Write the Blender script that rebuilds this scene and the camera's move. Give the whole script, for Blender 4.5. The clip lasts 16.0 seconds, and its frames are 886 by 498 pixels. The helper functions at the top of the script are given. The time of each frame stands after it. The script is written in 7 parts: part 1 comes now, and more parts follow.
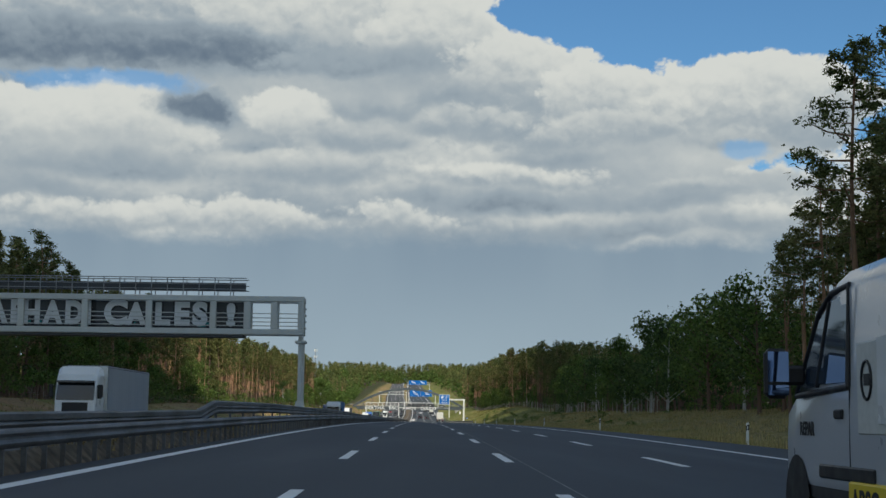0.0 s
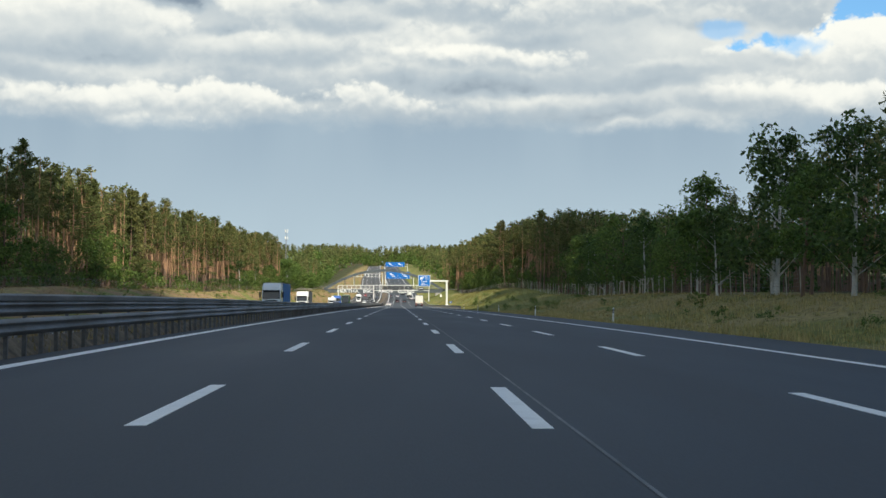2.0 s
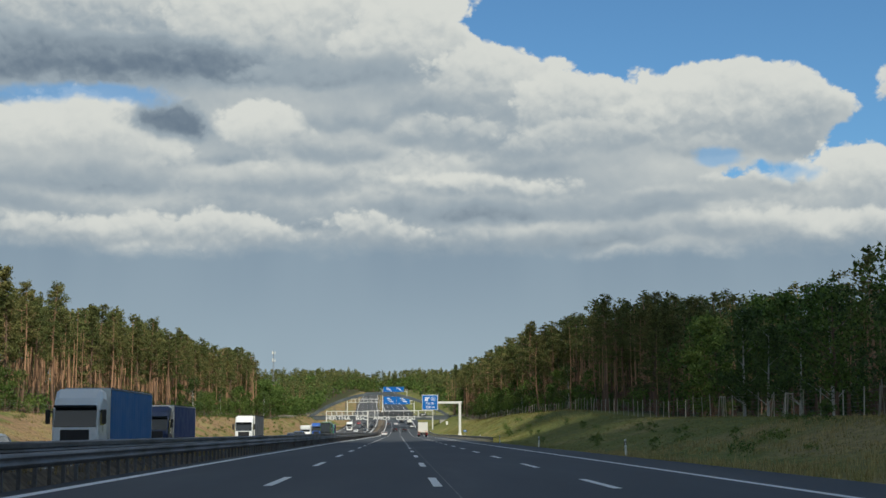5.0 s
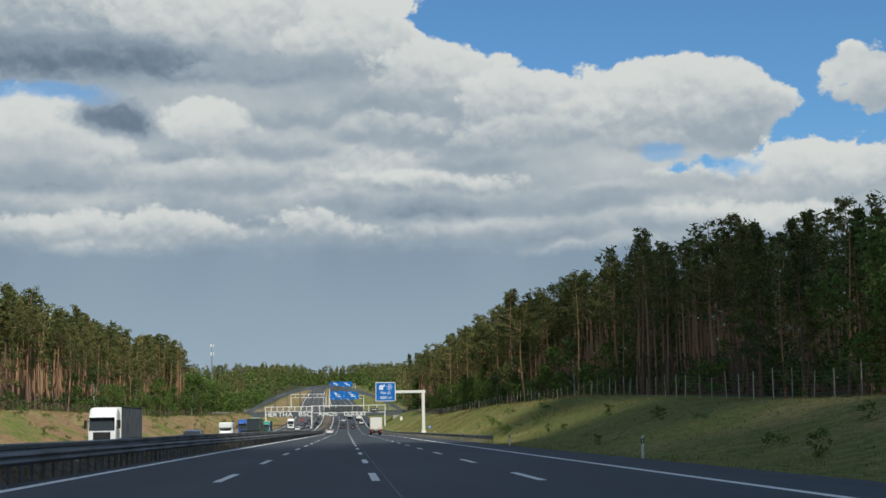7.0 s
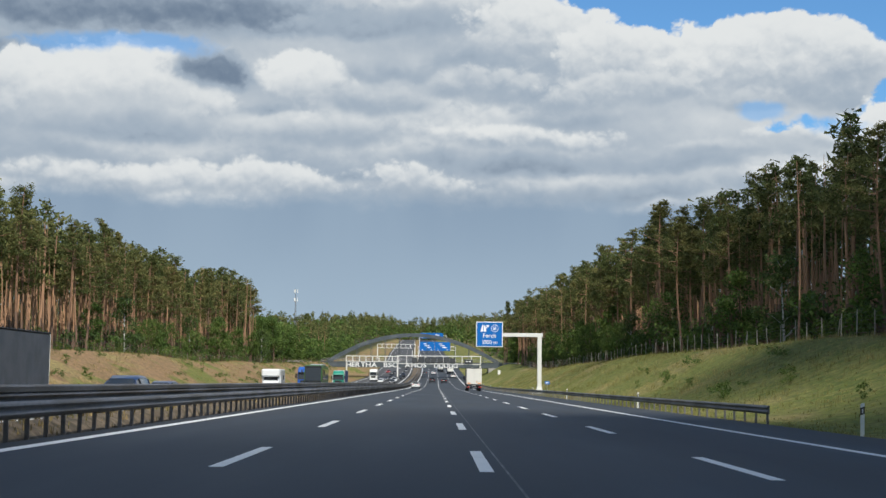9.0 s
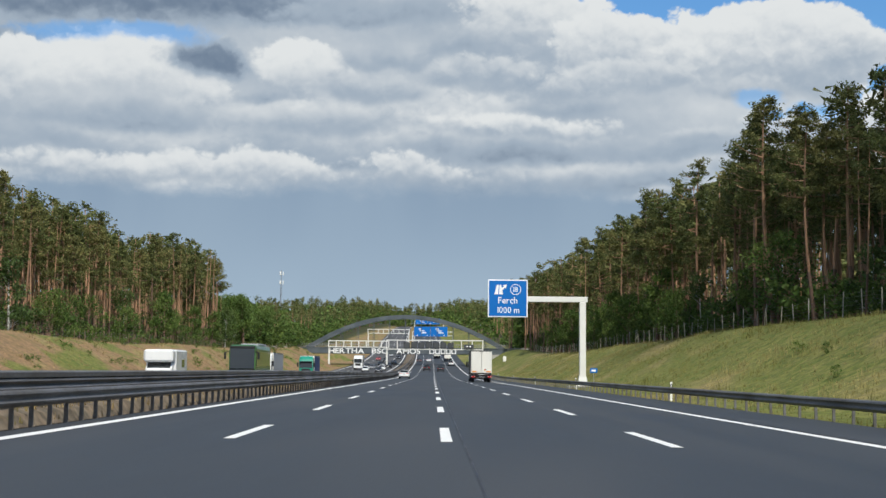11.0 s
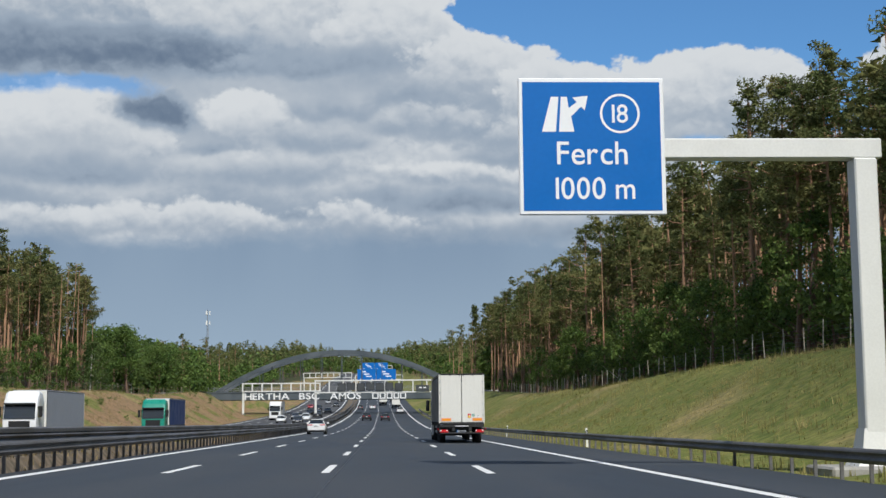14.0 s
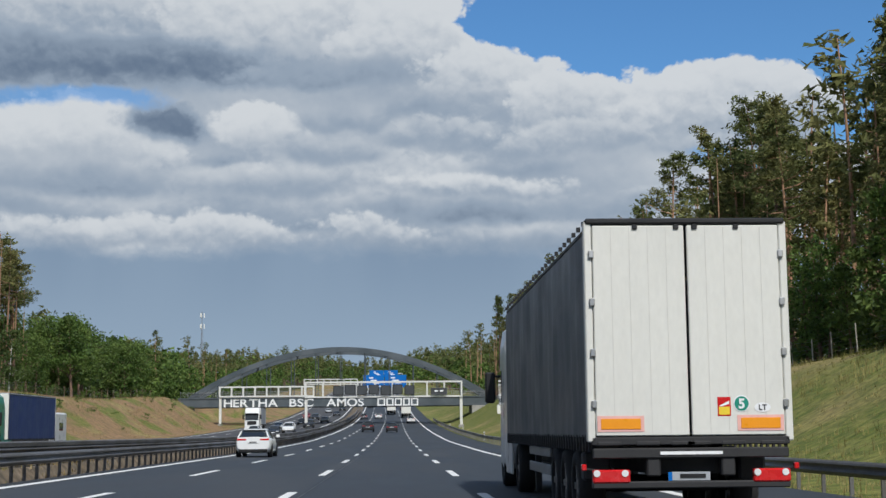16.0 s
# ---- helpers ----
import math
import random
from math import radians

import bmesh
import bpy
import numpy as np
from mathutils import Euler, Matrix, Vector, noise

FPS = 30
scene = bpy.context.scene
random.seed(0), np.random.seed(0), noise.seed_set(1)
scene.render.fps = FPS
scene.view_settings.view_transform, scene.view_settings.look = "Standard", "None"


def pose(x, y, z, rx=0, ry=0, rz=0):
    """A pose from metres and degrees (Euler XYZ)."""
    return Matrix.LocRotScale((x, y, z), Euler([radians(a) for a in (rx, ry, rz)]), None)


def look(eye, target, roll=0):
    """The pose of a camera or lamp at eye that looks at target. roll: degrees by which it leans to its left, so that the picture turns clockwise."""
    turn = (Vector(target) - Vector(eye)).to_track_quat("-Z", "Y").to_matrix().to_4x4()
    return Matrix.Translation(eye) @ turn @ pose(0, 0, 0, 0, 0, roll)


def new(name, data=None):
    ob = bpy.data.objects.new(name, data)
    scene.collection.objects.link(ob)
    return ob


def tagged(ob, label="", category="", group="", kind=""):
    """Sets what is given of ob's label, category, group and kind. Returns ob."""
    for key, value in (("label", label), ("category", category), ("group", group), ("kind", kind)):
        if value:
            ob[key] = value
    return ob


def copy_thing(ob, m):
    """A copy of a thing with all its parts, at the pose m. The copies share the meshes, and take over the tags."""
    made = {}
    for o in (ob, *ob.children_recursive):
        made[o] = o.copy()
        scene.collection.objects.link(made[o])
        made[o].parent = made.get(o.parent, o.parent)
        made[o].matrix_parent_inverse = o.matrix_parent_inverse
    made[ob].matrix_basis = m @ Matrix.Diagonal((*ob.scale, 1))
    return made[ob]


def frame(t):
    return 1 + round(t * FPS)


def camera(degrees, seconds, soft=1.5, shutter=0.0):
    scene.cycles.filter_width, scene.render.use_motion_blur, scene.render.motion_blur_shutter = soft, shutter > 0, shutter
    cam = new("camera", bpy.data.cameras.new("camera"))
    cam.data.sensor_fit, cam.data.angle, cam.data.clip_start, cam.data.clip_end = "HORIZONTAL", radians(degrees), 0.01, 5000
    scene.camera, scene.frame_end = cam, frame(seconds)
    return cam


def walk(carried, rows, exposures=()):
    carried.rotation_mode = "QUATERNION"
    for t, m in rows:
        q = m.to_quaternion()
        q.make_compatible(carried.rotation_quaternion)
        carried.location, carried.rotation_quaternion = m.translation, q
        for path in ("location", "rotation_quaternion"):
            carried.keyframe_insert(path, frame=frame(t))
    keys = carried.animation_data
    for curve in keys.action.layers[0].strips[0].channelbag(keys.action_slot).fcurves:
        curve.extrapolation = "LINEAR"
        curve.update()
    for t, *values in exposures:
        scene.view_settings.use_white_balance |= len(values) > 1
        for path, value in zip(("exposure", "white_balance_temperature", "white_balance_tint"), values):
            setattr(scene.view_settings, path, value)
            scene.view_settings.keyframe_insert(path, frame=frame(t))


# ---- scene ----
cam = camera(34.81, 16.0)
PATH = [
    (0, pose(-0.31, -0.00, 1.222, 96.87, -0.66, -0.93)),
    (0.5, pose(-0.13, 18.44, 1.388, 94.57, -0.30, -0.52)),
    (1, pose(0.05, 36.76, 1.546, 92.19, -0.24, -1.44)),
    (1.5, pose(0.20, 55.01, 1.674, 92.11, -0.41, -1.73)),
    (2, pose(0.38, 73.20, 1.770, 92.14, -0.14, -1.81)),
    (2.5, pose(0.52, 91.28, 1.838, 92.00, 0.06, -1.92)),
    (3, pose(0.64, 109.32, 1.882, 93.09, 0.15, -2.02)),
    (3.5, pose(0.73, 127.28, 1.903, 94.76, 0.09, -2.07)),
    (4, pose(0.80, 145.16, 1.902, 96.15, 0.25, -1.87)),
    (4.5, pose(0.81, 162.95, 1.895, 96.43, 0.10, -1.83)),
    (4.7, pose(0.82, 170.02, 1.891, 96.93, 0.15, -1.72)),
    (6.8, pose(1.01, 243.32, 1.830, 97.89, 0.90, -3.84)),
    (7, pose(1.03, 250.22, 1.820, 97.13, 0.90, -3.89)),
    (7.5, pose(1.00, 267.32, 1.794, 95.60, 0.74, -3.57)),
    (8, pose(0.96, 284.44, 1.767, 95.66, 0.26, -1.17)),
    (8.5, pose(0.98, 301.52, 1.739, 95.46, -0.23, -0.60)),
    (9, pose(1.01, 318.52, 1.711, 95.34, -0.63, -0.28)),
    (9.2, pose(1.05, 325.28, 1.700, 95.31, -0.68, -0.16)),
    (11.3, pose(1.55, 395.56, 1.590, 94.86, -0.37, -0.55)),
    (11.5, pose(1.60, 402.19, 1.581, 95.50, -0.37, -1.08)),
    (12, pose(1.88, 418.69, 1.557, 97.43, -0.38, -1.48)),
    (12.5, pose(2.20, 435.12, 1.533, 97.35, -0.14, -1.91)),
    (13, pose(2.52, 451.50, 1.510, 97.13, 0.21, -2.16)),
    (13.5, pose(2.84, 467.89, 1.486, 97.03, 0.45, -2.30)),
    (14, pose(3.13, 484.20, 1.459, 96.84, 0.52, -2.40)),
    (14.5, pose(3.35, 500.35, 1.432, 96.99, 0.40, -2.45)),
    (15, pose(3.60, 516.39, 1.402, 97.22, 0.49, -2.35)),
    (15.5, pose(3.75, 532.36, 1.370, 97.33, 0.40, -2.20)),
    (16, pose(3.87, 548.29, 1.333, 97.31, 0.55, -1.96)),
]
# seconds, stops, kelvin, tint: the film's own exposure and white balance
EXPOSURES = [(0.0, -0.06, 6720, 5), (0.5, 0.04, 6780, 5), (1.0, 0.46, 6970, 6), (1.5, 0.52, 6990, 6), (2.5, 0.48, 6990, 6), (3.0, 0.32, 6880, 6), (3.5, 0.10, 6800, 6), (4.5, -0.02, 6770, 5),
             (7.0, -0.04, 6530, 6), (7.5, 0.10, 6500, 7), (9.0, 0.18, 6440, 9), (11.5, 0.15, 6380, 9), (12.0, 0.06, 6310, 10), (13.0, 0.03, 6280, 10), (16.0, -0.08, 6160, 10)]
walk(cam, PATH, EXPOSURES)


# ---- road profile ----
PROFILE_Y = [-400, -60, -20, 0, 20, 40, 60, 80, 100, 120, 140, 170, 200, 240, 280, 320, 360, 400, 440, 480, 520, 560, 600, 640, 700, 760, 815, 865, 940, 1035, 1145, 1300, 1600, 2000, 2600, 4600]
PROFILE_Z = [-3.0, -0.45, -0.171, 0.0, 0.183, 0.353, 0.487, 0.584, 0.649, 0.685, 0.693, 0.681, 0.663, 0.625, 0.565, 0.5, 0.437, 0.38, 0.33, 0.277, 0.212, 0.123, 0.044, 0.005, 0.25, 1.0, 1.95, 3.0, 5.1, 8.8, 13.5, 20.5, 34, 50, 62, 70]
_py = np.arange(-400, 4601, 5.0)
_pz = np.interp(_py, PROFILE_Y, PROFILE_Z)
_pz = np.convolve(np.pad(_pz, 2, mode="edge"), np.ones(5) / 5, mode="valid")


def road_z(y):
    """Height of the carriageway's crown line."""
    return np.interp(y, _py, _pz)


def bend(y):
    """Sideways shift of the road past the bridge."""
    d = np.maximum(np.asarray(y, float) - 850, 0)
    return -2.5 * np.minimum(d / 300, 1.5) ** 2 - np.maximum(d - 450, 0) * 0.012


def lift(y):
    """How much higher the opposite carriageway lies."""
    return np.interp(y, [-100, 420, 700], [-0.3, -0.3, 0.0])


def left_line(y):
    return np.interp(y, [0, 330, 500], [-6.0, -6.0, -5.0]) + bend(y)


def surface_z(x, y):
    """Top of the asphalt of our carriageway."""
    return road_z(y) - 0.01 * (x - bend(y))


# ---- world ----
world = bpy.data.worlds.new("sky")
scene.world = world
world.use_nodes = True
SUN_AZ, SUN_EL = 164.0, 48.0


def build_sky():
    nt = world.node_tree
    nt.nodes.clear()
    N, L = nt.nodes, nt.links

    def put(a, sock):
        if isinstance(a, (int, float)):
            sock.default_value = a
        elif isinstance(a, tuple):
            sock.default_value = a
        else:
            L.new(a, sock)

    def math_(op, a, b=0.0, c=0.0, clamp=False):
        n = N.new("ShaderNodeMath")
        n.operation, n.use_clamp = op, clamp
        put(a, n.inputs[0]), put(b, n.inputs[1]), put(c, n.inputs[2])
        return n.outputs[0]

    def vmath(op, a, b=(0, 0, 0)):
        n = N.new("ShaderNodeVectorMath")
        n.operation = op
        put(a, n.inputs[0]), put(b, n.inputs[1])
        return n.outputs["Value"] if op == "LENGTH" else n.outputs[0]

    def ramp(x, lo, hi, a=0.0, b=1.0):
        n = N.new("ShaderNodeMapRange")
        n.interpolation_type = "SMOOTHSTEP"
        put(x, n.inputs[0])
        for k, v in zip((1, 2, 3, 4), (lo, hi, a, b)):
            n.inputs[k].default_value = v
        return n.outputs[0]

    def fbm(vec, scale, detail, rough=0.55, colour=False, dist=0.0):
        n = N.new("ShaderNodeTexNoise")
        n.noise_dimensions = "3D"
        put(vec, n.inputs["Vector"])
        n.inputs["Scale"].default_value, n.inputs["Detail"].default_value = scale, detail
        n.inputs["Roughness"].default_value, n.inputs["Distortion"].default_value = rough, dist
        return n.outputs["Color" if colour else 0]

    def billow(vec, scale, detail, rough=0.5):
        n = N.new("ShaderNodeTexVoronoi")
        n.voronoi_dimensions, n.feature, n.normalize = "2D", "SMOOTH_F1", True
        put(vec, n.inputs["Vector"])
        n.inputs["Scale"].default_value, n.inputs["Detail"].default_value = scale, detail
        n.inputs["Roughness"].default_value, n.inputs["Lacunarity"].default_value = rough, 2.3
        n.inputs["Smoothness"].default_value = 0.35
        return math_("SUBTRACT", 0.5, n.outputs["Distance"])

    def mix(f, a, b):
        n = N.new("ShaderNodeMix")
        n.data_type = "RGBA"
        put(f, n.inputs[0])
        put(a if not isinstance(a, tuple) else (*a, 1.0), n.inputs[6])
        put(b if not isinstance(b, tuple) else (*b, 1.0), n.inputs[7])
        return n.outputs[2]

    coord = N.new("ShaderNodeTexCoord").outputs["Generated"]
    sep = N.new("ShaderNodeSeparateXYZ")
    L.new(coord, sep.inputs[0])
    az = math_("MULTIPLY", math_("ARCTAN2", sep.outputs[0], sep.outputs[1]), 57.2958)
    el = math_("MULTIPLY", math_("ARCSINE", sep.outputs[2]), 57.2958)
    comb = N.new("ShaderNodeCombineXYZ")
    put(az, comb.inputs[0]), put(el, comb.inputs[1])
    uv = comb.outputs[0]
    # billows: the sky's plane shaken a little, then heaped with rounded lumps at three sizes
    w1 = vmath("SUBTRACT", fbm(uv, 0.26, 4.0, 0.55, True), (0.5, 0.5, 0.5))
    wuv = vmath("ADD", uv, vmath("MULTIPLY", w1, (4.2, 1.7, 0.0)))
    w2 = vmath("SUBTRACT", fbm(uv, 1.5, 3.0, 0.5, True), (0.5, 0.5, 0.5))
    soft = vmath("ADD", uv, vmath("MULTIPLY", w2, (0.55, 0.40, 0.0)))
    heap = vmath("MULTIPLY", soft, (0.80, 1.0, 1.0))
    lump = billow(heap, 0.55, 3.0, 0.55)
    lump_up = billow(vmath("ADD", heap, (0.10, 0.34, 0.0)), 0.55, 2.0, 0.55)
    fine = billow(heap, 1.7, 2.0, 0.5)
    fine_up = billow(vmath("ADD", heap, (0.04, 0.12, 0.0)), 1.7, 1.0, 0.5)
    wisp = math_("SUBTRACT", fbm(soft, 1.1, 5.0, 0.55), 0.5)
    bulge = math_("ADD", math_("ADD", math_("MULTIPLY", math_("SUBTRACT", lump, 0.20), 1.5), math_("MULTIPLY", math_("SUBTRACT", fine, 0.20), 0.45)), math_("MULTIPLY", wisp, 0.35))
    relief = math_("ADD", math_("MULTIPLY", math_("SUBTRACT", lump, lump_up), 1.0), math_("MULTIPLY", math_("SUBTRACT", fine, fine_up), 0.22))

    def blob(c, s, src):
        return math_("SUBTRACT", 1.0, vmath("LENGTH", vmath("MULTIPLY", vmath("SUBTRACT", src, (c[0], c[1], 0.0)), (1 / s[0], 1 / s[1], 0.0))))

    # cloud cover: big banks and the heads along their edge (azimuth, elevation, half width, half height)
    cover = None
    for a, e, sa, se in COVER:
        b = math_("MULTIPLY", blob((a, e), (sa, se), wuv), min(sa, se))
        cover = b if cover is None else math_("SMOOTH_MAX", cover, b, 0.3)
    cover = math_("ADD", cover, bulge)
    # outside the part that is looked at: broken cloud all round
    round_ = math_("SUBTRACT", fbm(vmath("MULTIPLY", uv, (0.5, 1.0, 1.0)), 0.055, 5.0, 0.55), 0.47)
    away = ramp(math_("ABSOLUTE", az), 26.0, 40.0)
    high = ramp(el, 24.0, 34.0)
    far = math_("MAXIMUM", away, high)
    cover = math_("ADD", math_("MULTIPLY", cover, math_("SUBTRACT", 1.0, far)), math_("MULTIPLY", math_("MULTIPLY", round_, 6.0), far))
    mask = ramp(cover, -0.04, 0.20)
    holes = None
    for a, e, sa, se, deep in HOLES:
        b = math_("MULTIPLY", ramp(math_("SUBTRACT", math_("MULTIPLY", blob((a, e), (sa, se), wuv), se), math_("MULTIPLY", bulge, 0.45)), 0.0, 0.35), deep)
        holes = b if holes is None else math_("MAXIMUM", holes, b)
    mask = math_("MULTIPLY", mask, math_("SUBTRACT", 1.0, holes))

    # banks and heads, one before the other: crisp lit tops, dissolving grey undersides
    flat = vmath("MULTIPLY", wuv, (0.40, 1.0, 1.0))
    tone = math_("ADD", 0.54, math_("MULTIPLY", math_("SUBTRACT", fbm(flat, 0.30, 3.0, 0.5), 0.5), 0.5))
    # shelves of cloud one before the other: pale rounded rims over soft grey undersides
    for k, (sc, amount) in enumerate(((0.17, 0.9), (0.30, 0.6))):
        v = vmath("ADD", vmath("MULTIPLY", wuv, (0.36, 1.0, 1.0)), (k * 17.3, k * 9.1, 0.0))
        a_ = math_("ADD", fbm(v, sc, 1.0, 0.4), math_("MULTIPLY", bulge, 0.10))
        b_ = fbm(vmath("ADD", v, (0.0, 1.1 / (1 + 0.7 * k), 0.0)), sc, 1.0, 0.4)
        tint = math_("ADD", math_("ADD", 0.52, math_("MULTIPLY", math_("SUBTRACT", a_, b_), 1.9)), math_("MULTIPLY", relief, 0.12))
        m = math_("MULTIPLY", ramp(a_, 0.47, 0.53), amount)
        tone = math_("ADD", math_("MULTIPLY", tone, math_("SUBTRACT", 1.0, m)), math_("MULTIPLY", tint, m))
    for a, e, sa, se, top, low_ in HIGH_CLOUDS + MIDDLE_CLOUDS + LOW_CLOUDS:
        rel = vmath("MULTIPLY", vmath("SUBTRACT", wuv, (a, e, 0.0)), (1 / sa, 1 / se, 0.0))
        inside = math_("ADD", math_("MULTIPLY", math_("SUBTRACT", 1.0, vmath("LENGTH", rel)), se), math_("MULTIPLY", bulge, min(1.0, 0.35 + 0.4 * se)))
        spl = N.new("ShaderNodeSeparateXYZ")
        L.new(rel, spl.inputs[0])
        up = math_("ADD", spl.outputs[1], math_("MULTIPLY", wisp, 0.5))
        m = math_("MULTIPLY", ramp(inside, -0.05, 0.30 if top > 0.6 else 0.55), ramp(up, -1.0, -0.05))
        m = math_("MULTIPLY", m, 1.0 if e > 13.0 else 0.92)
        here = ramp(math_("ADD", up, math_("MULTIPLY", relief, 1.0)), -0.75, 0.80, low_, top)
        tone = math_("ADD", math_("MULTIPLY", tone, math_("SUBTRACT", 1.0, m)), math_("MULTIPLY", here, m))
    tone = math_("ADD", tone, math_("MULTIPLY", relief, 0.13))
    rim = math_("MULTIPLY", ramp(cover, 0.55, 0.10), ramp(el, 9.0, 13.0))
    tone = math_("ADD", tone, math_("MULTIPLY", rim, 0.12))
    cloud = mix(ramp(tone, 0.16, 0.42), (0.140, 0.190, 0.265), (0.320, 0.382, 0.455))
    cloud = mix(ramp(tone, 0.38, 0.86), cloud, (0.675, 0.69, 0.69))
    # grey bases of the clouds overhead
    cloud = mix(math_("MULTIPLY", ramp(el, 24.0, 40.0), 0.75), cloud, (0.20, 0.235, 0.285))
    # rain haze low down
    veil = fbm(vmath("MULTIPLY", uv, (0.5, 0.08, 1.0)), 0.5, 3.0, 0.5)
    low = mix(ramp(el, 1.5, 7.5), (0.33, 0.425, 0.52), (0.235, 0.315, 0.415))
    low = mix(math_("MULTIPLY", ramp(veil, 0.35, 0.7), 0.5), low, (0.29, 0.375, 0.47))
    edge = math_("ADD", el, math_("ADD", math_("MULTIPLY", math_("SUBTRACT", fbm(flat, 0.30, 4.0, 0.5), 0.5), 2.0), math_("MULTIPLY", bulge, 0.5)))
    hz = ramp(edge, 7.7, 6.7)
    hz = math_("MULTIPLY", hz, ramp(math_("ABSOLUTE", math_("ADD", az, 2.0)), 60.0, 22.0, 0.3, 1.0))
    cloud = mix(hz, cloud, low)
    mask = math_("MAXIMUM", mask, hz)

    sky = N.new("ShaderNodeTexSky")
    sky.sky_type, sky.sun_disc = "NISHITA", False
    sky.sun_elevation, sky.sun_rotation = radians(SUN_EL), radians(SUN_AZ)
    sky.air_density, sky.dust_density, sky.ozone_density = 1.0, 0.4, 2.0
    blue = vmath("MULTIPLY", sky.outputs[0], tuple(SKY_STRENGTH * c for c in (0.54, 0.84, 1.06)))
    both = mix(mask, blue, cloud)
    bg = N.new("ShaderNodeBackground")
    L.new(both, bg.inputs[0])
    out = N.new("ShaderNodeOutputWorld")
    L.new(bg.outputs[0], out.inputs[0])


SKY_STRENGTH = 0.11
COVER = [
    (-10.6, 18.2, 14.2, 5.9),
    (-13.6, 9.5, 20.6, 4.6),
    (-0.1, 9.9, 14.6, 4.6),
    (-0.3, 14.6, 4.6, 2.5),
    (3.7, 13.5, 3.9, 2.3),
    (6.9, 12.6, 3.4, 1.9),
    (11.3, 12.4, 4.3, 2.3),
    (14.7, 12.4, 3.0, 2.2),
    (15.0, 12.5, 3.4, 1.9),
    (9.0, 9.1, 5.9, 2.5),
    (19.1, 9.3, 4.3, 1.7),
    (21.3, 13.1, 2.2, 1.3),
    (13.7, 7.7, 11.4, 2.5),
    (-1.5, 16.9, 3.4, 2.1),
    (13.0, 10.8, 2.4, 1.1),
]
# azimuth, elevation, half width, half height, how clear
HOLES = [
    (-12.6, 13.25, 4.6, 0.55, 0.75),
    (12.9, 10.9, 1.1, 0.6, 0.6),
    (15.6, 10.2, 1.8, 0.5, 0.7),
]
# azimuth, elevation, half width, half height, tone of the crown, tone of the base
HIGH_CLOUDS = [
    (-16.5, 15.6, 8.5, 2.6, 0.66, 0.22),
    (-4.0, 16.9, 6.4, 2.9, 0.90, 0.60),
    (1.2, 15.3, 3.8, 2.6, 0.84, 0.50),
    (-11.5, 14.6, 9.8, 1.35, 0.32, 0.17),
    (-2.5, 14.3, 5.0, 0.8, 0.46, 0.30),
    (4.4, 13.9, 3.4, 2.0, 0.80, 0.48),
    (8.4, 13.0, 3.6, 2.0, 0.86, 0.50),
    (12.0, 12.9, 3.6, 2.2, 0.90, 0.50),
    (15.9, 12.6, 3.4, 2.1, 0.82, 0.46),
    (21.2, 13.0, 1.9, 1.1, 0.74, 0.55),
]
MIDDLE_CLOUDS = [
    (-13.6, 11.7, 5.2, 1.6, 0.88, 0.66),
    (-20.5, 11.4, 4.6, 1.7, 0.80, 0.55),
    (-5.6, 12.3, 2.0, 1.1, 0.92, 0.66),
    (-9.3, 12.3, 2.5, 0.95, 0.20, 0.17),
    (-7.0, 10.95, 1.7, 0.5, 0.30, 0.28),
    (-2.2, 12.6, 2.6, 0.55, 0.50, 0.26),
    (0.6, 13.0, 2.2, 0.55, 0.52, 0.30),
    (-2.6, 11.4, 3.0, 0.9, 0.60, 0.36),
    (2.4, 12.0, 3.0, 0.8, 0.66, 0.36),
    (7.6, 11.7, 3.4, 0.9, 0.70, 0.42),
    (5.2, 10.7, 3.0, 0.55, 0.52, 0.30),
    (12.4, 11.2, 2.6, 0.7, 0.62, 0.44),
    (18.9, 9.7, 3.9, 1.4, 0.88, 0.55),
    (14.4, 9.8, 2.2, 0.6, 0.80, 0.50),
]
LOW_CLOUDS = [
    (-12.6, 9.85, 5.4, 0.8, 0.46, 0.30),
    (-5.0, 9.9, 4.2, 0.7, 0.56, 0.34),
    (-18.0, 8.9, 6.0, 0.7, 0.50, 0.34),
    (3.2, 9.9, 4.3, 0.62, 0.88, 0.40),
    (11.2, 9.2, 2.6, 0.5, 0.62, 0.38),
    (3.4, 8.8, 5.6, 0.75, 0.36, 0.24),
    (9.6, 8.7, 4.0, 0.6, 0.46, 0.30),
    (-9.5, 8.0, 8.4, 0.85, 0.82, 0.46),
    (-1.2, 7.85, 2.8, 0.75, 0.80, 0.42),
    (8.2, 7.6, 5.7, 0.6, 0.40, 0.28),
    (16.6, 8.0, 4.6, 0.9, 0.82, 0.46),
    (12.8, 7.8, 2.6, 0.6, 0.56, 0.36),
]


build_sky()

sun = new("sun", bpy.data.lights.new("sun", "SUN"))
sun.data.energy, sun.data.angle, sun.data.color = 4.4, radians(0.53), (1.0, 0.95, 0.86)
_az, _el = radians(SUN_AZ), radians(SUN_EL)
_to = Vector((math.sin(_az) * math.cos(_el), math.cos(_az) * math.cos(_el), math.sin(_el)))
sun.matrix_world = look(_to * 400, (0, 0, 0))


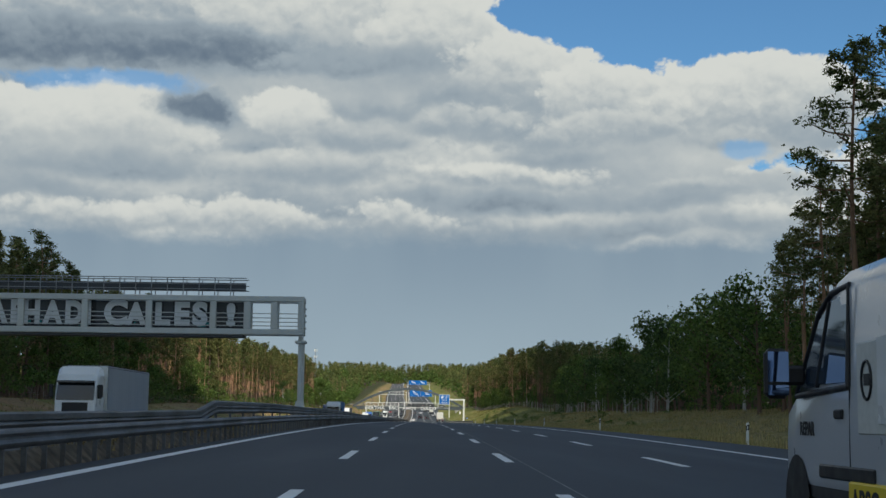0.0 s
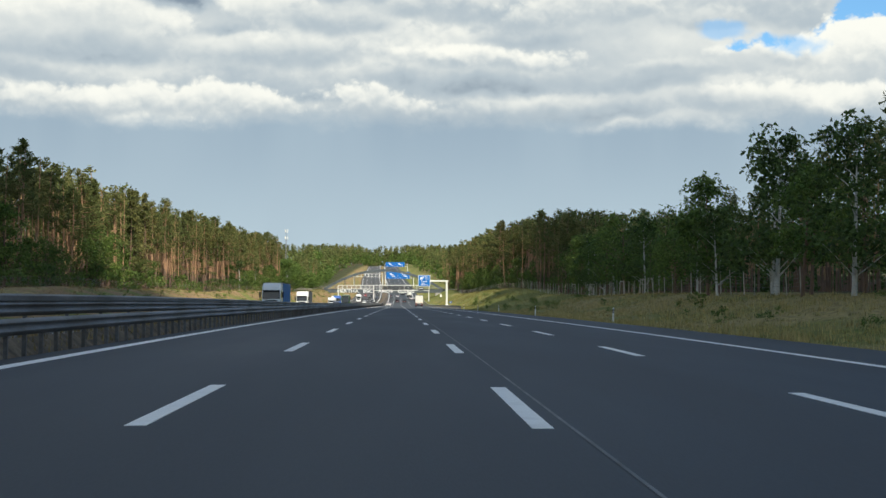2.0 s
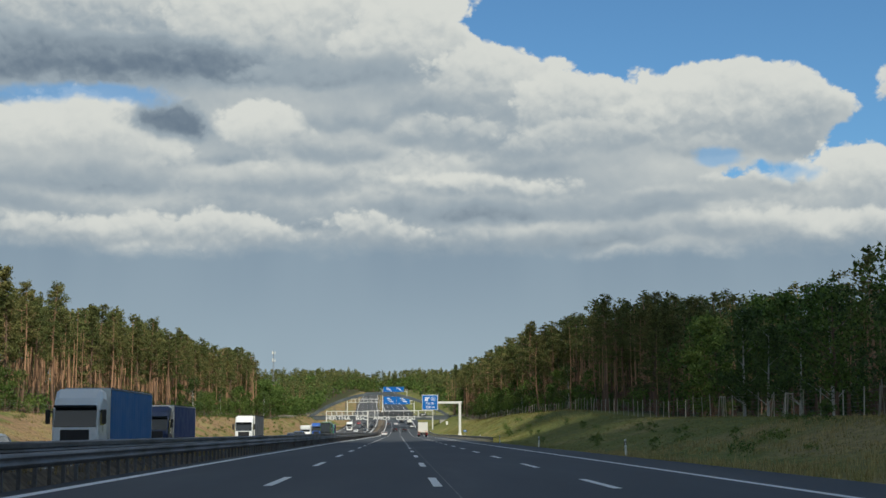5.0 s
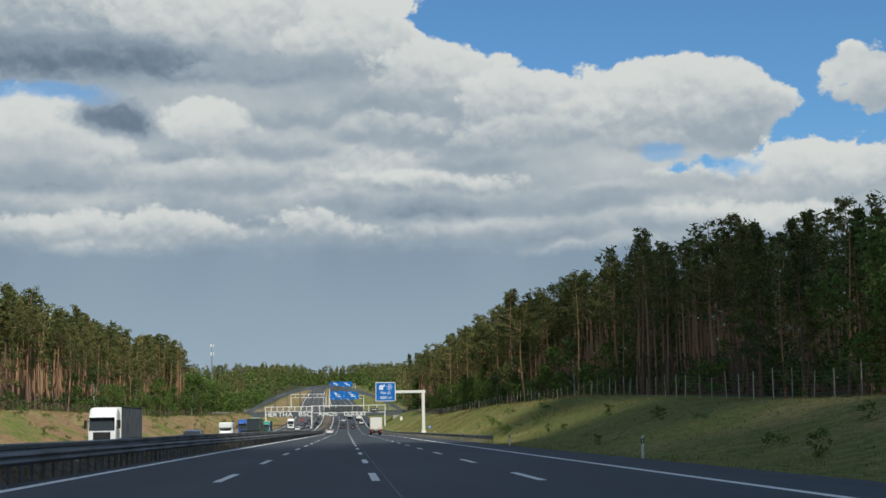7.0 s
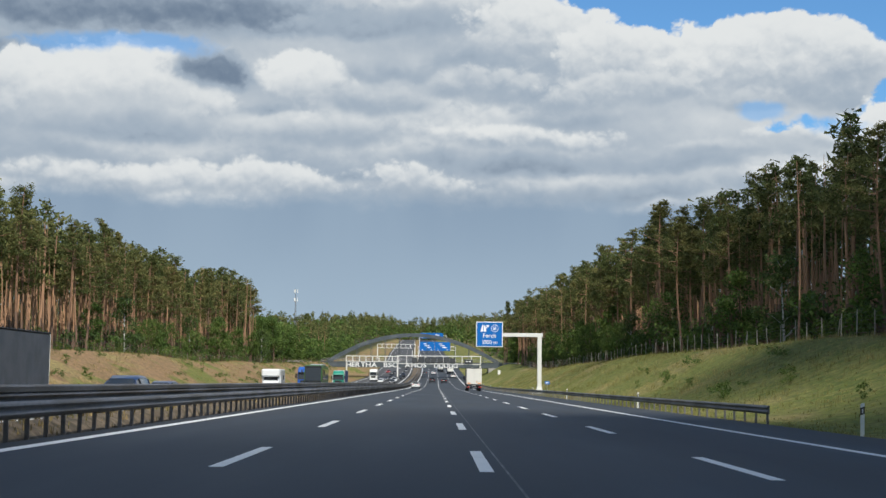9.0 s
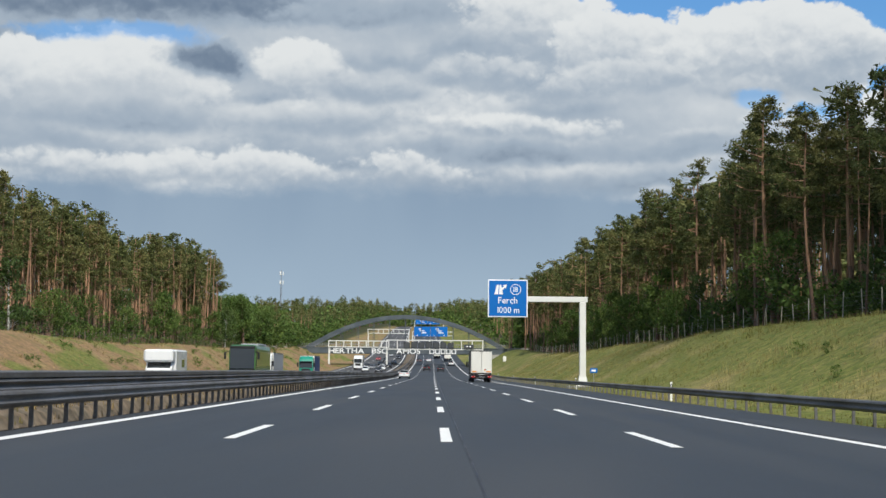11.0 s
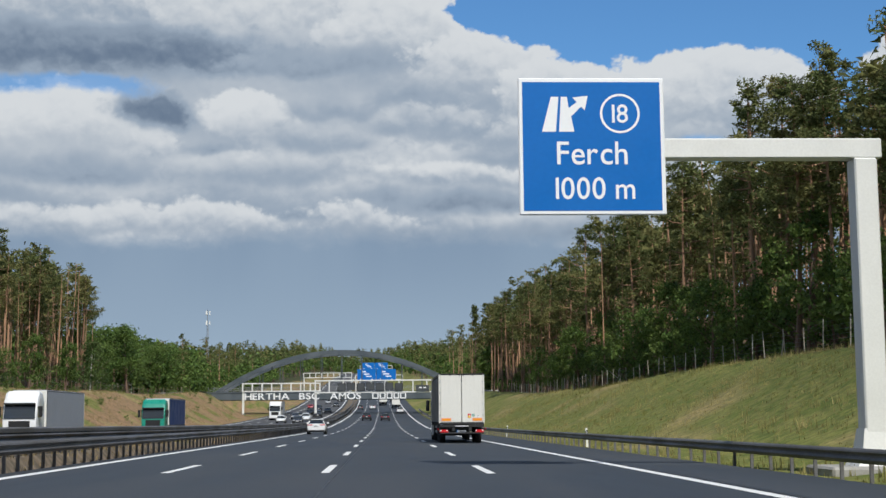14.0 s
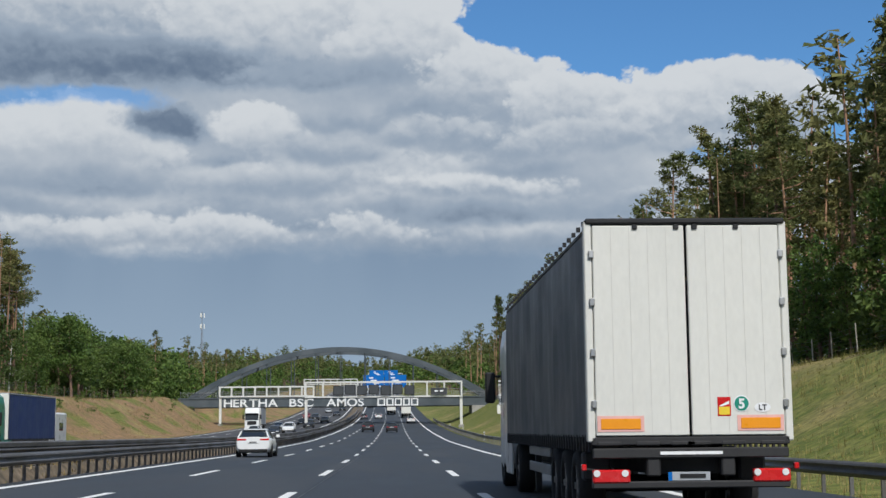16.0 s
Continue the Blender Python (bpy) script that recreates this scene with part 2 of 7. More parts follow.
# ---- materials ----
def material(name, colour, rough=0.6, metal=0.0, vary=0.15, scale=3.0, fine=40.0, bump=0.1, second=None, blend=(0.42, 0.62), space="Object",
             coat=0.0, island=0.0, random_=0.0, trans=0.0, spec=0.5, dist=0.02, stretch=(1, 1, 1)):
    """A surface with variation at two scales and fine relief."""
    m = bpy.data.materials.new(name)
    m.use_nodes = True
    nt = m.node_tree
    N, L = nt.nodes, nt.links
    p = N["Principled BSDF"]
    tc = N.new("ShaderNodeTexCoord")
    mp = N.new("ShaderNodeMapping")
    mp.inputs["Scale"].default_value = stretch
    if space == "World":
        g = N.new("ShaderNodeNewGeometry")
        L.new(g.outputs["Position"], mp.inputs[0])
    else:
        L.new(tc.outputs[space], mp.inputs[0])

    def noise_(s, d):
        n = N.new("ShaderNodeTexNoise")
        n.inputs["Scale"].default_value, n.inputs["Detail"].default_value = s, d
        L.new(mp.outputs[0], n.inputs["Vector"])
        return n.outputs[0]

    big, small = noise_(scale, 5), noise_(fine, 3)
    base = N.new("ShaderNodeRGB")
    base.outputs[0].default_value = (*colour, 1)
    col = base.outputs[0]
    if second:
        r = N.new("ShaderNodeMapRange")
        r.inputs[1].default_value, r.inputs[2].default_value = blend
        L.new(big, r.inputs[0])
        mx = N.new("ShaderNodeMix")
        mx.data_type = "RGBA"
        L.new(r.outputs[0], mx.inputs[0]), L.new(col, mx.inputs[6])
        mx.inputs[7].default_value = (*second, 1)
        col = mx.outputs[2]
    s = N.new("ShaderNodeMath")
    s.operation = "ADD"
    L.new(big, s.inputs[0]), L.new(small, s.inputs[1])
    val = s.outputs[0]
    if island or random_:
        src = N.new("ShaderNodeNewGeometry").outputs["Random Per Island"] if island else N.new("ShaderNodeObjectInfo").outputs["Random"]
        a = N.new("ShaderNodeMath")
        a.operation = "MULTIPLY_ADD"
        L.new(src, a.inputs[0])
        a.inputs[1].default_value = (island or random_) / max(vary, 0.01)
        L.new(val, a.inputs[2])
        a2 = N.new("ShaderNodeMath")
        a2.operation = "SUBTRACT"
        L.new(a.outputs[0], a2.inputs[0])
        a2.inputs[1].default_value = 0.5 * (island or random_) / max(vary, 0.01)
        val = a2.outputs[0]
    f = N.new("ShaderNodeMapRange")
    f.clamp = False
    for k, v in zip((1, 2, 3, 4), (0.6, 1.4, 1 - vary, 1 + vary)):
        f.inputs[k].default_value = v
    L.new(val, f.inputs[0])
    sc = N.new("ShaderNodeVectorMath")
    sc.operation = "SCALE"
    L.new(col, sc.inputs[0]), L.new(f.outputs[0], sc.inputs["Scale"])
    L.new(sc.outputs[0], p.inputs["Base Color"])
    rr = N.new("ShaderNodeMapRange")
    for k, v in zip((1, 2, 3, 4), (0.3, 0.7, max(rough - 0.1, 0.02), min(rough + 0.1, 1))):
        rr.inputs[k].default_value = v
    L.new(big, rr.inputs[0]), L.new(rr.outputs[0], p.inputs["Roughness"])
    p.inputs["Metallic"].default_value = metal
    p.inputs["Coat Weight"].default_value = coat
    p.inputs["Specular IOR Level"].default_value = spec
    if bump:
        b = N.new("ShaderNodeBump")
        b.inputs["Strength"].default_value, b.inputs["Distance"].default_value = bump, dist
        L.new(small, b.inputs["Height"]), L.new(b.outputs[0], p.inputs["Normal"])
    if trans:
        t = N.new("ShaderNodeBsdfTranslucent")
        L.new(sc.outputs[0], t.inputs[0])
        mxs = N.new("ShaderNodeMixShader")
        mxs.inputs[0].default_value = trans
        L.new(p.outputs[0], mxs.inputs[1]), L.new(t.outputs[0], mxs.inputs[2])
        L.new(mxs.outputs[0], N["Material Output"].inputs[0])
    return m


def glass(name, tint=(0.02, 0.025, 0.03)):
    m = bpy.data.materials.new(name)
    m.use_nodes = True
    p = m.node_tree.nodes["Principled BSDF"]
    p.inputs["Base Color"].default_value = (*tint, 1)
    p.inputs["Roughness"].default_value = 0.04
    p.inputs["Specular IOR Level"].default_value = 0.7
    p.inputs["Coat Weight"].default_value = 0.6
    return m


M = {
    # for the unseen cloud that is added to shade the road
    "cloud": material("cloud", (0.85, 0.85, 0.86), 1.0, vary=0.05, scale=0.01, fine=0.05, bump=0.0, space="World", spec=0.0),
    "asphalt": material("asphalt", (0.0305, 0.0385, 0.0490), 0.78, vary=0.16, scale=0.35, fine=55, bump=0.25, space="World", second=(0.0390, 0.0455, 0.0545), stretch=(1, 0.12, 1), dist=0.006),
    "asphalt_old": material("asphalt_old", (0.052, 0.053, 0.056), 0.8, vary=0.2, scale=0.3, fine=50, bump=0.25, space="World", second=(0.066, 0.066, 0.066), stretch=(1, 0.12, 1), dist=0.006),
    "tar": material("tar", (0.022, 0.022, 0.024), 0.5, vary=0.2, scale=1, fine=20, bump=0.1, space="World"),
    "paint": material("road_paint", (0.80, 0.80, 0.78), 0.6, vary=0.12, scale=2.0, fine=35, bump=0.12, space="World", second=(0.62, 0.62, 0.60), blend=(0.5, 0.75), dist=0.004),
    "steel": material("galvanised_steel", (0.28, 0.29, 0.30), 0.55, 0.55, vary=0.22, scale=0.7, fine=12, bump=0.05, space="World", second=(0.16, 0.155, 0.15), blend=(0.5, 0.75), stretch=(1, 0.3, 1)),
    "steel_dark": material("weathered_steel", (0.165, 0.165, 0.17), 0.6, 0.35, vary=0.28, scale=0.9, fine=14, bump=0.06, space="World", second=(0.10, 0.095, 0.09), stretch=(1, 0.3, 1)),
    "gantry": material("gantry_paint", (0.56, 0.57, 0.54), 0.5, vary=0.12, scale=0.8, fine=16, bump=0.03, second=(0.46, 0.47, 0.44), blend=(0.55, 0.8)),
    "gantry_white": material("gantry_white", (0.66, 0.66, 0.63), 0.5, vary=0.08, scale=0.8, fine=16, bump=0.03),
    "panel_dark": material("panel_dark", (0.05, 0.055, 0.06), 0.5, vary=0.25, scale=0.8, fine=12, bump=0.04),
    "spray_white": material("spray_white", (0.74, 0.75, 0.75), 0.6, vary=0.15, scale=1.5, fine=20, bump=0.02),
    "spray_black": material("spray_black", (0.015, 0.015, 0.017), 0.6, vary=0.2, scale=1.5, fine=20, bump=0.02),
    "spray_teal": material("spray_teal", (0.03, 0.22, 0.22), 0.6, vary=0.2, scale=1.5, fine=20, bump=0.02),
    "concrete": material("concrete", (0.36, 0.35, 0.32), 0.85, vary=0.2, scale=0.5, fine=14, bump=0.2, second=(0.26, 0.25, 0.23)),
    "bridge": material("bridge_paint", (0.062, 0.078, 0.090), 0.5, vary=0.14, scale=0.25, fine=6, bump=0.03, second=(0.085, 0.10, 0.112)),
    "sign_blue": material("sign_blue", (0.003, 0.125, 0.44), 0.5, spec=0.25, vary=0.06, scale=0.8, fine=8, bump=0.0),
    "sign_white": material("sign_white", (0.78, 0.79, 0.80), 0.45, vary=0.04, scale=1, fine=10, bump=0.0),
    "aluminium": material("aluminium", (0.55, 0.55, 0.55), 0.4, 0.8, vary=0.12, scale=1, fine=20, bump=0.03),
    "plastic_white": material("plastic_white", (0.72, 0.72, 0.68), 0.5, vary=0.1, scale=3, fine=30, bump=0.02),
    "plastic_black": material("plastic_black", (0.012, 0.012, 0.013), 0.5, vary=0.2, scale=4, fine=40, bump=0.05),
    "rubber": material("rubber", (0.014, 0.014, 0.015), 0.85, vary=0.2, scale=5, fine=60, bump=0.2),
    "rim": material("rim_alloy", (0.20, 0.20, 0.21), 0.35, 0.8, vary=0.1, scale=5, fine=60, bump=0.0),
    "reflector_red": material("reflector_red", (0.55, 0.012, 0.015), 0.25, vary=0.1, scale=8, fine=60, bump=0.05, coat=0.6),
    "reflector_orange": material("reflector_orange", (0.80, 0.30, 0.012), 0.35, vary=0.06, scale=8, fine=60, bump=0.02),
    "lens": material("lens_clear", (0.7, 0.7, 0.7), 0.15, vary=0.05, scale=8, fine=60, bump=0.0, coat=0.6),
    "glass": glass("window_glass"),
    "glass_blue": glass("window_glass_blue", (0.03, 0.05, 0.08)),
    "trailer": material("trailer_doors", (0.66, 0.655, 0.61), 0.5, vary=0.06, scale=0.9, fine=18, bump=0.02, second=(0.60, 0.59, 0.545), blend=(0.55, 0.8), stretch=(1, 1, 0.4)),
    "tarp": material("tarpaulin", (0.115, 0.125, 0.145), 0.5, vary=0.16, scale=0.9, fine=9, bump=0.15, second=(0.085, 0.095, 0.11)),
    "tarp_light": material("tarpaulin_light", (0.34, 0.36, 0.39), 0.55, vary=0.1, scale=0.9, fine=9, bump=0.1),
    "tarp_blue": material("tarpaulin_blue", (0.02, 0.14, 0.36), 0.55, vary=0.12, scale=0.9, fine=9, bump=0.1),
    "tarp_navy": material("tarpaulin_navy", (0.02, 0.045, 0.15), 0.55, vary=0.12, scale=0.9, fine=9, bump=0.1),
    "chassis": material("chassis", (0.02, 0.02, 0.022), 0.6, vary=0.25, scale=3, fine=30, bump=0.1),
    "soil": material("forest_floor", (0.045, 0.035, 0.02), 0.95, vary=0.3, scale=0.5, fine=9, bump=0.4, space="World", second=(0.05, 0.055, 0.02)),
    "wood_post": material("fence_post_wood", (0.46, 0.42, 0.35), 0.85, vary=0.25, scale=2, fine=30, bump=0.2, random_=0.25),
    "bark": material("pine_bark", (0.20, 0.122, 0.082), 0.9, vary=0.35, scale=1.2, fine=9, bump=0.5, second=(0.13, 0.085, 0.062), stretch=(1, 1, 0.3)),
    "bark_red": material("pine_bark_upper", (0.33, 0.185, 0.105), 0.85, vary=0.3, scale=1.2, fine=9, bump=0.35, second=(0.24, 0.14, 0.085), random_=0.3, stretch=(1, 1, 0.3)),
    "birch": material("birch_bark", (0.55, 0.53, 0.49), 0.8, vary=0.2, scale=1.6, fine=10, bump=0.2, second=(0.10, 0.09, 0.08), blend=(0.58, 0.66), stretch=(1, 1, 3)),
    "needles": material("pine_needles", (0.125, 0.150, 0.050), 0.75, vary=0.30, scale=0.16, fine=2.0, bump=0.0, second=(0.190, 0.180, 0.066), island=0.45, trans=0.40, space="World", spec=0.25),
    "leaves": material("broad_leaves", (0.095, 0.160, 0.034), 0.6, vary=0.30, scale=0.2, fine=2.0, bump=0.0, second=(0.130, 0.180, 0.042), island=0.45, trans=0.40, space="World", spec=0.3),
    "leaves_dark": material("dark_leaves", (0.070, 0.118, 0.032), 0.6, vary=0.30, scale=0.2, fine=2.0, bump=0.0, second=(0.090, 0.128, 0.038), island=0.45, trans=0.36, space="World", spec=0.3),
    "grass": material("grass_blades", (0.220, 0.215, 0.065), 0.8, vary=0.25, scale=0.10, fine=1.2, bump=0.0, second=(0.34, 0.29, 0.125), blend=(0.40, 0.60), island=0.30, trans=0.4, space="World", spec=0.2),
    "straw": material("straw_grass", (0.42, 0.335, 0.15), 0.85, vary=0.25, scale=0.2, fine=1.5, bump=0.0, second=(0.26, 0.25, 0.085), blend=(0.5, 0.7), island=0.3, trans=0.3, space="World", spec=0.2),
    "grass_dry": material("dry_grass", (0.30, 0.225, 0.11), 0.85, vary=0.3, scale=0.12, fine=1.2, bump=0.0, second=(0.13, 0.13, 0.04), blend=(0.52, 0.68), island=0.35, trans=0.2, space="World", spec=0.2),
}


def paint(name, colour, coat=0.5, rough=0.35, metal=0.0):
    return material(name, colour, rough, metal, vary=0.05, scale=1.5, fine=30, bump=0.0, coat=coat)


def ground_material():
    """Verge and banks: green and dry grass on sand, sandier on the far side of the opposite carriageway."""
    m = bpy.data.materials.new("verge_ground")
    m.use_nodes = True
    N, L = m.node_tree.nodes, m.node_tree.links
    p = N["Principled BSDF"]
    pos = N.new("ShaderNodeNewGeometry").outputs["Position"]
    sep = N.new("ShaderNodeSeparateXYZ")
    L.new(pos, sep.inputs[0])

    def tex(scale, detail, stretch=None):
        n = N.new("ShaderNodeTexNoise")
        n.inputs["Scale"].default_value, n.inputs["Detail"].default_value = scale, detail
        if stretch:
            v = N.new("ShaderNodeVectorMath")
            v.operation = "MULTIPLY"
            v.inputs[1].default_value = stretch
            L.new(pos, v.inputs[0]), L.new(v.outputs[0], n.inputs["Vector"])
        else:
            L.new(pos, n.inputs["Vector"])
        return n.outputs[0]

    def rng(src, a, b, c=0.0, d=1.0):
        n = N.new("ShaderNodeMapRange")
        n.interpolation_type = "SMOOTHSTEP"
        L.new(src, n.inputs[0])
        for k, v in zip((1, 2, 3, 4), (a, b, c, d)):
            n.inputs[k].default_value = v
        return n.outputs[0]

    def mx(f, a, b):
        n = N.new("ShaderNodeMix")
        n.data_type = "RGBA"
        L.new(f, n.inputs[0])
        for s, v in ((6, a), (7, b)):
            if isinstance(v, tuple):
                n.inputs[s].default_value = (*v, 1)
            else:
                L.new(v, n.inputs[s])
        return n.outputs[2]

    green = mx(rng(tex(0.9, 5), 0.35, 0.65), (0.115, 0.142, 0.032), (0.185, 0.185, 0.056))
    straw = mx(rng(tex(1.7, 4), 0.35, 0.65), (0.30, 0.245, 0.105), (0.24, 0.19, 0.085))
    dry = N.new("ShaderNodeMath")
    dry.operation = "ADD"
    L.new(tex(0.10, 5, (1, 0.6, 1)), dry.inputs[0]), L.new(rng(sep.outputs[1], 300.0, 210.0, 0.0, 0.15), dry.inputs[1])
    right = mx(rng(dry.outputs[0], 0.50, 0.68), green, straw)
    sand = mx(rng(tex(0.6, 5), 0.35, 0.7), (0.285, 0.182, 0.104), (0.22, 0.15, 0.076))
    sand = mx(rng(tex(0.22, 5, (1, 0.5, 1)), 0.50, 0.66), sand, straw)
    left = mx(rng(tex(0.16, 6, (1, 0.55, 1)), 0.49, 0.60), sand, green)
    gravel = mx(rng(tex(2.2, 5), 0.35, 0.65), (0.13, 0.104, 0.078), (0.19, 0.155, 0.118))
    col = mx(rng(sep.outputs[0], -11.0, -9.6), left, gravel)
    col = mx(rng(sep.outputs[0], -2.0, 6.0), col, right)
    woods = mx(rng(tex(0.4, 4), 0.4, 0.6), (0.05, 0.042, 0.022), (0.05, 0.065, 0.02))
    n = N.new("ShaderNodeMath")
    n.operation = "MAXIMUM"
    L.new(rng(sep.outputs[0], 31.5, 36.0), n.inputs[0]), L.new(rng(sep.outputs[0], -43.0, -48.0), n.inputs[1])
    col = mx(n.outputs[0], col, woods)
    # streaks and worn patches down the slope
    streak = mx(rng(tex(2.6, 7), 0.34, 0.66), (0.66, 0.70, 0.70), (1.22, 1.18, 1.12))
    sc = N.new("ShaderNodeVectorMath")
    sc.operation = "MULTIPLY"
    L.new(col, sc.inputs[0]), L.new(streak, sc.inputs[1])
    col = sc.outputs[0]
    L.new(col, p.inputs["Base Color"])
    p.inputs["Roughness"].default_value = 0.95
    p.inputs["Specular IOR Level"].default_value = 0.2
    b = N.new("ShaderNodeBump")
    b.inputs["Strength"].default_value, b.inputs["Distance"].default_value = 0.6, 0.12
    L.new(tex(4.0, 6), b.inputs["Height"]), L.new(b.outputs[0], p.inputs["Normal"])
    return m


M["ground"] = ground_material()


# ---- mesh building ----
class Build:
    """Collects faces of one part; obj() links it as one mesh object."""

    def __init__(self):
        self.v, self.f, self.smooth = [], [], []

    def add(self, verts, faces, smooth=False):
        k = len(self.v)
        self.v += [tuple(p) for p in verts]
        self.f += [tuple(i + k for i in f) for f in faces]
        self.smooth += [smooth] * len(faces)
        return self

    def box(self, lo, hi, b=0.0, m=None):
        """A box from corner to corner with chamfered edges of width b."""
        lo, hi = Vector(lo), Vector(hi)
        c, h = (lo + hi) / 2, (hi - lo) / 2
        b = min(b, 0.45 * min(h) * 2) if b else 0.0
        if not b:
            vs = [Vector((c.x + sx * h.x, c.y + sy * h.y, c.z + sz * h.z)) for sx in (-1, 1) for sy in (-1, 1) for sz in (-1, 1)]
            fs = [(0, 1, 3, 2), (4, 6, 7, 5), (0, 4, 5, 1), (2, 3, 7, 6), (0, 2, 6, 4), (1, 5, 7, 3)]
        else:
            bm = bmesh.new()
            bmesh.ops.create_cube(bm, size=1.0)
            for q in bm.verts:
                q.co = Vector((c.x + q.co.x * 2 * h.x, c.y + q.co.y * 2 * h.y, c.z + q.co.z * 2 * h.z))
            bmesh.ops.bevel(bm, geom=bm.edges[:], offset=b, segments=1, affect="EDGES", profile=0.5)
            bm.verts.index_update()
            vs, fs = [q.co.copy() for q in bm.verts], [tuple(q.index for q in f.verts) for f in bm.faces]
            bm.free()
        if m is not None:
            vs = [m @ p for p in vs]
        return self.add(vs, fs)

    def rod(self, a, b, r0, r1=None, n=8, caps=True, smooth=True):
        a, b = Vector(a), Vector(b)
        r1 = r0 if r1 is None else r1
        d = (b - a).normalized()
        s = d.orthogonal().normalized()
        t = d.cross(s)
        vs = [p + (s * math.cos(2 * math.pi * i / n) + t * math.sin(2 * math.pi * i / n)) * r for p, r in ((a, r0), (b, r1)) for i in range(n)]
        self.add(vs, [(i, (i + 1) % n, n + (i + 1) % n, n + i) for i in range(n)], smooth)
        if caps:
            self.add(vs[:n], [tuple(reversed(range(n)))])
            self.add(vs[n:], [tuple(range(n))])
        return self

    def loft(self, rings, caps=True, smooth=True, closed=True):
        n = len(rings[0])
        vs = [p for r in rings for p in r]
        fs = []
        for k in range(len(rings) - 1):
            for i in range(n if closed else n - 1):
                j = (i + 1) % n
                fs.append((k * n + i, k * n + j, (k + 1) * n + j, (k + 1) * n + i))
        self.add(vs, fs, smooth)
        if caps:
            self.add(rings[0], [tuple(reversed(range(n)))])
            self.add(rings[-1], [tuple(range(n))])
        return self

    def mesh(self, name, mat):
        me = bpy.data.meshes.new(name)
        me.from_pydata(self.v, [], self.f)
        me.polygons.foreach_set("use_smooth", self.smooth)
        me.materials.append(mat)
        bm = bmesh.new()
        bm.from_mesh(me)
        bmesh.ops.recalc_face_normals(bm, faces=bm.faces)
        bm.to_mesh(me)
        bm.free()
        return me

    def obj(self, name, mat, parent=None, label=""):
        ob = new(name, self.mesh(name, mat))
        if parent:
            ob.parent = parent
        if label:
            ob["label"] = label
        return ob


def thing(name, at, label, category, group="", kind="", turn=0.0, tilt=0.0):
    """An Empty at the base of a thing."""
    e = new(name)
    e.matrix_basis = pose(at[0], at[1], at[2], tilt, 0, turn)
    e.empty_display_size = 0.2
    return tagged(e, label, category, group, kind)


def grid_mesh(name, verts, quads, mat, smooth=False):
    """A large mesh from arrays."""
    me = bpy.data.meshes.new(name)
    verts, quads = np.asarray(verts, np.float32), np.asarray(quads, np.int32)
    me.vertices.add(len(verts))
    me.vertices.foreach_set("co", verts.ravel())
    k = quads.shape[1]
    me.loops.add(quads.size)
    me.loops.foreach_set("vertex_index", quads.ravel())
    me.polygons.add(len(quads))
    me.polygons.foreach_set("loop_start", np.arange(0, quads.size, k, dtype=np.int32))
    me.polygons.foreach_set("loop_total", np.full(len(quads), k, np.int32))
    me.update(calc_edges=True)
    if smooth:
        me.polygons.foreach_set("use_smooth", np.ones(len(quads), bool))
    me.materials.append(mat)
    return me


def sheet(ys, xs_of, z_of):
    """Quads over rows ys, with xs_of(y) across and z_of(x, y) up."""
    rows = []
    for y in ys:
        xs = np.asarray(xs_of(y), float)
        rows.append(np.stack([xs, np.full(len(xs), y), z_of(xs, np.full(len(xs), y))], 1))
    n, k = len(rows), len(rows[0])
    v = np.concatenate(rows)
    i, j = np.meshgrid(np.arange(n - 1), np.arange(k - 1), indexing="ij")
    a = (i * k + j).ravel()
    return v, np.stack([a, a + 1, a + k + 1, a + k], 1)


def span(a, b, step):
    return np.concatenate([np.arange(a, b, step), [b]])


# ---- the ground ----
def bank_right(y):
    return np.interp(y, [-100, 60, 140, 260, 330, 420, 520, 660, 780, 830, 865, 900, 1000, 1400], [1.5, 1.7, 2.0, 2.3, 2.9, 4.9, 5.6, 5.3, 5.6, 5.8, 5.9, 5.5, 4.0, 3.0])


def bank_left(y):
    return np.interp(y, [-100, 100, 220, 340, 480, 700, 830, 865, 900, 1000, 1400], [1.6, 2.0, 2.8, 3.6, 4.7, 5.6, 5.9, 5.9, 5.6, 4.0, 3.0])


def smooth01(t):
    t = np.clip(t, 0, 1)
    return t * t * (3 - 2 * t)


def hills(x, y):
    """The wooded hill that the road climbs, and the woods' gentle swell."""
    away = np.maximum(np.abs(x + 7) - 40, 0)
    return 5.0 * np.sin(x * 0.004 + 1.0) * np.sin(y * 0.0031) * smooth01(away / 200) + np.clip((y - 1300) / 1500, 0, 1) * 14 * smooth01(away / 300)


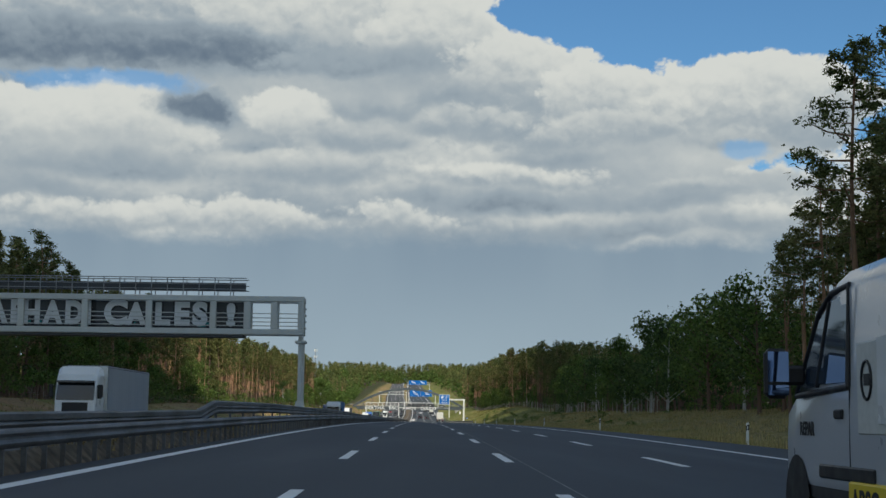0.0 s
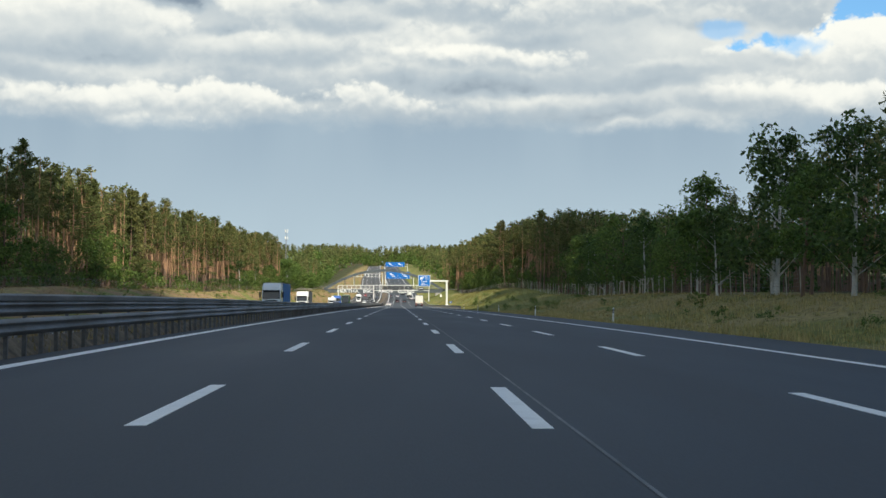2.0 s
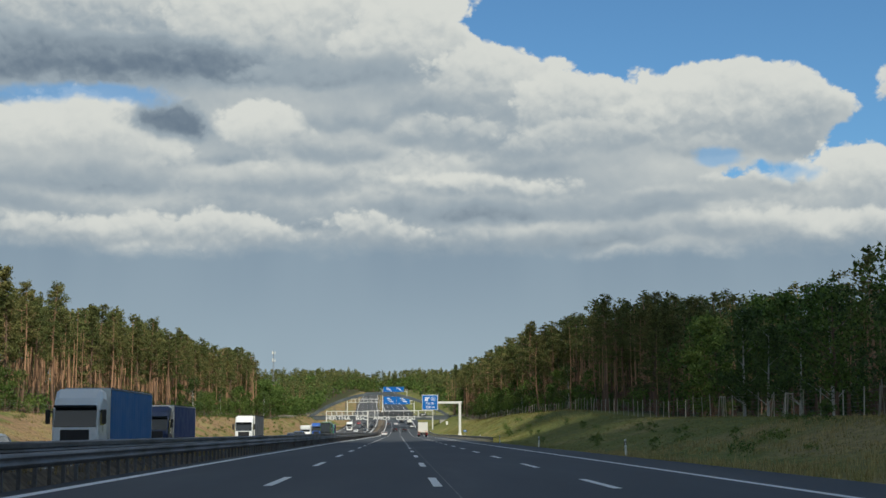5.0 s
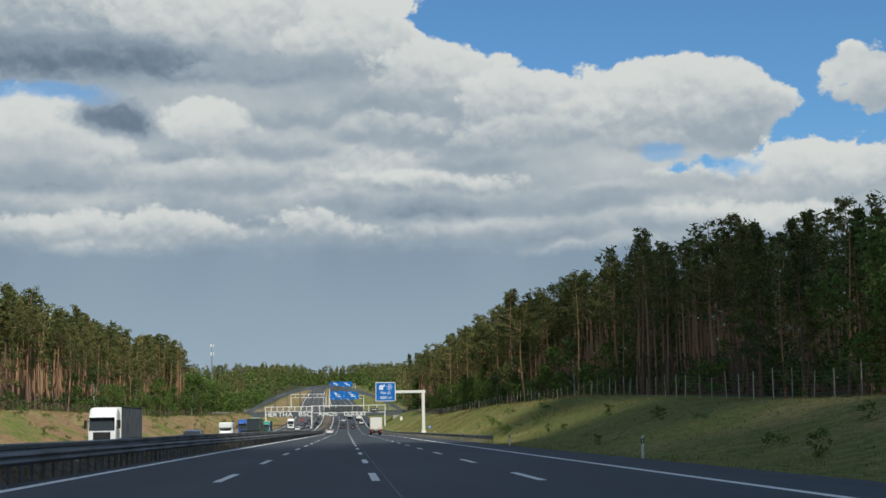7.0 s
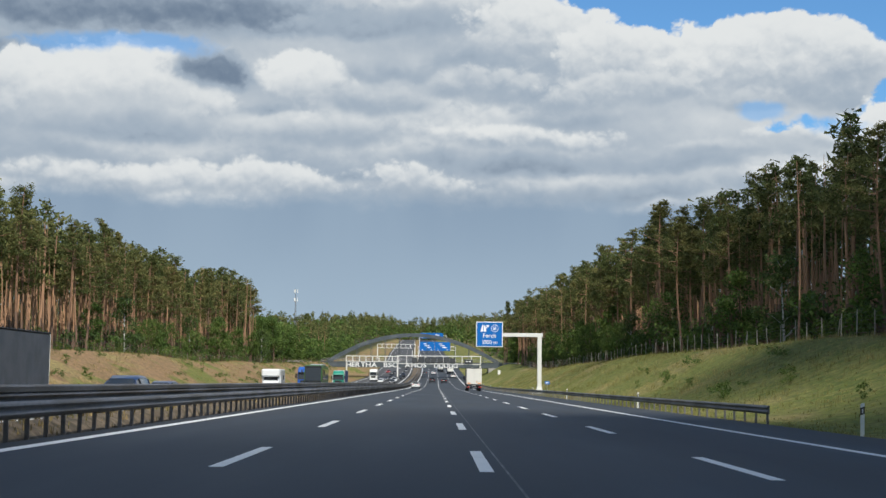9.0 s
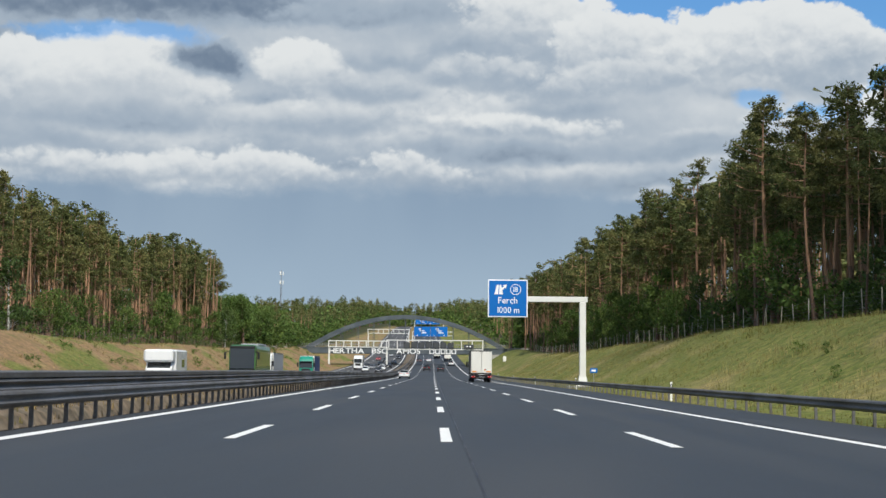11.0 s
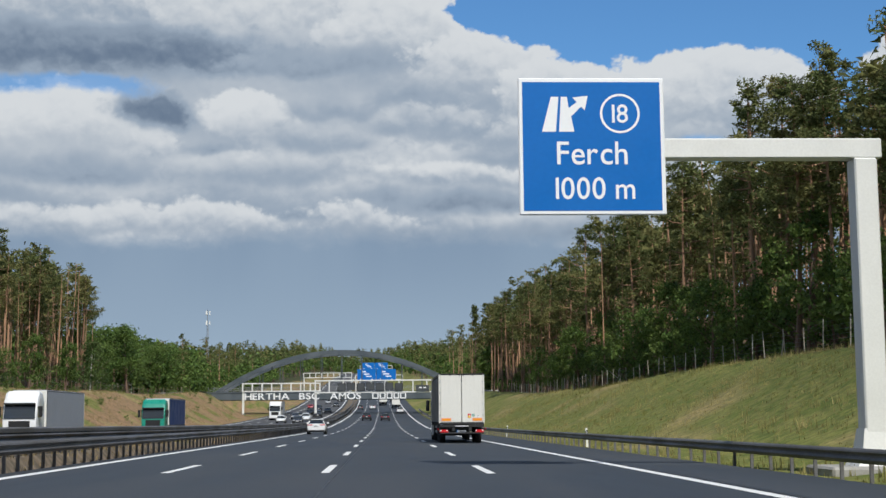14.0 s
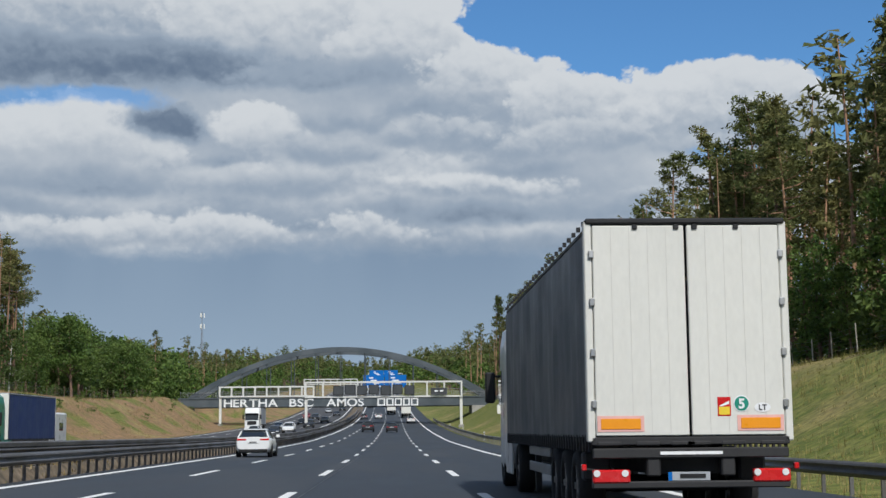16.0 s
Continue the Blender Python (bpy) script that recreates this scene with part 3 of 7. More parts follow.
def ground_z(x, y):
    x, y = np.asarray(x, float), np.asarray(y, float)
    b = bend(y)
    u = x - b
    rz = road_z(y)
    wob = 0.35 * np.sin(y * 0.05 + u * 0.2) * np.sin(y * 0.017 + 1.3)
    r = bank_right(y) * smooth01((u - 14.6) / 15.0) - 0.14 * smooth01((u - 12.2) / 1.0) + wob * smooth01((u - 18) / 8) * 0.6 - 0.01 * np.clip(u, 0, 13)
    l = lift(y) + bank_left(y) * smooth01((-u - 27.5 - 13.5 * smooth01((y - 822) / 28) * (1 - smooth01((y - 892) / 40))) / 13.0) + wob * smooth01((-u - 31) / 8)
    mid = -0.14 + 0.05 * smooth01((-u - 6) / 2) + (lift(y) + 0.09) * smooth01((-u - 7.3) / 1.6)
    behind = left_line(y) - 1.05 - x
    mid = mid + 0.46 * smooth01(behind / 0.5) * (1 - smooth01((behind - 1.7) / 0.8)) * smooth01((y + 40) / 40)
    z = rz + np.where(u > 11, r, np.where(u < -26.5, l, mid))
    under = ((u > -26.3) & (u < -9.3)) | ((u > left_line(y) - b - 0.62) & (u < 12.6))
    z = np.where(under, z - 0.35, z)
    return z + hills(x, y)


_ys = np.concatenate([np.arange(-400, 0, 20), np.arange(0, 1000, 4), np.arange(1000, 1600, 20), np.arange(1600, 4601, 100)])
_across = np.concatenate([[-3500, -2500, -1600, -1000, -600, -400, -250, -170, -120, -90, -75, -60, -52], np.arange(-46, -26, 1.5), [-26.4, -26.2, -25, -18, -9.5, -9.25, -8.8, -8.2, -7.6, -7.2, -6.9, -6.66, -6.5, -6.2, -5.9, -5.66, -5.5, 0, 6, 12.4, 12.75, 13.2, 13.8],
                          np.arange(14.5, 34, 1.5), [36, 40, 46, 55, 70, 90, 120, 170, 250, 400, 600, 1000, 1600, 2500, 3500]])
gv, gf = sheet(_ys, lambda y: _across + bend(y), ground_z)
ground = tagged(new("ground", grid_mesh("ground", gv, gf, M["ground"], True)), "grassy motorway verges and sandy banks with forest floor behind", "ground", kind="structure")

# ---- carriageways ----
_ry = np.concatenate([np.arange(-120, 1000, 5), np.arange(1000, 2600, 20)])


def strip(name, mat, xs_of, z_of, ys, label, category, thick=0.30):
    """A slab that follows the road, with its edges turned down."""
    def xs2(y):
        xs = list(xs_of(y))
        return [xs[0] - 0.02] + xs + [xs[-1] + 0.02]

    def z2(x, y):
        z = z_of(x, y)
        z = np.array(z, float)
        z[0] -= thick
        z[-1] -= thick
        return z
    v, q = sheet(ys, xs2, z2)
    return tagged(new(name, grid_mesh(name, v, q, mat)), label, category, kind="structure")


road = strip("road", M["asphalt"], lambda y: [float(left_line(y)) - 0.75] + list(np.array([-4, -2, 0, 2, 4, 6, 8, 10, 12.85]) + bend(y)),
             surface_z, _ry, "dark grey four-lane motorway carriageway of smooth asphalt", "road")


def opp_z(x, y):
    return road_z(y) + lift(y) + 0.008 * (x - bend(y) + 17)


road_opposite = strip("road_opposite", M["asphalt_old"], lambda y: np.array([-26.0, -22, -18, -14, -9.45]) + bend(y), opp_z, _ry,
                      "grey asphalt carriageway for oncoming traffic", "road")


def line(name, x_of, width, ys, z_of, parent, label, mat="paint", up=0.005):
    def z2(x, y):
        return z_of(x, y) + up
    v, q = sheet(ys, lambda y: [x_of(y) - width / 2, x_of(y) + width / 2], z2)
    ob = new(name, grid_mesh(name, v, q, M[mat]))
    ob.parent = parent
    ob["label"] = label
    return ob


line("edge_line", left_line, 0.30, _ry, surface_z, road, "solid white edge line")
line("edge_line", lambda y: 9.65 + bend(y), 0.28, _ry, surface_z, road, "solid white edge line")
line("seam", lambda y: 2.02 + bend(y), 0.035, _ry[:200], surface_z, road, "dark bitumen joint between lanes", "tar")
line("seam", lambda y: 9.95 + bend(y), 0.04, _ry[:200], surface_z, road, "dark bitumen joint along the shoulder", "tar")
line("edge_line", lambda y: -10.2 + bend(y), 0.30, _ry, opp_z, road_opposite, "solid white edge line")
line("edge_line", lambda y: -24.6 + bend(y), 0.30, _ry, opp_z, road_opposite, "solid white edge line")

DASH = Build().box((-0.075, 0, 0), (0.075, 6, 0.006)).mesh("lane_dash", M["paint"])
LANES = [(-2.03, 14.3), (1.735, 14.4), (5.67, 13.9)]


def dash_at(x, y, z_of, parent, name="lane_dash"):
    ob = new(name, DASH)
    x0, x1 = x + float(bend(y)), x + float(bend(y + 6))
    z0, z1 = float(z_of(x0, y)), float(z_of(x1, y + 6))
    ob.parent = parent
    ob.matrix_basis = pose(x0, y, z0 + 0.002, math.degrees(math.atan2(z1 - z0, 6)), 0, -math.degrees(math.atan2(x1 - x0, 6)))
    ob.scale = (1.35, 1, 1)


def make_dashes():
    for x, p in LANES:
        for k in range(-2, 58):
            dash_at(x, p + 18 * k, surface_z, road)
    for x in (-13.8, -17.5, -21.2):
        for k in range(1, 54):
            dash_at(x, 6 + 18 * k, opp_z, road_opposite)
    far = Build()
    for xs, z_of in (([a for a, _ in LANES], surface_z), ((-13.8, -17.5, -21.2), opp_z)):
        for x in xs:
            for y in np.arange(1064, 2200, 18.0):
                a, b = x + float(bend(y)), x + float(bend(y + 6))
                far.add([(a - 0.1, y, z_of(a, y) + .012), (a + 0.1, y, z_of(a, y) + .012), (b + 0.1, y + 6, z_of(b, y + 6) + .012), (b - 0.1, y + 6, z_of(b, y + 6) + .012)], [(0, 1, 2, 3)])
    tagged(far.obj("far_lane_dashes", M["paint"], road, "broken white lane lines far off"), kind="stuff")


make_dashes()


def text(name, words, size, at, mat, parent, label="", depth=0.004, squeeze=1.0, flat=True, align="CENTER", bold=0.0):
    """Raised letters that face south; at is the middle of the base line."""
    cu = bpy.data.curves.new(name, "FONT")
    cu.body, cu.size, cu.extrude, cu.align_x, cu.offset = words, size, depth, align, bold
    tmp = bpy.data.objects.new(name, cu)
    scene.collection.objects.link(tmp)
    me = bpy.data.meshes.new_from_object(tmp.evaluated_get(bpy.context.evaluated_depsgraph_get()))
    bpy.data.objects.remove(tmp)
    me.materials.append(mat) if not me.materials else None
    ob = new(name, me)
    ob.parent = parent
    ob.matrix_basis = pose(*at, 90, 0, 0) @ Matrix.Diagonal((squeeze, 1, 1, 1))
    if label:
        ob["label"] = label
    return ob


def letters(name, word, size, at, mat, parent, label="", gap=0.08, **more):
    """A word letter by letter, each a part of its own; at is the middle of the base line."""
    obs = [text(name, ch, size, at, mat, parent, label, **more) for ch in word]
    wide = more.get("squeeze", 1.0)
    w = []
    for ob in obs:
        xs = [v.co.x for v in ob.data.vertices]
        w.append((min(xs), max(xs)))
    total = sum(b - a for a, b in w) * wide + gap * size * (len(w) - 1)
    x = at[0] - total / 2
    for ob, (a, b) in zip(obs, w):
        ob.matrix_basis = Matrix.Translation((x - at[0] - a * wide, 0, 0)) @ ob.matrix_basis
        x += (b - a) * wide + gap * size


# ---- guard rails ----
W_PROFILE = [(0.0, 0.0), (-0.05, 0.05), (-0.07, 0.09), (-0.02, 0.15), (-0.02, 0.19), (-0.07, 0.25), (-0.05, 0.29), (0.0, 0.33), (0.03, 0.33), (0.03, 0.0)]


def guard_rail(x_of, y0, y1, z_of, top, face, step, mat, label, posts_to, ramp=(), cap=False):
    """A corrugated beam on posts; face is +1 when the beam faces east. Posts nearer than posts_to are single parts."""
    e = thing("guard_rail", (float(x_of(y0)), y0, float(z_of(y0))), label, "guard rail")
    ox, oz = float(x_of(y0)), float(z_of(y0))
    ys = span(y0, y1, 4.0)

    def drop(y):
        return float(np.interp(y, *zip(*ramp))) if ramp else 0.0
    rings = []
    for y in ys:
        rings.append([Vector((float(x_of(y)) - ox + face * -a, y - y0, float(z_of(y)) - oz + top - 0.33 + b - drop(y))) for a, b in W_PROFILE])
    Build().loft(rings, smooth=False).obj("beam", mat, e, "corrugated steel beam")
    if cap:
        rings = [[Vector((float(x_of(y)) - ox + a, y - y0, float(z_of(y)) - oz + top + b - drop(y))) for a, b in ((-0.16, 0.0), (0.06, 0.0), (0.06, 0.11), (0.0, 0.15), (-0.12, 0.15), (-0.16, 0.11))] for y in ys]
        Build().loft(rings, smooth=False).obj("top_beam", mat, e, "box beam along the top")
    back = -0.09 * face
    pb = Build().box((-0.045, -0.03, -0.15), (0.045, 0.03, top - 0.04), 0.008).mesh("post", mat)
    rest = Build()
    for i, y in enumerate(np.arange(y0 + 0.6, y1, step)):
        if drop(y) > top * 0.6:
            continue
        x, z = float(x_of(y)) - ox + back, float(z_of(y)) - oz - drop(y)
        if posts_to[0] <= y < posts_to[1]:
            p = new("post", pb)
            p.parent = e
            p.matrix_basis = pose(x, y - y0, z, random.uniform(-1, 1), random.uniform(-1.5, 1.5), 0)
        else:
            rest.box((x - 0.045, y - y0 - 0.03, z - 0.15), (x + 0.045, y - y0 + 0.03, z + top - 0.04))
    if rest.v:
        tagged(rest.obj("far_post_row", mat, e, "rail posts far off"), kind="stuff")
    return e


def med_z(y):
    return road_z(y) + 0.0


guard_rail(lambda y: left_line(y) - 1.0, 20, 1000, med_z, 0.78, 1, 1.33, M["steel_dark"],
           "weathered grey steel guard rail on closely spaced posts", (40, 600))
guard_rail(lambda y: left_line(y) - 1.75, 20, 1000, lambda y: road_z(y) + np.interp(y, [20, 48, 52, 70, 92, 112, 135, 155, 192, 270, 300, 335, 400, 467, 560, 700], [0.02, 0.02, 0.36, 0.36, 0.27, 0.25, 0.19, 0.13, 0.0, -0.03, -0.03, 0.06, 0.13, 0.18, 0.08, 0.0]), 0.86, 1, 4.0, M["steel_dark"],
           "weathered steel guard rail with box beam along the central reservation", (60, 640), cap=True)
guard_rail(lambda y: 13.55 + bend(y), 372, 900, lambda y: ground_z(13.55 + bend(y), y), 0.78, -1, 2.0, M["steel_dark"],
           "dark weathered steel guard rail along the grassy shoulder", (372, 800), ramp=((372, 388), (0.72, 0.0)))

# ---- delineator posts ----


def delineator(at):
    e = thing("delineator_post", at, "white plastic delineator post with a slanted black band", "delineator", "delineators along the shoulder")
    ring = [(-0.06, -0.05), (0.06, -0.05), (0.045, 0.03), (0.0, 0.07), (-0.045, 0.03)]
    Build().loft([[Vector((a, b, z)) for a, b in ring] for z in (-0.1, 0.98)] + [[Vector((a * 0.9, b * 0.9, 1.0 + 0.03 * (a > 0))) for a, b in ring]], smooth=False).obj("post", M["plastic_white"], e)
    Build().loft([[Vector((a * 1.03, b * 1.04, z + (0.05 if a > 0 else 0.0))) for a, b in ring] for z in (0.66, 0.88)], smooth=False).obj("band", M["plastic_black"], e, "black slanted band")
    Build().box((-0.022, -0.056, 0.72), (0.022, -0.052, 0.86)).obj("reflector", M["lens"], e, "narrow white reflector")
    return e


_first = None
for k in range(0, 17):
    y = 11.0 + 50 * k
    x = 13.75 if y < 372 else 14.15
    p = (x, y, float(ground_z(x, y)))
    if _first is None:
        _first = delineator(p)
    else:
        copy_thing(_first, pose(*p, random.uniform(-2, 2), random.uniform(-3, 3), 0))

# ---- fences ----


def fence(x_of, y0, y1, step, height, label, wood="wood_post"):
    e = thing("wildlife_fence", (float(x_of(y0)), y0, float(ground_z(x_of(y0), y0))), label, "fence")
    o = Vector((float(x_of(y0)), y0, float(ground_z(x_of(y0), y0))))
    pm = Build().rod((0, 0, -0.3), (0, 0, 1), 0.04, 0.035, 6).mesh("post", M[wood])
    tops = []
    for y in np.arange(y0, y1, step):
        x = float(x_of(y)) + random.uniform(-0.15, 0.15)
        h = height * random.uniform(0.88, 1.12)
        p = new("post", pm)
        p.parent = e
        base = Vector((x, y, float(ground_z(x, y)))) - o
        p.matrix_basis = Matrix.Translation(base) @ pose(0, 0, 0, random.uniform(-3, 3), random.uniform(-3, 3), 0)
        p.scale = (1, 1, h)
        if random.random() < 0.07:
            b = Build().rod(base + Vector((0, 0.9, 0)), base + Vector((0, 0.1, h * 0.8)), 0.04, n=6)
            b.obj("brace", M["wood_post"], e, "slanting timber brace")
        tops.append((base, h))
    for k in range(7):
        b = Build()
        for (p, h), (q, g) in zip(tops[:-1], tops[1:]):
            f = 0.06 + 0.14 * k
            b.rod(p + Vector((0, 0, h * f)), q + Vector((0, 0, g * f)), 0.006, n=3, caps=False)
        b.obj("wire", M["steel"], e, "thin fence wire")
    return e


fence(lambda y: np.interp(y, [150, 330, 420, 520, 700], [28.0, 30.0, 31.5, 30.5, 30.0]), 170, 790, 4.4, 1.9, "light wooden posts with wire mesh fence along the forest edge")
fence(lambda y: -41.5 + 0.0 * y, 150, 820, 5.0, 1.4, "dull brown wooden posts with wire fence on the sandy bank", "bark")


def tripod(at):
    e = thing("sapling_stakes", at, "young sapling tied between three pale wooden stakes", "sapling", "staked saplings")
    tops = []
    for k in range(3):
        a = 2 * math.pi * k / 3 + 0.4
        b, t = Vector((0.42 * math.cos(a), 0.42 * math.sin(a), -0.2)), Vector((0.27 * math.cos(a), 0.27 * math.sin(a), 1.75))
        Build().rod(b, t, 0.04, n=6).obj("stake", M["wood_post"], e)
        tops.append(t)
    for k in range(3):
        Build().rod(tops[k] - Vector((0, 0, .06)), tops[(k + 1) % 3] - Vector((0, 0, .06)), 0.03, n=5).obj("crossbar", M["wood_post"], e)
    Build().rod((0, 0, -0.1), (0.03, 0, 2.6), 0.025, 0.01, 5).obj("stem", M["bark"], e, "thin brown stem")
    return e


_t = tripod((28.6, 236.0, float(ground_z(28.6, 236))))
for x, y in ((28.4, 229.0), (28.9, 262), (28.2, 248), (29.2, 283), (29.0, 303)):
    copy_thing(_t, pose(x, y, float(ground_z(x, y)), random.uniform(-4, 4), random.uniform(-5, 5), random.uniform(0, 90)))


# ---- first gantry ----
def gantry_graffiti():
    y = 98.0
    gz = float(ground_z(-8.6, y))
    e = thing("sign_gantry", (-8.6, y, gz), "pale grey steel gantry with graffiti panels over the opposite carriageway", "gantry")
    o = Vector((-8.6, y, gz))

    def b(lo, hi, name, mat="gantry", bev=0.03, label=""):
        return Build().box(Vector(lo) - o, Vector(hi) - o, bev).obj(name, M[mat], e, label)
    for yy in (97.15, 98.55):
        b((-31.0, yy, 9.12), (-8.38, yy + 0.3, 9.5), "top_chord")
        b((-31.0, yy, 6.84), (-8.38, yy + 0.3, 7.24), "bottom_chord")
        for x in (-27.8, -23.42, -19.03, -14.63, -12.3, -10.44, -8.6):
            w = 0.22 if x < -9 else 0.2
            b((x - w, yy + 0.004, 7.24), (x + w, yy + 0.296, 9.12), "upright")
    for x in (-30.7, -27.8, -23.42, -19.03, -14.63, -12.3, -10.44, -8.6):
        b((x - 0.12, 97.45, 6.9), (x + 0.12, 98.55, 7.15), "cross_member")
        b((x - 0.12, 97.45, 9.2), (x + 0.12, 98.55, 9.44), "cross_member")
    for z in (7.45, 7.72, 8.0, 8.3):
        b((-31, 97.2, z - 0.03), (-8.8, 97.26, z + 0.03), "rail", bev=0.01)
    # the post, its collar and the flared foot
    b((-8.76, 97.62, 1.7), (-8.46, 98.38, 6.84), "post", bev=0.03)
    b((-8.98, 97.4, 6.3), (-8.24, 98.6, 6.48), "collar", bev=0.02)
    for yy in (97.62, 98.22):
        b((-8.457, yy, 2.3), (-8.36, yy + 0.16, 6.3), "flange", bev=0.01)
    for z in (2.35, 3.25, 4.2, 5.15, 6.05):
        b((-8.457, 97.784, z), (-8.38, 98.216, z + 0.24), "batten", bev=0.01)
    for z in (7.3, 7.75, 8.2, 8.65):
        b((-8.377, 97.46, z), (-8.30, 98.54, z + 0.14), "end_batten", bev=0.01)
    ring0 = [Vector((sx * 0.36, sy * 0.6, 1.55 - gz)) + Vector((0, 0, 0)) for sx, sy in ((-1, -1), (1, -1), (1, 1), (-1, 1))]
    ring1 = [Vector((sx * 0.24, sy * 0.47, 2.35 - gz)) for sx, sy in ((-1, -1), (1, -1), (1, 1), (-1, 1))]
    Build().loft([ring0, ring1], smooth=False).obj("foot", M["gantry"], e, "flared steel foot")
    b((-9.2, 97.2, gz - 0.4), (-8.0, 98.8, 1.62), "plinth", "concrete", 0.05, "concrete plinth")
    b((-31.0, 97.5, float(ground_z(-31, y)) - 0.4), (-30.4, 98.5, 6.84), "post", bev=0.05)
    # dark backs of the signs, sprayed over
    b((-30.6, 98.0, 7.24), (-12.45, 98.12, 9.12), "sign_back", "panel_dark", 0.01, "dark sign back")
    b((-31.0, 97.3, 6.66), (-12.5, 98.9, 6.82), "walkway", "panel_dark", 0.01, "dark underside of the walkway")
    b((-31.0, 98.0, 9.9), (-12.5, 98.06, 10.45), "upper_panel", "panel_dark", 0.01, "dark upper panel")
    # railing on top
    for z in (9.95, 10.3, 10.72):
        b((-31.0, 97.2, z - 0.03), (-12.4, 97.26, z + 0.03), "handrail", "steel", 0.01)
        b((-31.0, 98.75, z - 0.03), (-12.4, 98.81, z + 0.03), "handrail", "steel", 0.01)
    x = -30.9
    while x < -12.4:
        b((x - 0.03, 97.19, 9.5), (x + 0.03, 97.27, 10.72), "baluster", "steel", 0.01)
        b((x - 0.03, 98.74, 9.5), (x + 0.03, 98.82, 10.72), "baluster", "steel", 0.01)
        x += 1.09
    # letters
    for word, x, s, wide in (("AR", -28.9, 2.15, 0.8), ("HADI", -25.5, 2.1, 0.80), ("C", -21.45, 2.25, 1.0), ("A", -20.05, 2.0, 0.85), ("L", -18.2, 2.0, 1.0), ("ES", -16.25, 2.1, 1.0), ("!", -13.5, 2.0, 1.3)):
        letters("graffiti_shadow", word, s, Vector((x + 0.05, 97.985, 7.52)) - o, M["spray_black"], e, "black sprayed outline", bold=0.20, squeeze=wide)
        letters("graffiti", word, s, Vector((x, 97.97, 7.56)) - o, M["spray_white"], e, "thick white sprayed bubble letters", bold=0.12, squeeze=wide)
    for x in (-27.0, -24.0, -20.6, -16.9, -15.5):
        ring = [Vector((x + 0.5 * math.cos(a) * (1 + 0.3 * math.sin(3 * a)), 97.992, 7.55 + 0.2 * math.sin(a))) - o for a in np.linspace(0, 2 * math.pi, 14, endpoint=False)]
        Build().add(ring, [tuple(range(14))]).obj("graffiti_fill", M["spray_teal"], e, "teal sprayed fill")
    return e


gantry_graffiti()


# ---- gantry with lane signals before the bridge, and plainer ones ----
def gantry_plain(x0, x1, y, z0, z1, posts, bays, label, mat="gantry_white", chord=0.28):
    gz = float(ground_z(x1, y))
    e = thing("sign_gantry", (x1, y, gz), label, "gantry")
    o = Vector((x1, y, gz))

    def b(lo, hi, name, m=mat, bev=0.02, label=""):
        return Build().box(Vector(lo) - o, Vector(hi) - o, bev).obj(name, M[m], e, label)
    for yy in (y - 0.7, y + 0.5):
        b((x0, yy, z1 - chord), (x1, yy + 0.24, z1), "top_chord")
        b((x0, yy, z0), (x1, yy + 0.24, z0 + chord), "bottom_chord")
        for i in range(bays + 1):
            x = x0 + 0.14 + (x1 - x0 - 0.28) * i / bays
            b((x - 0.13, yy + 0.003, z0 + chord), (x + 0.13, yy + 0.237, z1 - chord), "upright")
    b((x0 + 0.3, y - 0.45, z0 + 0.03), (x1 - 0.3, y + 0.49, z0 + 0.1), "walkway", "steel")
    b((x0 + 0.3, y - 0.45, z0 + (z1 - z0) * 0.5), (x1 - 0.3, y - 0.40, z0 + (z1 - z0) * 0.5 + 0.06), "rail", "steel", 0.01)
    for x in posts:
        g = float(ground_z(x, y))
        b((x - 0.25, y - 0.4, g + 0.5), (x + 0.25, y + 0.3, z0 - 0.003), "post", bev=0.04)
        b((x - 0.5, y - 0.7, g - 0.4), (x + 0.5, y + 0.6, g + 0.5), "plinth", "concrete", 0.05, "concrete plinth")
    return e, o, b


e, o, b = gantry_plain(-12.7, 16.6, 813, 7.5, 10.5, (-12.45, 16.35), 9, "white steel gantry carrying seven dark lane signals over the carriageway")
for k in range(7):
    x = -7.4 + 2.2 * k
    dz = 0.14 if k % 2 else 0.0
    g = b((x, 812.0, 7.92 + dz), (x + 1.86, 812.28, 9.72 + dz), "signal_box", "plastic_black", 0.05, "unlit black lane signal box")
    Build().box(Vector((x + 0.14, 811.985, 8.06 + dz)) - o, Vector((x + 1.72, 811.998, 9.58 + dz)) - o).obj("display", M["panel_dark"], g, "unlit display face")
b((10.7, 812.0, 7.85), (13.7, 812.2, 9.2), "message_board", "panel_dark", 0.05, "dark grey message board")
for x in (11.4, 12.4):
    b((x, 811.98, 8.45), (x + 0.6, 811.995, 8.75), "text_bar", "sign_white", 0.0)
gantry_plain(-32.6, -12.8, 846, 8.55, 10.8, (-32.3,), 8, "white steel gantry over the opposite carriageway in front of the bridge")
gantry_plain(-33.0, -11.0, 1130, 20.2, 22.6, (-32.7, -11.3), 8, "white steel gantry over the opposite carriageway on the hill")


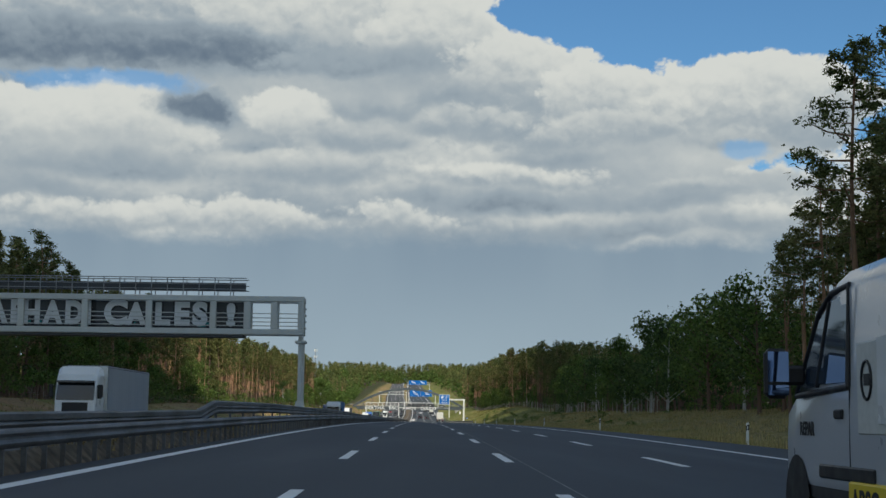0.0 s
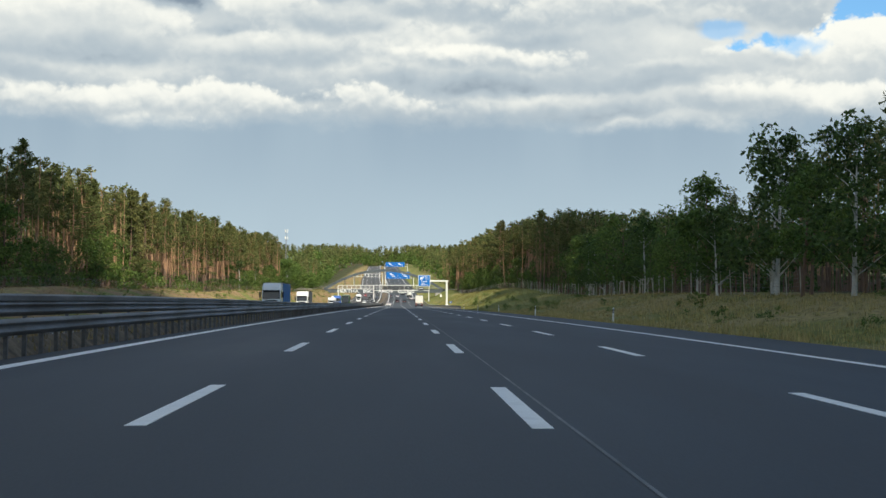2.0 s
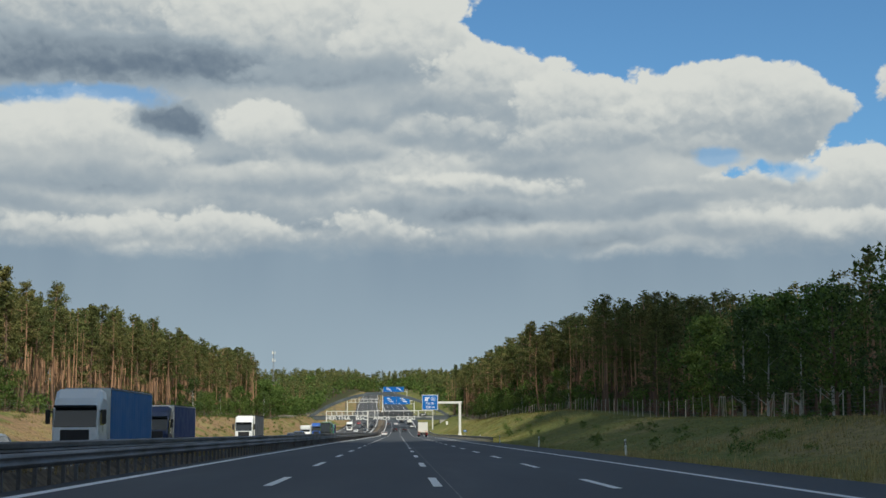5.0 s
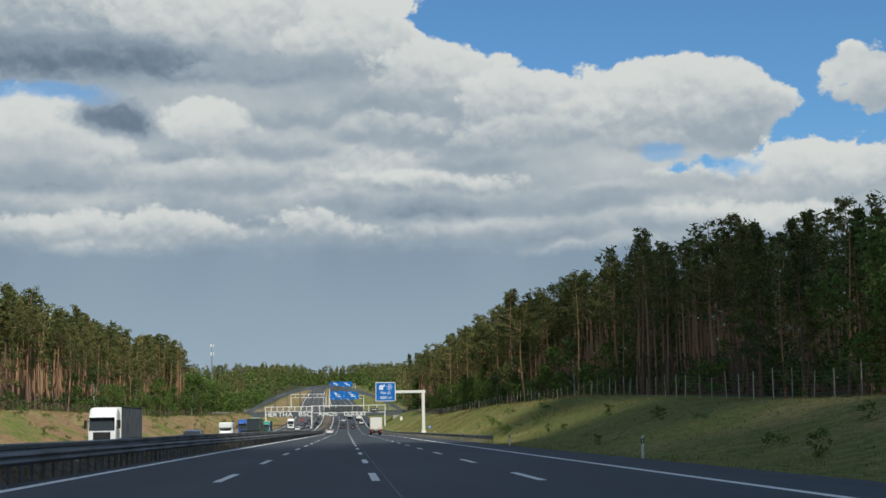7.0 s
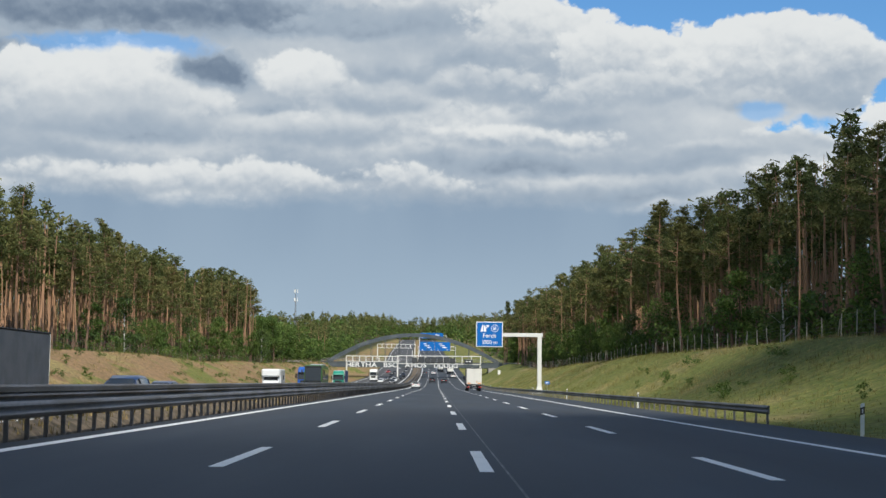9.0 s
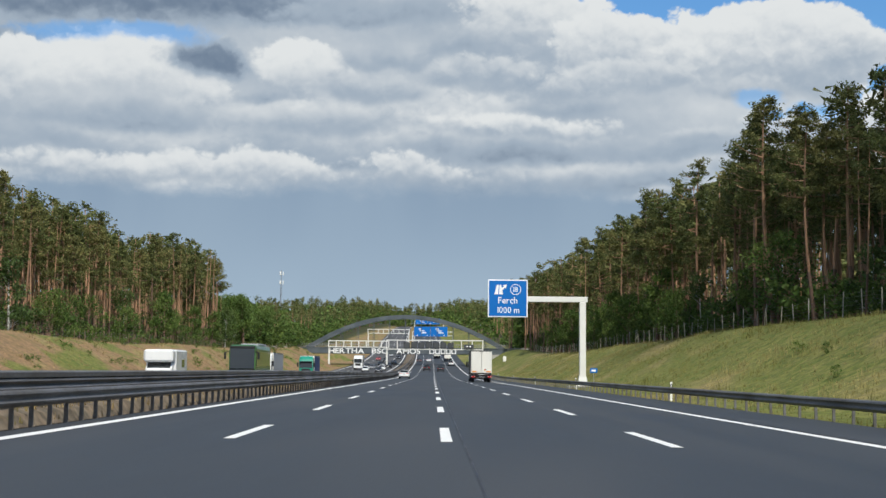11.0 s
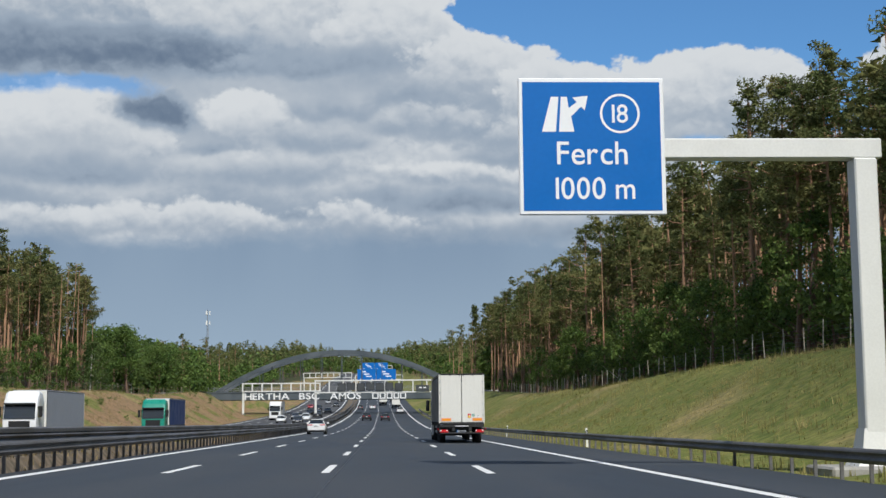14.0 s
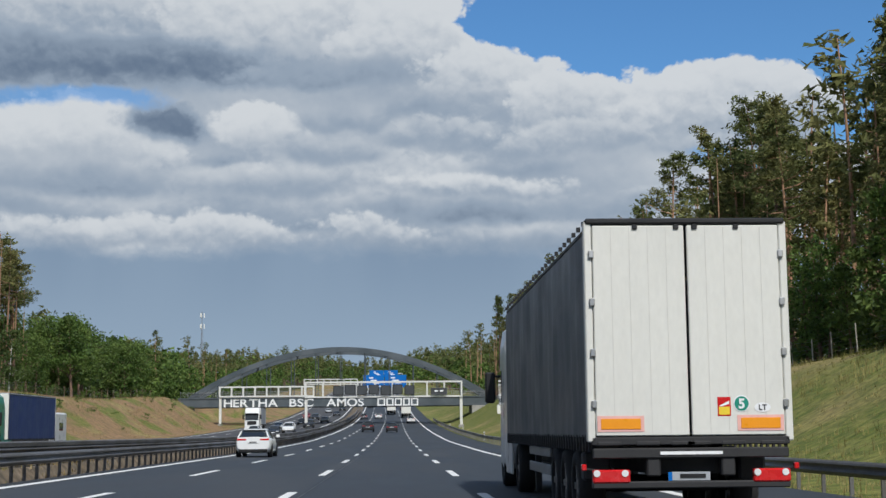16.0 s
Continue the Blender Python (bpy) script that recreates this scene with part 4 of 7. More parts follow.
def sign_gantry(y, x0, x1, z0, z1, label, panels):
    e, o, b = gantry_plain(x0 - 1.0, x1 + 3.2, y, z0 + 0.3, z0 + 2.6, (x0 - 0.7, x1 + 2.9), 7, label)
    for a, c in panels:
        p = b((a, y - 1.05, z0), (c, y - 0.9, z1), "sign_panel", "sign_blue", 0.03, "blue direction sign")
        n = 3
        for k in range(n):
            zz = z0 + (z1 - z0) * (0.72 - 0.2 * k)
            w = (c - a) * (0.30 if k else 0.2)
            m = (a + c) / 2 + (c - a) * 0.12 * (k - 1)
            Build().box(Vector((m - w / 2, y - 1.075, zz)) - o, Vector((m + w / 2, y - 1.06, zz + (z1 - z0) * 0.10)) - o).obj("text_bar", M["sign_white"], p, "white line of writing")
        for k in range(2):
            xx = a + (c - a) * (0.2 + 0.6 * k)
            bb = Build()
            q = [Vector((xx - 0.12, y - 1.07, z0 + 0.9)), Vector((xx + 0.12, y - 1.07, z0 + 0.9)), Vector((xx + 0.12, y - 1.07, z0 + 0.5)), Vector((xx + 0.4, y - 1.07, z0 + 0.5)), Vector((xx, y - 1.07, z0 + 0.1)), Vector((xx - 0.4, y - 1.07, z0 + 0.5)), Vector((xx - 0.12, y - 1.07, z0 + 0.5))]
            bb.add([v - o for v in q], [tuple(range(7))]).obj("arrow", M["sign_white"], p, "white lane arrow")
    return e


sign_gantry(1130, -8.6, 8.9, 18.9, 24.0, "white gantry with wide blue direction signs on the hill", ((-8.6, -0.2), (0.1, 8.9)))
sign_gantry(1500, -12.5, 6.5, 37.0, 41.6, "white gantry with blue direction signs far up the hill", ((-12.5, -3.2), (-2.9, 6.5)))


# ---- exit sign on its cantilever ----
def exit_sign():
    y = 520.0
    gz = float(ground_z(15.6, y))
    e = thing("exit_sign", (15.6, y, gz), "blue exit sign on a cream cantilever mast behind the guard rail", "road sign")
    o = Vector((15.6, y, gz))

    def b(lo, hi, name, mat, bev=0.0, label="", parent=None):
        return Build().box(Vector(lo) - o, Vector(hi) - o, bev).obj(name, M[mat], parent or e, label)
    b((10.0, y - 0.05, 8.10), (16.14, y + 0.45, 8.62), "arm", "gantry_white", 0.03, "cream box arm")
    b((15.38, y - 0.12, gz + 0.9), (15.98, y + 0.52, 8.095), "mast", "gantry_white", 0.04, "cream box mast")
    ring = lambda s, z: [Vector((15.68 + sx * s, y + 0.2 + sy * s * 0.9, z)) - o for sx, sy in ((-1, -1), (1, -1), (1, 1), (-1, 1))]
    Build().loft([ring(0.62, gz + 0.15), ring(0.46, gz + 0.40), ring(0.34, gz + 1.1)], smooth=False).obj("foot", M["gantry_white"], e, "flared foot of the mast")
    b((14.2, y - 1.0, gz - 0.6), (16.9, y + 1.3, gz + 0.16), "plinth", "concrete", 0.06, "concrete plinth")
    for z in (7.3, 8.9):
        b((6.9, y + 0.0, z), (10.2, y + 0.08, z + 0.1), "stay", "aluminium", 0.01)
    p = b((6.64, y - 0.1, 6.61), (10.44, y - 0.02, 10.2), "panel", "sign_white", 0.03, "white-rimmed sign panel")
    b((6.75, y - 0.108, 6.72), (10.33, y - 0.101, 10.09), "field", "sign_blue", 0.0, "blue field", p)
    n = 32
    cx, cz = 9.28, 9.26
    ring2 = Build()
    for i in range(n):
        a0, a1 = 2 * math.pi * i / n, 2 * math.pi * (i + 1) / n
        ring2.add([Vector((cx + r * math.cos(a), y - 0.113, cz + r * math.sin(a))) - o for a, r in ((a0, 0.46), (a1, 0.46), (a1, 0.52), (a0, 0.52))], [(0, 1, 2, 3)])
    ring2.obj("ring", M["sign_white"], p, "thin white ring")
    letters("figure", "18", 0.68, Vector((cx, y - 0.112, cz - 0.235)) - o, M["sign_white"], p, "white figure", squeeze=0.95, bold=0.004)
    letters("letter", "Ferch", 0.86, Vector((8.54, y - 0.112, 7.93)) - o, M["sign_white"], p, "white letter", squeeze=0.95, bold=0.005)
    letters("letter", "m", 0.80, Vector((9.38, y - 0.112, 7.03)) - o, M["sign_white"], p, "white letter", squeeze=0.93, bold=0.005)
    letters("figure", "1000", 0.80, Vector((8.22, y - 0.112, 7.03)) - o, M["sign_white"], p, "white figure", squeeze=0.93, bold=0.005)
    # exit symbol: two converging lanes with a turn-off arrow
    def poly(pts):
        return Build().add([Vector((7.15 + a, y - 0.113, 8.78 + c)) - o for a, c in pts], [tuple(range(len(pts)))])
    poly([(0.10, 0.0), (0.46, 0.0), (0.54, 0.92), (0.34, 0.92)]).obj("lane_mark", M["sign_white"], p, "white lane symbol")
    poly([(0.54, 0.0), (0.94, 0.0), (0.86, 0.40), (1.12, 0.66), (1.22, 0.56), (1.30, 0.95), (0.90, 0.90), (1.01, 0.78), (0.80, 0.62), (0.76, 0.92), (0.60, 0.92)]).obj("exit_mark", M["sign_white"], p, "white exit arrow symbol")
    return e


exit_sign()


def km_plate(at):
    e = thing("distance_plate", at, "small blue distance plate on a post by the guard rail", "road sign")
    Build().rod((0, 0, -0.3), (0, 0, 1.5), 0.03, n=8).obj("post", M["aluminium"], e)
    p = Build().box((-0.35, -0.05, 1.1), (0.35, -0.03, 1.55), 0.01).obj("plate", M["sign_blue"], e, "blue plate")
    Build().box((-0.2, -0.06, 1.24), (0.2, -0.052, 1.42)).obj("text_bar", M["sign_white"], p, "white bar of writing")


km_plate((16.95, 522.0, float(ground_z(16.95, 522))))


def cabinet(at):
    e = thing("roadside_cabinet", at, "pale grey roadside switch cabinet standing in the grass", "cabinet")
    Build().box((-0.45, -0.25, 0.0), (0.45, 0.25, 1.5), 0.03).obj("body", M["plastic_white"], e)
    Build().box((-0.5, -0.3, 1.503), (0.5, 0.3, 1.57), 0.02).obj("roof", M["aluminium"], e)
    Build().box((-0.4, -0.262, 0.1), (0.4, -0.252, 1.42), 0.0).obj("door", M["plastic_white"], e)


cabinet((22.0, 792.0, float(ground_z(22.0, 792))))


# ---- arch bridge ----
def bridge():
    y0, y1 = 862.0, 873.0
    e = thing("arch_bridge", (-9, 866, float(road_z(866))), "dark grey-blue steel tied-arch road bridge with white graffiti on its girder", "bridge")
    o = Vector((-9, 866, float(road_z(866))))

    def b(lo, hi, name, mat, bev=0.0, label="", parent=None):
        return Build().box(Vector(lo) - o, Vector(hi) - o, bev).obj(name, M[mat], parent or e, label)
    xa, xb, zt = -41.0, 25.2, 19.3
    for yy in (y0, y1 - 0.9):
        b((-43.5, yy, 6.75), (26.5, yy + 0.9, 8.55), "girder", "bridge", 0.05, "deep steel girder")
        b((-43.5, yy - 0.15, 8.553), (26.5, yy + 1.05, 8.85), "flange", "bridge", 0.02)
    b((-43.5, y0 + 0.95, 7.3), (26.5, y1 - 0.95, 8.0), "deck", "concrete", 0.0, "concrete deck")

    def zc(x):
        t = (2 * x - xa - xb) / (xb - xa)
        return 8.6 + (zt - 8.6) * (1 - t * t)
    xs = np.linspace(xa, xb, 41)
    for yy in (y0 - 0.05, y1 - 0.95):
        rings = []
        for x in xs:
            d = Vector((1, 0, (zc(x + 0.1) - zc(x - 0.1)) / 0.2)).normalized()
            nrm = Vector((-d.z, 0, d.x))
            c = Vector((x, yy, zc(x))) - o
            rings.append([c - nrm * 0.55, c + nrm * 0.55, c + nrm * 0.55 + Vector((0, 0.95, 0)), c - nrm * 0.55 + Vector((0, 0.95, 0))])
        Build().loft(rings, smooth=False).obj("arch", M["bridge"], e, "box-section arch rib")
        for x in np.arange(xa + 6.0, xb - 4, 5.4):
            Build().rod(Vector((x, yy + 0.47, 8.8)) - o, Vector((x, yy + 0.47, zc(x) - 0.5)) - o, 0.09, n=8).obj("hanger", M["bridge"], e, "slender steel hanger")
        for z in (9.3, 9.75, 10.05):
            Build().rod(Vector((-43, yy - 0.1, z)) - o, Vector((26, yy - 0.1, z)) - o, 0.03, n=4).obj("handrail", M["steel"], e)
        for x in np.arange(-43, 26.1, 3.0):
            Build().rod(Vector((x, yy - 0.1, 8.85)) - o, Vector((x, yy - 0.1, 10.05)) - o, 0.03, n=4).obj("baluster", M["steel"], e)
    for x in (-27, -18, -9, 2, 11):
        Build().rod(Vector((x, y0 + 0.9, zc(x))) - o, Vector((x, y1 - 0.95, zc(x))) - o, 0.2, n=8).obj("wind_brace", M["bridge"], e)
    g = float(road_z(866))
    b((-46.5, y0 - 0.6, g - 1.5), (-41.5, y1 + 0.6, 6.747), "abutment", "concrete", 0.08, "concrete abutment in deep shade")
    b((21.0, y0 - 0.6, g - 1.0), (25.5, y1 + 0.6, 6.747), "abutment", "concrete", 0.08, "pale concrete abutment")
    b((26.55, y0 - 0.4, 4.0), (36.0, y0 + 0.2, 8.9), "wing_wall", "concrete", 0.05, "pale concrete wing wall")
    b((-56.0, y0 - 0.4, 4.0), (-46.55, y0 + 0.2, 8.9), "wing_wall", "concrete", 0.05, "pale concrete wing wall")
    b((-56.0, y0 + 0.95, 6.0), (-43.55, y1 - 0.95, 8.0), "approach", "concrete", 0.0, "approach slab")
    b((26.55, y0 + 0.95, 6.0), (36.0, y1 - 0.95, 8.0), "approach", "concrete", 0.0, "approach slab")
    # white writing along the girder
    for words, x, wide in (("HERTHA", -27.6, 1.24), ("BSC", -16.5, 1.26), ("AMOS", -6.9, 1.2)):
        letters("graffiti", words, 2.45, Vector((x, y0 - 0.02, 6.83)) - o, M["spray_white"], e, "white block letters", bold=0.045, squeeze=wide, depth=0.01)
    x = 0.2
    for w in (1.7, 1.6, 1.6, 1.5, 1.6):
        q = Build()
        for lo, hi in (((0, 0), (0.32, 1.7)), ((w - 0.32, 0), (w, 1.7)), ((0.32, 1.38), (w - 0.32, 1.7)), ((0.32, 0.0), (w - 0.32, 0.3))):
            q.box(Vector((x + lo[0], y0 - 0.03, 6.83 + lo[1])) - o, Vector((x + hi[0], y0 - 0.005, 6.83 + hi[1])) - o)
        q.obj("graffiti_bar", M["spray_white"], e, "white sprayed strokes")
        x += w + 0.25
    return e


bridge()


def mast(at):
    e = thing("radio_mast", at, "slender lattice radio mast with white aerials above the forest", "mast")
    H = 64.0 - at[2]
    legs = [(1.1 * math.cos(a), 1.1 * math.sin(a)) for a in (0.3, 2.4, 4.5)]
    for a, b_ in legs:
        Build().rod((a, b_, -1), (a * 0.35, b_ * 0.35, H - 8), 0.14, 0.1, 6).obj("leg", M["steel"], e)
    br = Build()
    for k in range(int((H - 8) / 2.2)):
        f0, f1 = k * 2.2 / (H - 8), (k + 1) * 2.2 / (H - 8)
        for i in range(3):
            p, q = legs[i], legs[(i + 1) % 3]
            s0, s1 = 1 - 0.65 * f0, 1 - 0.65 * f1
            br.rod((p[0] * s0, p[1] * s0, f0 * (H - 8)), (q[0] * s1, q[1] * s1, f1 * (H - 8)), 0.06, n=4, caps=False)
    br.obj("lattice", M["steel"], e, "crossed lattice bracing")
    Build().rod((0, 0, H - 8), (0, 0, H), 0.22, 0.16, 8).obj("pole", M["steel"], e)
    for z in (H - 9, H - 3.2):
        for i in range(3):
            a = 0.3 + 2.1 * i
            Build().box((1.2 * math.cos(a) - .25, 1.2 * math.sin(a) - .25, z), (1.2 * math.cos(a) + .25, 1.2 * math.sin(a) + .25, z + 2.4), 0.06).obj("aerial", M["plastic_white"], e, "white panel aerial")


mast((-96.0, 1288.0, float(ground_z(-96, 1288))))




# ---- vehicles ----
def wheel_mesh(r, w):
    n = 20
    prof = [(r * 0.62, -w / 2), (r * 0.93, -w / 2), (r, -w * 0.36), (r, w * 0.36), (r * 0.93, w / 2), (r * 0.62, w / 2)]
    rings = [[Vector((b, a * math.cos(2 * math.pi * i / n), a * math.sin(2 * math.pi * i / n))) for a, b in prof] for i in range(n)]
    t = Build()
    vs = [p for q in rings for p in q]
    m = len(prof)
    t.add(vs, [(i * m + j, i * m + (j + 1) % m, ((i + 1) % n) * m + (j + 1) % m, ((i + 1) % n) * m + j) for i in range(n) for j in range(m)], True)
    d = Build()
    d.rod((-w * 0.30, 0, 0), (w * 0.30, 0, 0), r * 0.64, n=n)
    for k in range(5):
        a = 2 * math.pi * k / 5
        for s in (-1, 1):
            c = Vector((s * w * 0.38, r * 0.34 * math.cos(a), r * 0.34 * math.sin(a)))
            d.box((-0.02, -r * 0.3, -r * 0.09), (0.02, r * 0.3, r * 0.09), m=Matrix.Translation(c) @ Matrix.Rotation(a, 4, "X"))
    return t.mesh("tyre", M["rubber"]), d.mesh("rim", M["rim"])


WHEELS = {"car": wheel_mesh(0.335, 0.23), "van": wheel_mesh(0.36, 0.23), "truck": wheel_mesh(0.51, 0.34), "trailer": wheel_mesh(0.51, 0.36)}


def wheel(e, kind, x, y):
    t, r = WHEELS[kind]
    rad = {"car": 0.335, "van": 0.36, "truck": 0.51, "trailer": 0.51}[kind]
    w = new("wheel", t)
    w.parent = e
    w.location = (x, y, rad)
    q = new("rim", r)
    q.parent = w


def ring_body(w, z0, z1, y):
    return [Vector((x * w, y, z0 + (z1 - z0) * z)) for x, z in ((-0.86, 0), (-0.97, 0.14), (-1, 0.45), (-0.985, 0.75), (-0.93, 0.95), (-0.80, 1.0), (0, 1.03), (0.80, 1.0), (0.93, 0.95), (0.985, 0.75), (1, 0.45), (0.97, 0.14), (0.86, 0))]


def plain(e, lo, hi, name, mat, bev=0.02, label="", parent=None):
    return Build().box(lo, hi, bev).obj(name, mat if not isinstance(mat, str) else M[mat], parent or e, label)


CAR_SHAPES = {
    # stations along the length from the tail: y, half width, underside, belt height; then the cabin: y, half width at belt, half width of roof, roof height
    "estate": ([(0.0, 0.80, 0.42, 0.97), (0.10, 0.87, 0.30, 1.02), (0.9, 0.91, 0.22, 0.99), (2.4, 0.915, 0.20, 0.95), (3.2, 0.91, 0.20, 0.93), (3.9, 0.89, 0.22, 0.84), (4.5, 0.82, 0.28, 0.70), (4.68, 0.70, 0.36, 0.60)],
               [(0.10, 0.78, 0.62, 1.05), (0.50, 0.80, 0.60, 1.40), (1.3, 0.82, 0.60, 1.44), (2.3, 0.82, 0.59, 1.43), (2.85, 0.81, 0.56, 1.33), (3.55, 0.79, 0.72, 0.93)]),
    "suv": ([(0.0, 0.82, 0.50, 1.0), (0.12, 0.90, 0.38, 1.08), (0.9, 0.94, 0.28, 1.10), (2.4, 0.945, 0.27, 1.08), (3.2, 0.94, 0.27, 1.06), (3.9, 0.92, 0.28, 0.98), (4.5, 0.86, 0.34, 0.84), (4.68, 0.74, 0.42, 0.70)],
            [(0.06, 0.80, 0.66, 1.20), (0.40, 0.83, 0.64, 1.62), (1.3, 0.85, 0.64, 1.67), (2.3, 0.85, 0.63, 1.65), (2.85, 0.84, 0.60, 1.52), (3.5, 0.82, 0.75, 1.07)]),
    "hatch": ([(0.0, 0.78, 0.45, 0.88), (0.12, 0.85, 0.32, 0.96), (0.8, 0.88, 0.24, 0.98), (2.2, 0.89, 0.22, 0.95), (2.9, 0.88, 0.22, 0.92), (3.5, 0.86, 0.24, 0.84), (4.1, 0.80, 0.30, 0.70), (4.25, 0.68, 0.38, 0.58)],
              [(0.08, 0.76, 0.60, 1.05), (0.45, 0.78, 0.58, 1.40), (1.2, 0.80, 0.58, 1.46), (2.1, 0.80, 0.57, 1.44), (2.6, 0.79, 0.54, 1.32), (3.2, 0.77, 0.70, 0.94)]),
}


def car(shape, colour, at, turn, label, category="car", group="", lights_on=False):
    """A passenger car; its tail at the origin, its nose along y."""
    body_st, cab_st = CAR_SHAPES[shape]
    e = thing("car", at, label, category, group, turn=turn)
    b = Build().loft([ring_body(w, z0, z1, y) for y, w, z0, z1 in body_st])
    b.obj("body", colour, e)

    def cab(y, wb, wr, zt, zb):
        return [Vector((-wb, y, zb)), Vector((-wr - 0.03, y, zb + (zt - zb) * 0.80)), Vector((-wr * 0.86, y, zt)), Vector((wr * 0.86, y, zt)), Vector((wr + 0.03, y, zb + (zt - zb) * 0.80)), Vector((wb, y, zb))]
    ys = [s[0] for s in body_st]
    zs = [s[3] for s in body_st]
    rings = [cab(y, wb, wr, zt, float(np.interp(y, ys, zs)) - 0.03) for y, wb, wr, zt in cab_st]
    Build().loft(rings, smooth=False).obj("glasshouse", M["glass"], e, "dark tinted windows")
    rf = [[p + Vector((0, 0, 0.012)) for p in (r[2], r[3])] for r in rings[1:5]]
    roof = Build()
    top = [[Vector((r[1].x * 1.0, r[1].y, r[1].z + 0.02)), r[2] + Vector((0, 0, 0.015)), r[3] + Vector((0, 0, 0.015)), Vector((r[4].x, r[4].y, r[4].z + 0.02))] for r in rings[1:5]]
    roof.loft(top, caps=False, closed=False).obj("roof", colour, e)
    L = body_st[-1][0]
    for s in (-1, 1):
        i = 0 if s < 0 else -1
        for k0, k1, nm in ((0, 1, "rear_pillar"), (4, 5, "front_pillar")):
            a, c = rings[k0], rings[k1]
            j = (0, 1) if s < 0 else (5, 4)
            p, q = (a[j[0]], c[j[1]]) if k0 == 0 else (c[j[0]], a[j[1]])
            Build().rod(p, q, 0.055, 0.04, 6).obj(nm, colour, e)
        mid = rings[3]
        Build().rod(mid[0 if s < 0 else 5] + Vector((s * 0.01, 0, 0)), mid[1 if s < 0 else 4] + Vector((s * 0.01, 0.05, 0)), 0.035, n=6).obj("door_pillar", M["plastic_black"], e)
        plain(e, (s * 0.58 - 0.24, -0.015, zs[0] - 0.13), (s * 0.58 + 0.24, 0.12, zs[0] - 0.01), "tail_lamp", "reflector_red", 0.03, "red tail lamp")
        plain(e, (s * 0.55 - 0.2, L - 0.16, 0.55), (s * 0.55 + 0.2, L - 0.02, 0.68), "head_lamp", "lens", 0.04, "clear head lamp")
        m = plain(e, (s * 1.0 - 0.1, L * 0.68, 0.98 if shape != "suv" else 1.1), (s * 1.0 + 0.1, L * 0.68 + 0.1, 1.14 if shape != "suv" else 1.26), "mirror", colour, 0.04)
        for y in (L * 0.18, L * 0.80):
            wheel(e, "car", s * (body_st[2][1] - 0.11), y)
            arch = [Vector((s * (body_st[2][1] + 0.006), y + 0.40 * math.cos(a), 0.335 + 0.40 * math.sin(a))) for a in np.linspace(-0.25, math.pi + 0.25, 12)]
            ar = Build()
            ar.add(arch, [tuple(range(len(arch)))]).obj("wheel_arch", M["plastic_black"], e)
    plain(e, (-0.72, -0.02, 0.26), (0.72, 0.2, 0.44), "rear_bumper", "plastic_black", 0.04, "black lower bumper")
    plain(e, (-0.66, L - 0.14, 0.26), (0.66, L + 0.01, 0.42), "front_grille", "plastic_black", 0.03, "black grille")
    plain(e, (-0.26, -0.03, 0.72), (0.26, -0.017, 0.83), "number_plate", "sign_white", 0.005, "white number plate")
    plain(e, (-0.18, -0.035, 0.75), (0.18, -0.031, 0.80), "plate_bar", "plastic_black", 0.0)
    plain(e, (-0.26, L + 0.012, 0.44), (0.26, L + 0.024, 0.55), "number_plate", "sign_white", 0.005, "white number plate")
    r1 = rings[1]
    Build().box((r1[2].x, r1[2].y - 0.14, r1[2].z - 0.015), (r1[3].x, r1[2].y + 0.06, r1[2].z + 0.02), 0.012).obj("roof_spoiler", colour, e)
    for s in (-0.45, 0.45):
        Build().rod((s, -0.06, 0.34), (s, 0.05, 0.34), 0.05, n=10).obj("exhaust", M["plastic_black"], e)
    return e


PAINT = {k: paint("paint_" + k, c) for k, c in dict(white=(0.74, 0.75, 0.75), silver=(0.42, 0.44, 0.46), dark=(0.022, 0.024, 0.028), grey=(0.10, 0.105, 0.115), blue=(0.02, 0.10, 0.40), navy=(0.02, 0.035, 0.09),
                                                    green=(0.015, 0.24, 0.17), red=(0.45, 0.02, 0.02), orange=(0.75, 0.16, 0.015), lime=(0.20, 0.42, 0.04), cream=(0.66, 0.65, 0.60)).items()}


def on_road(x, y, opposite=False):
    return float(opp_z(x, y) if opposite else surface_z(x, y))


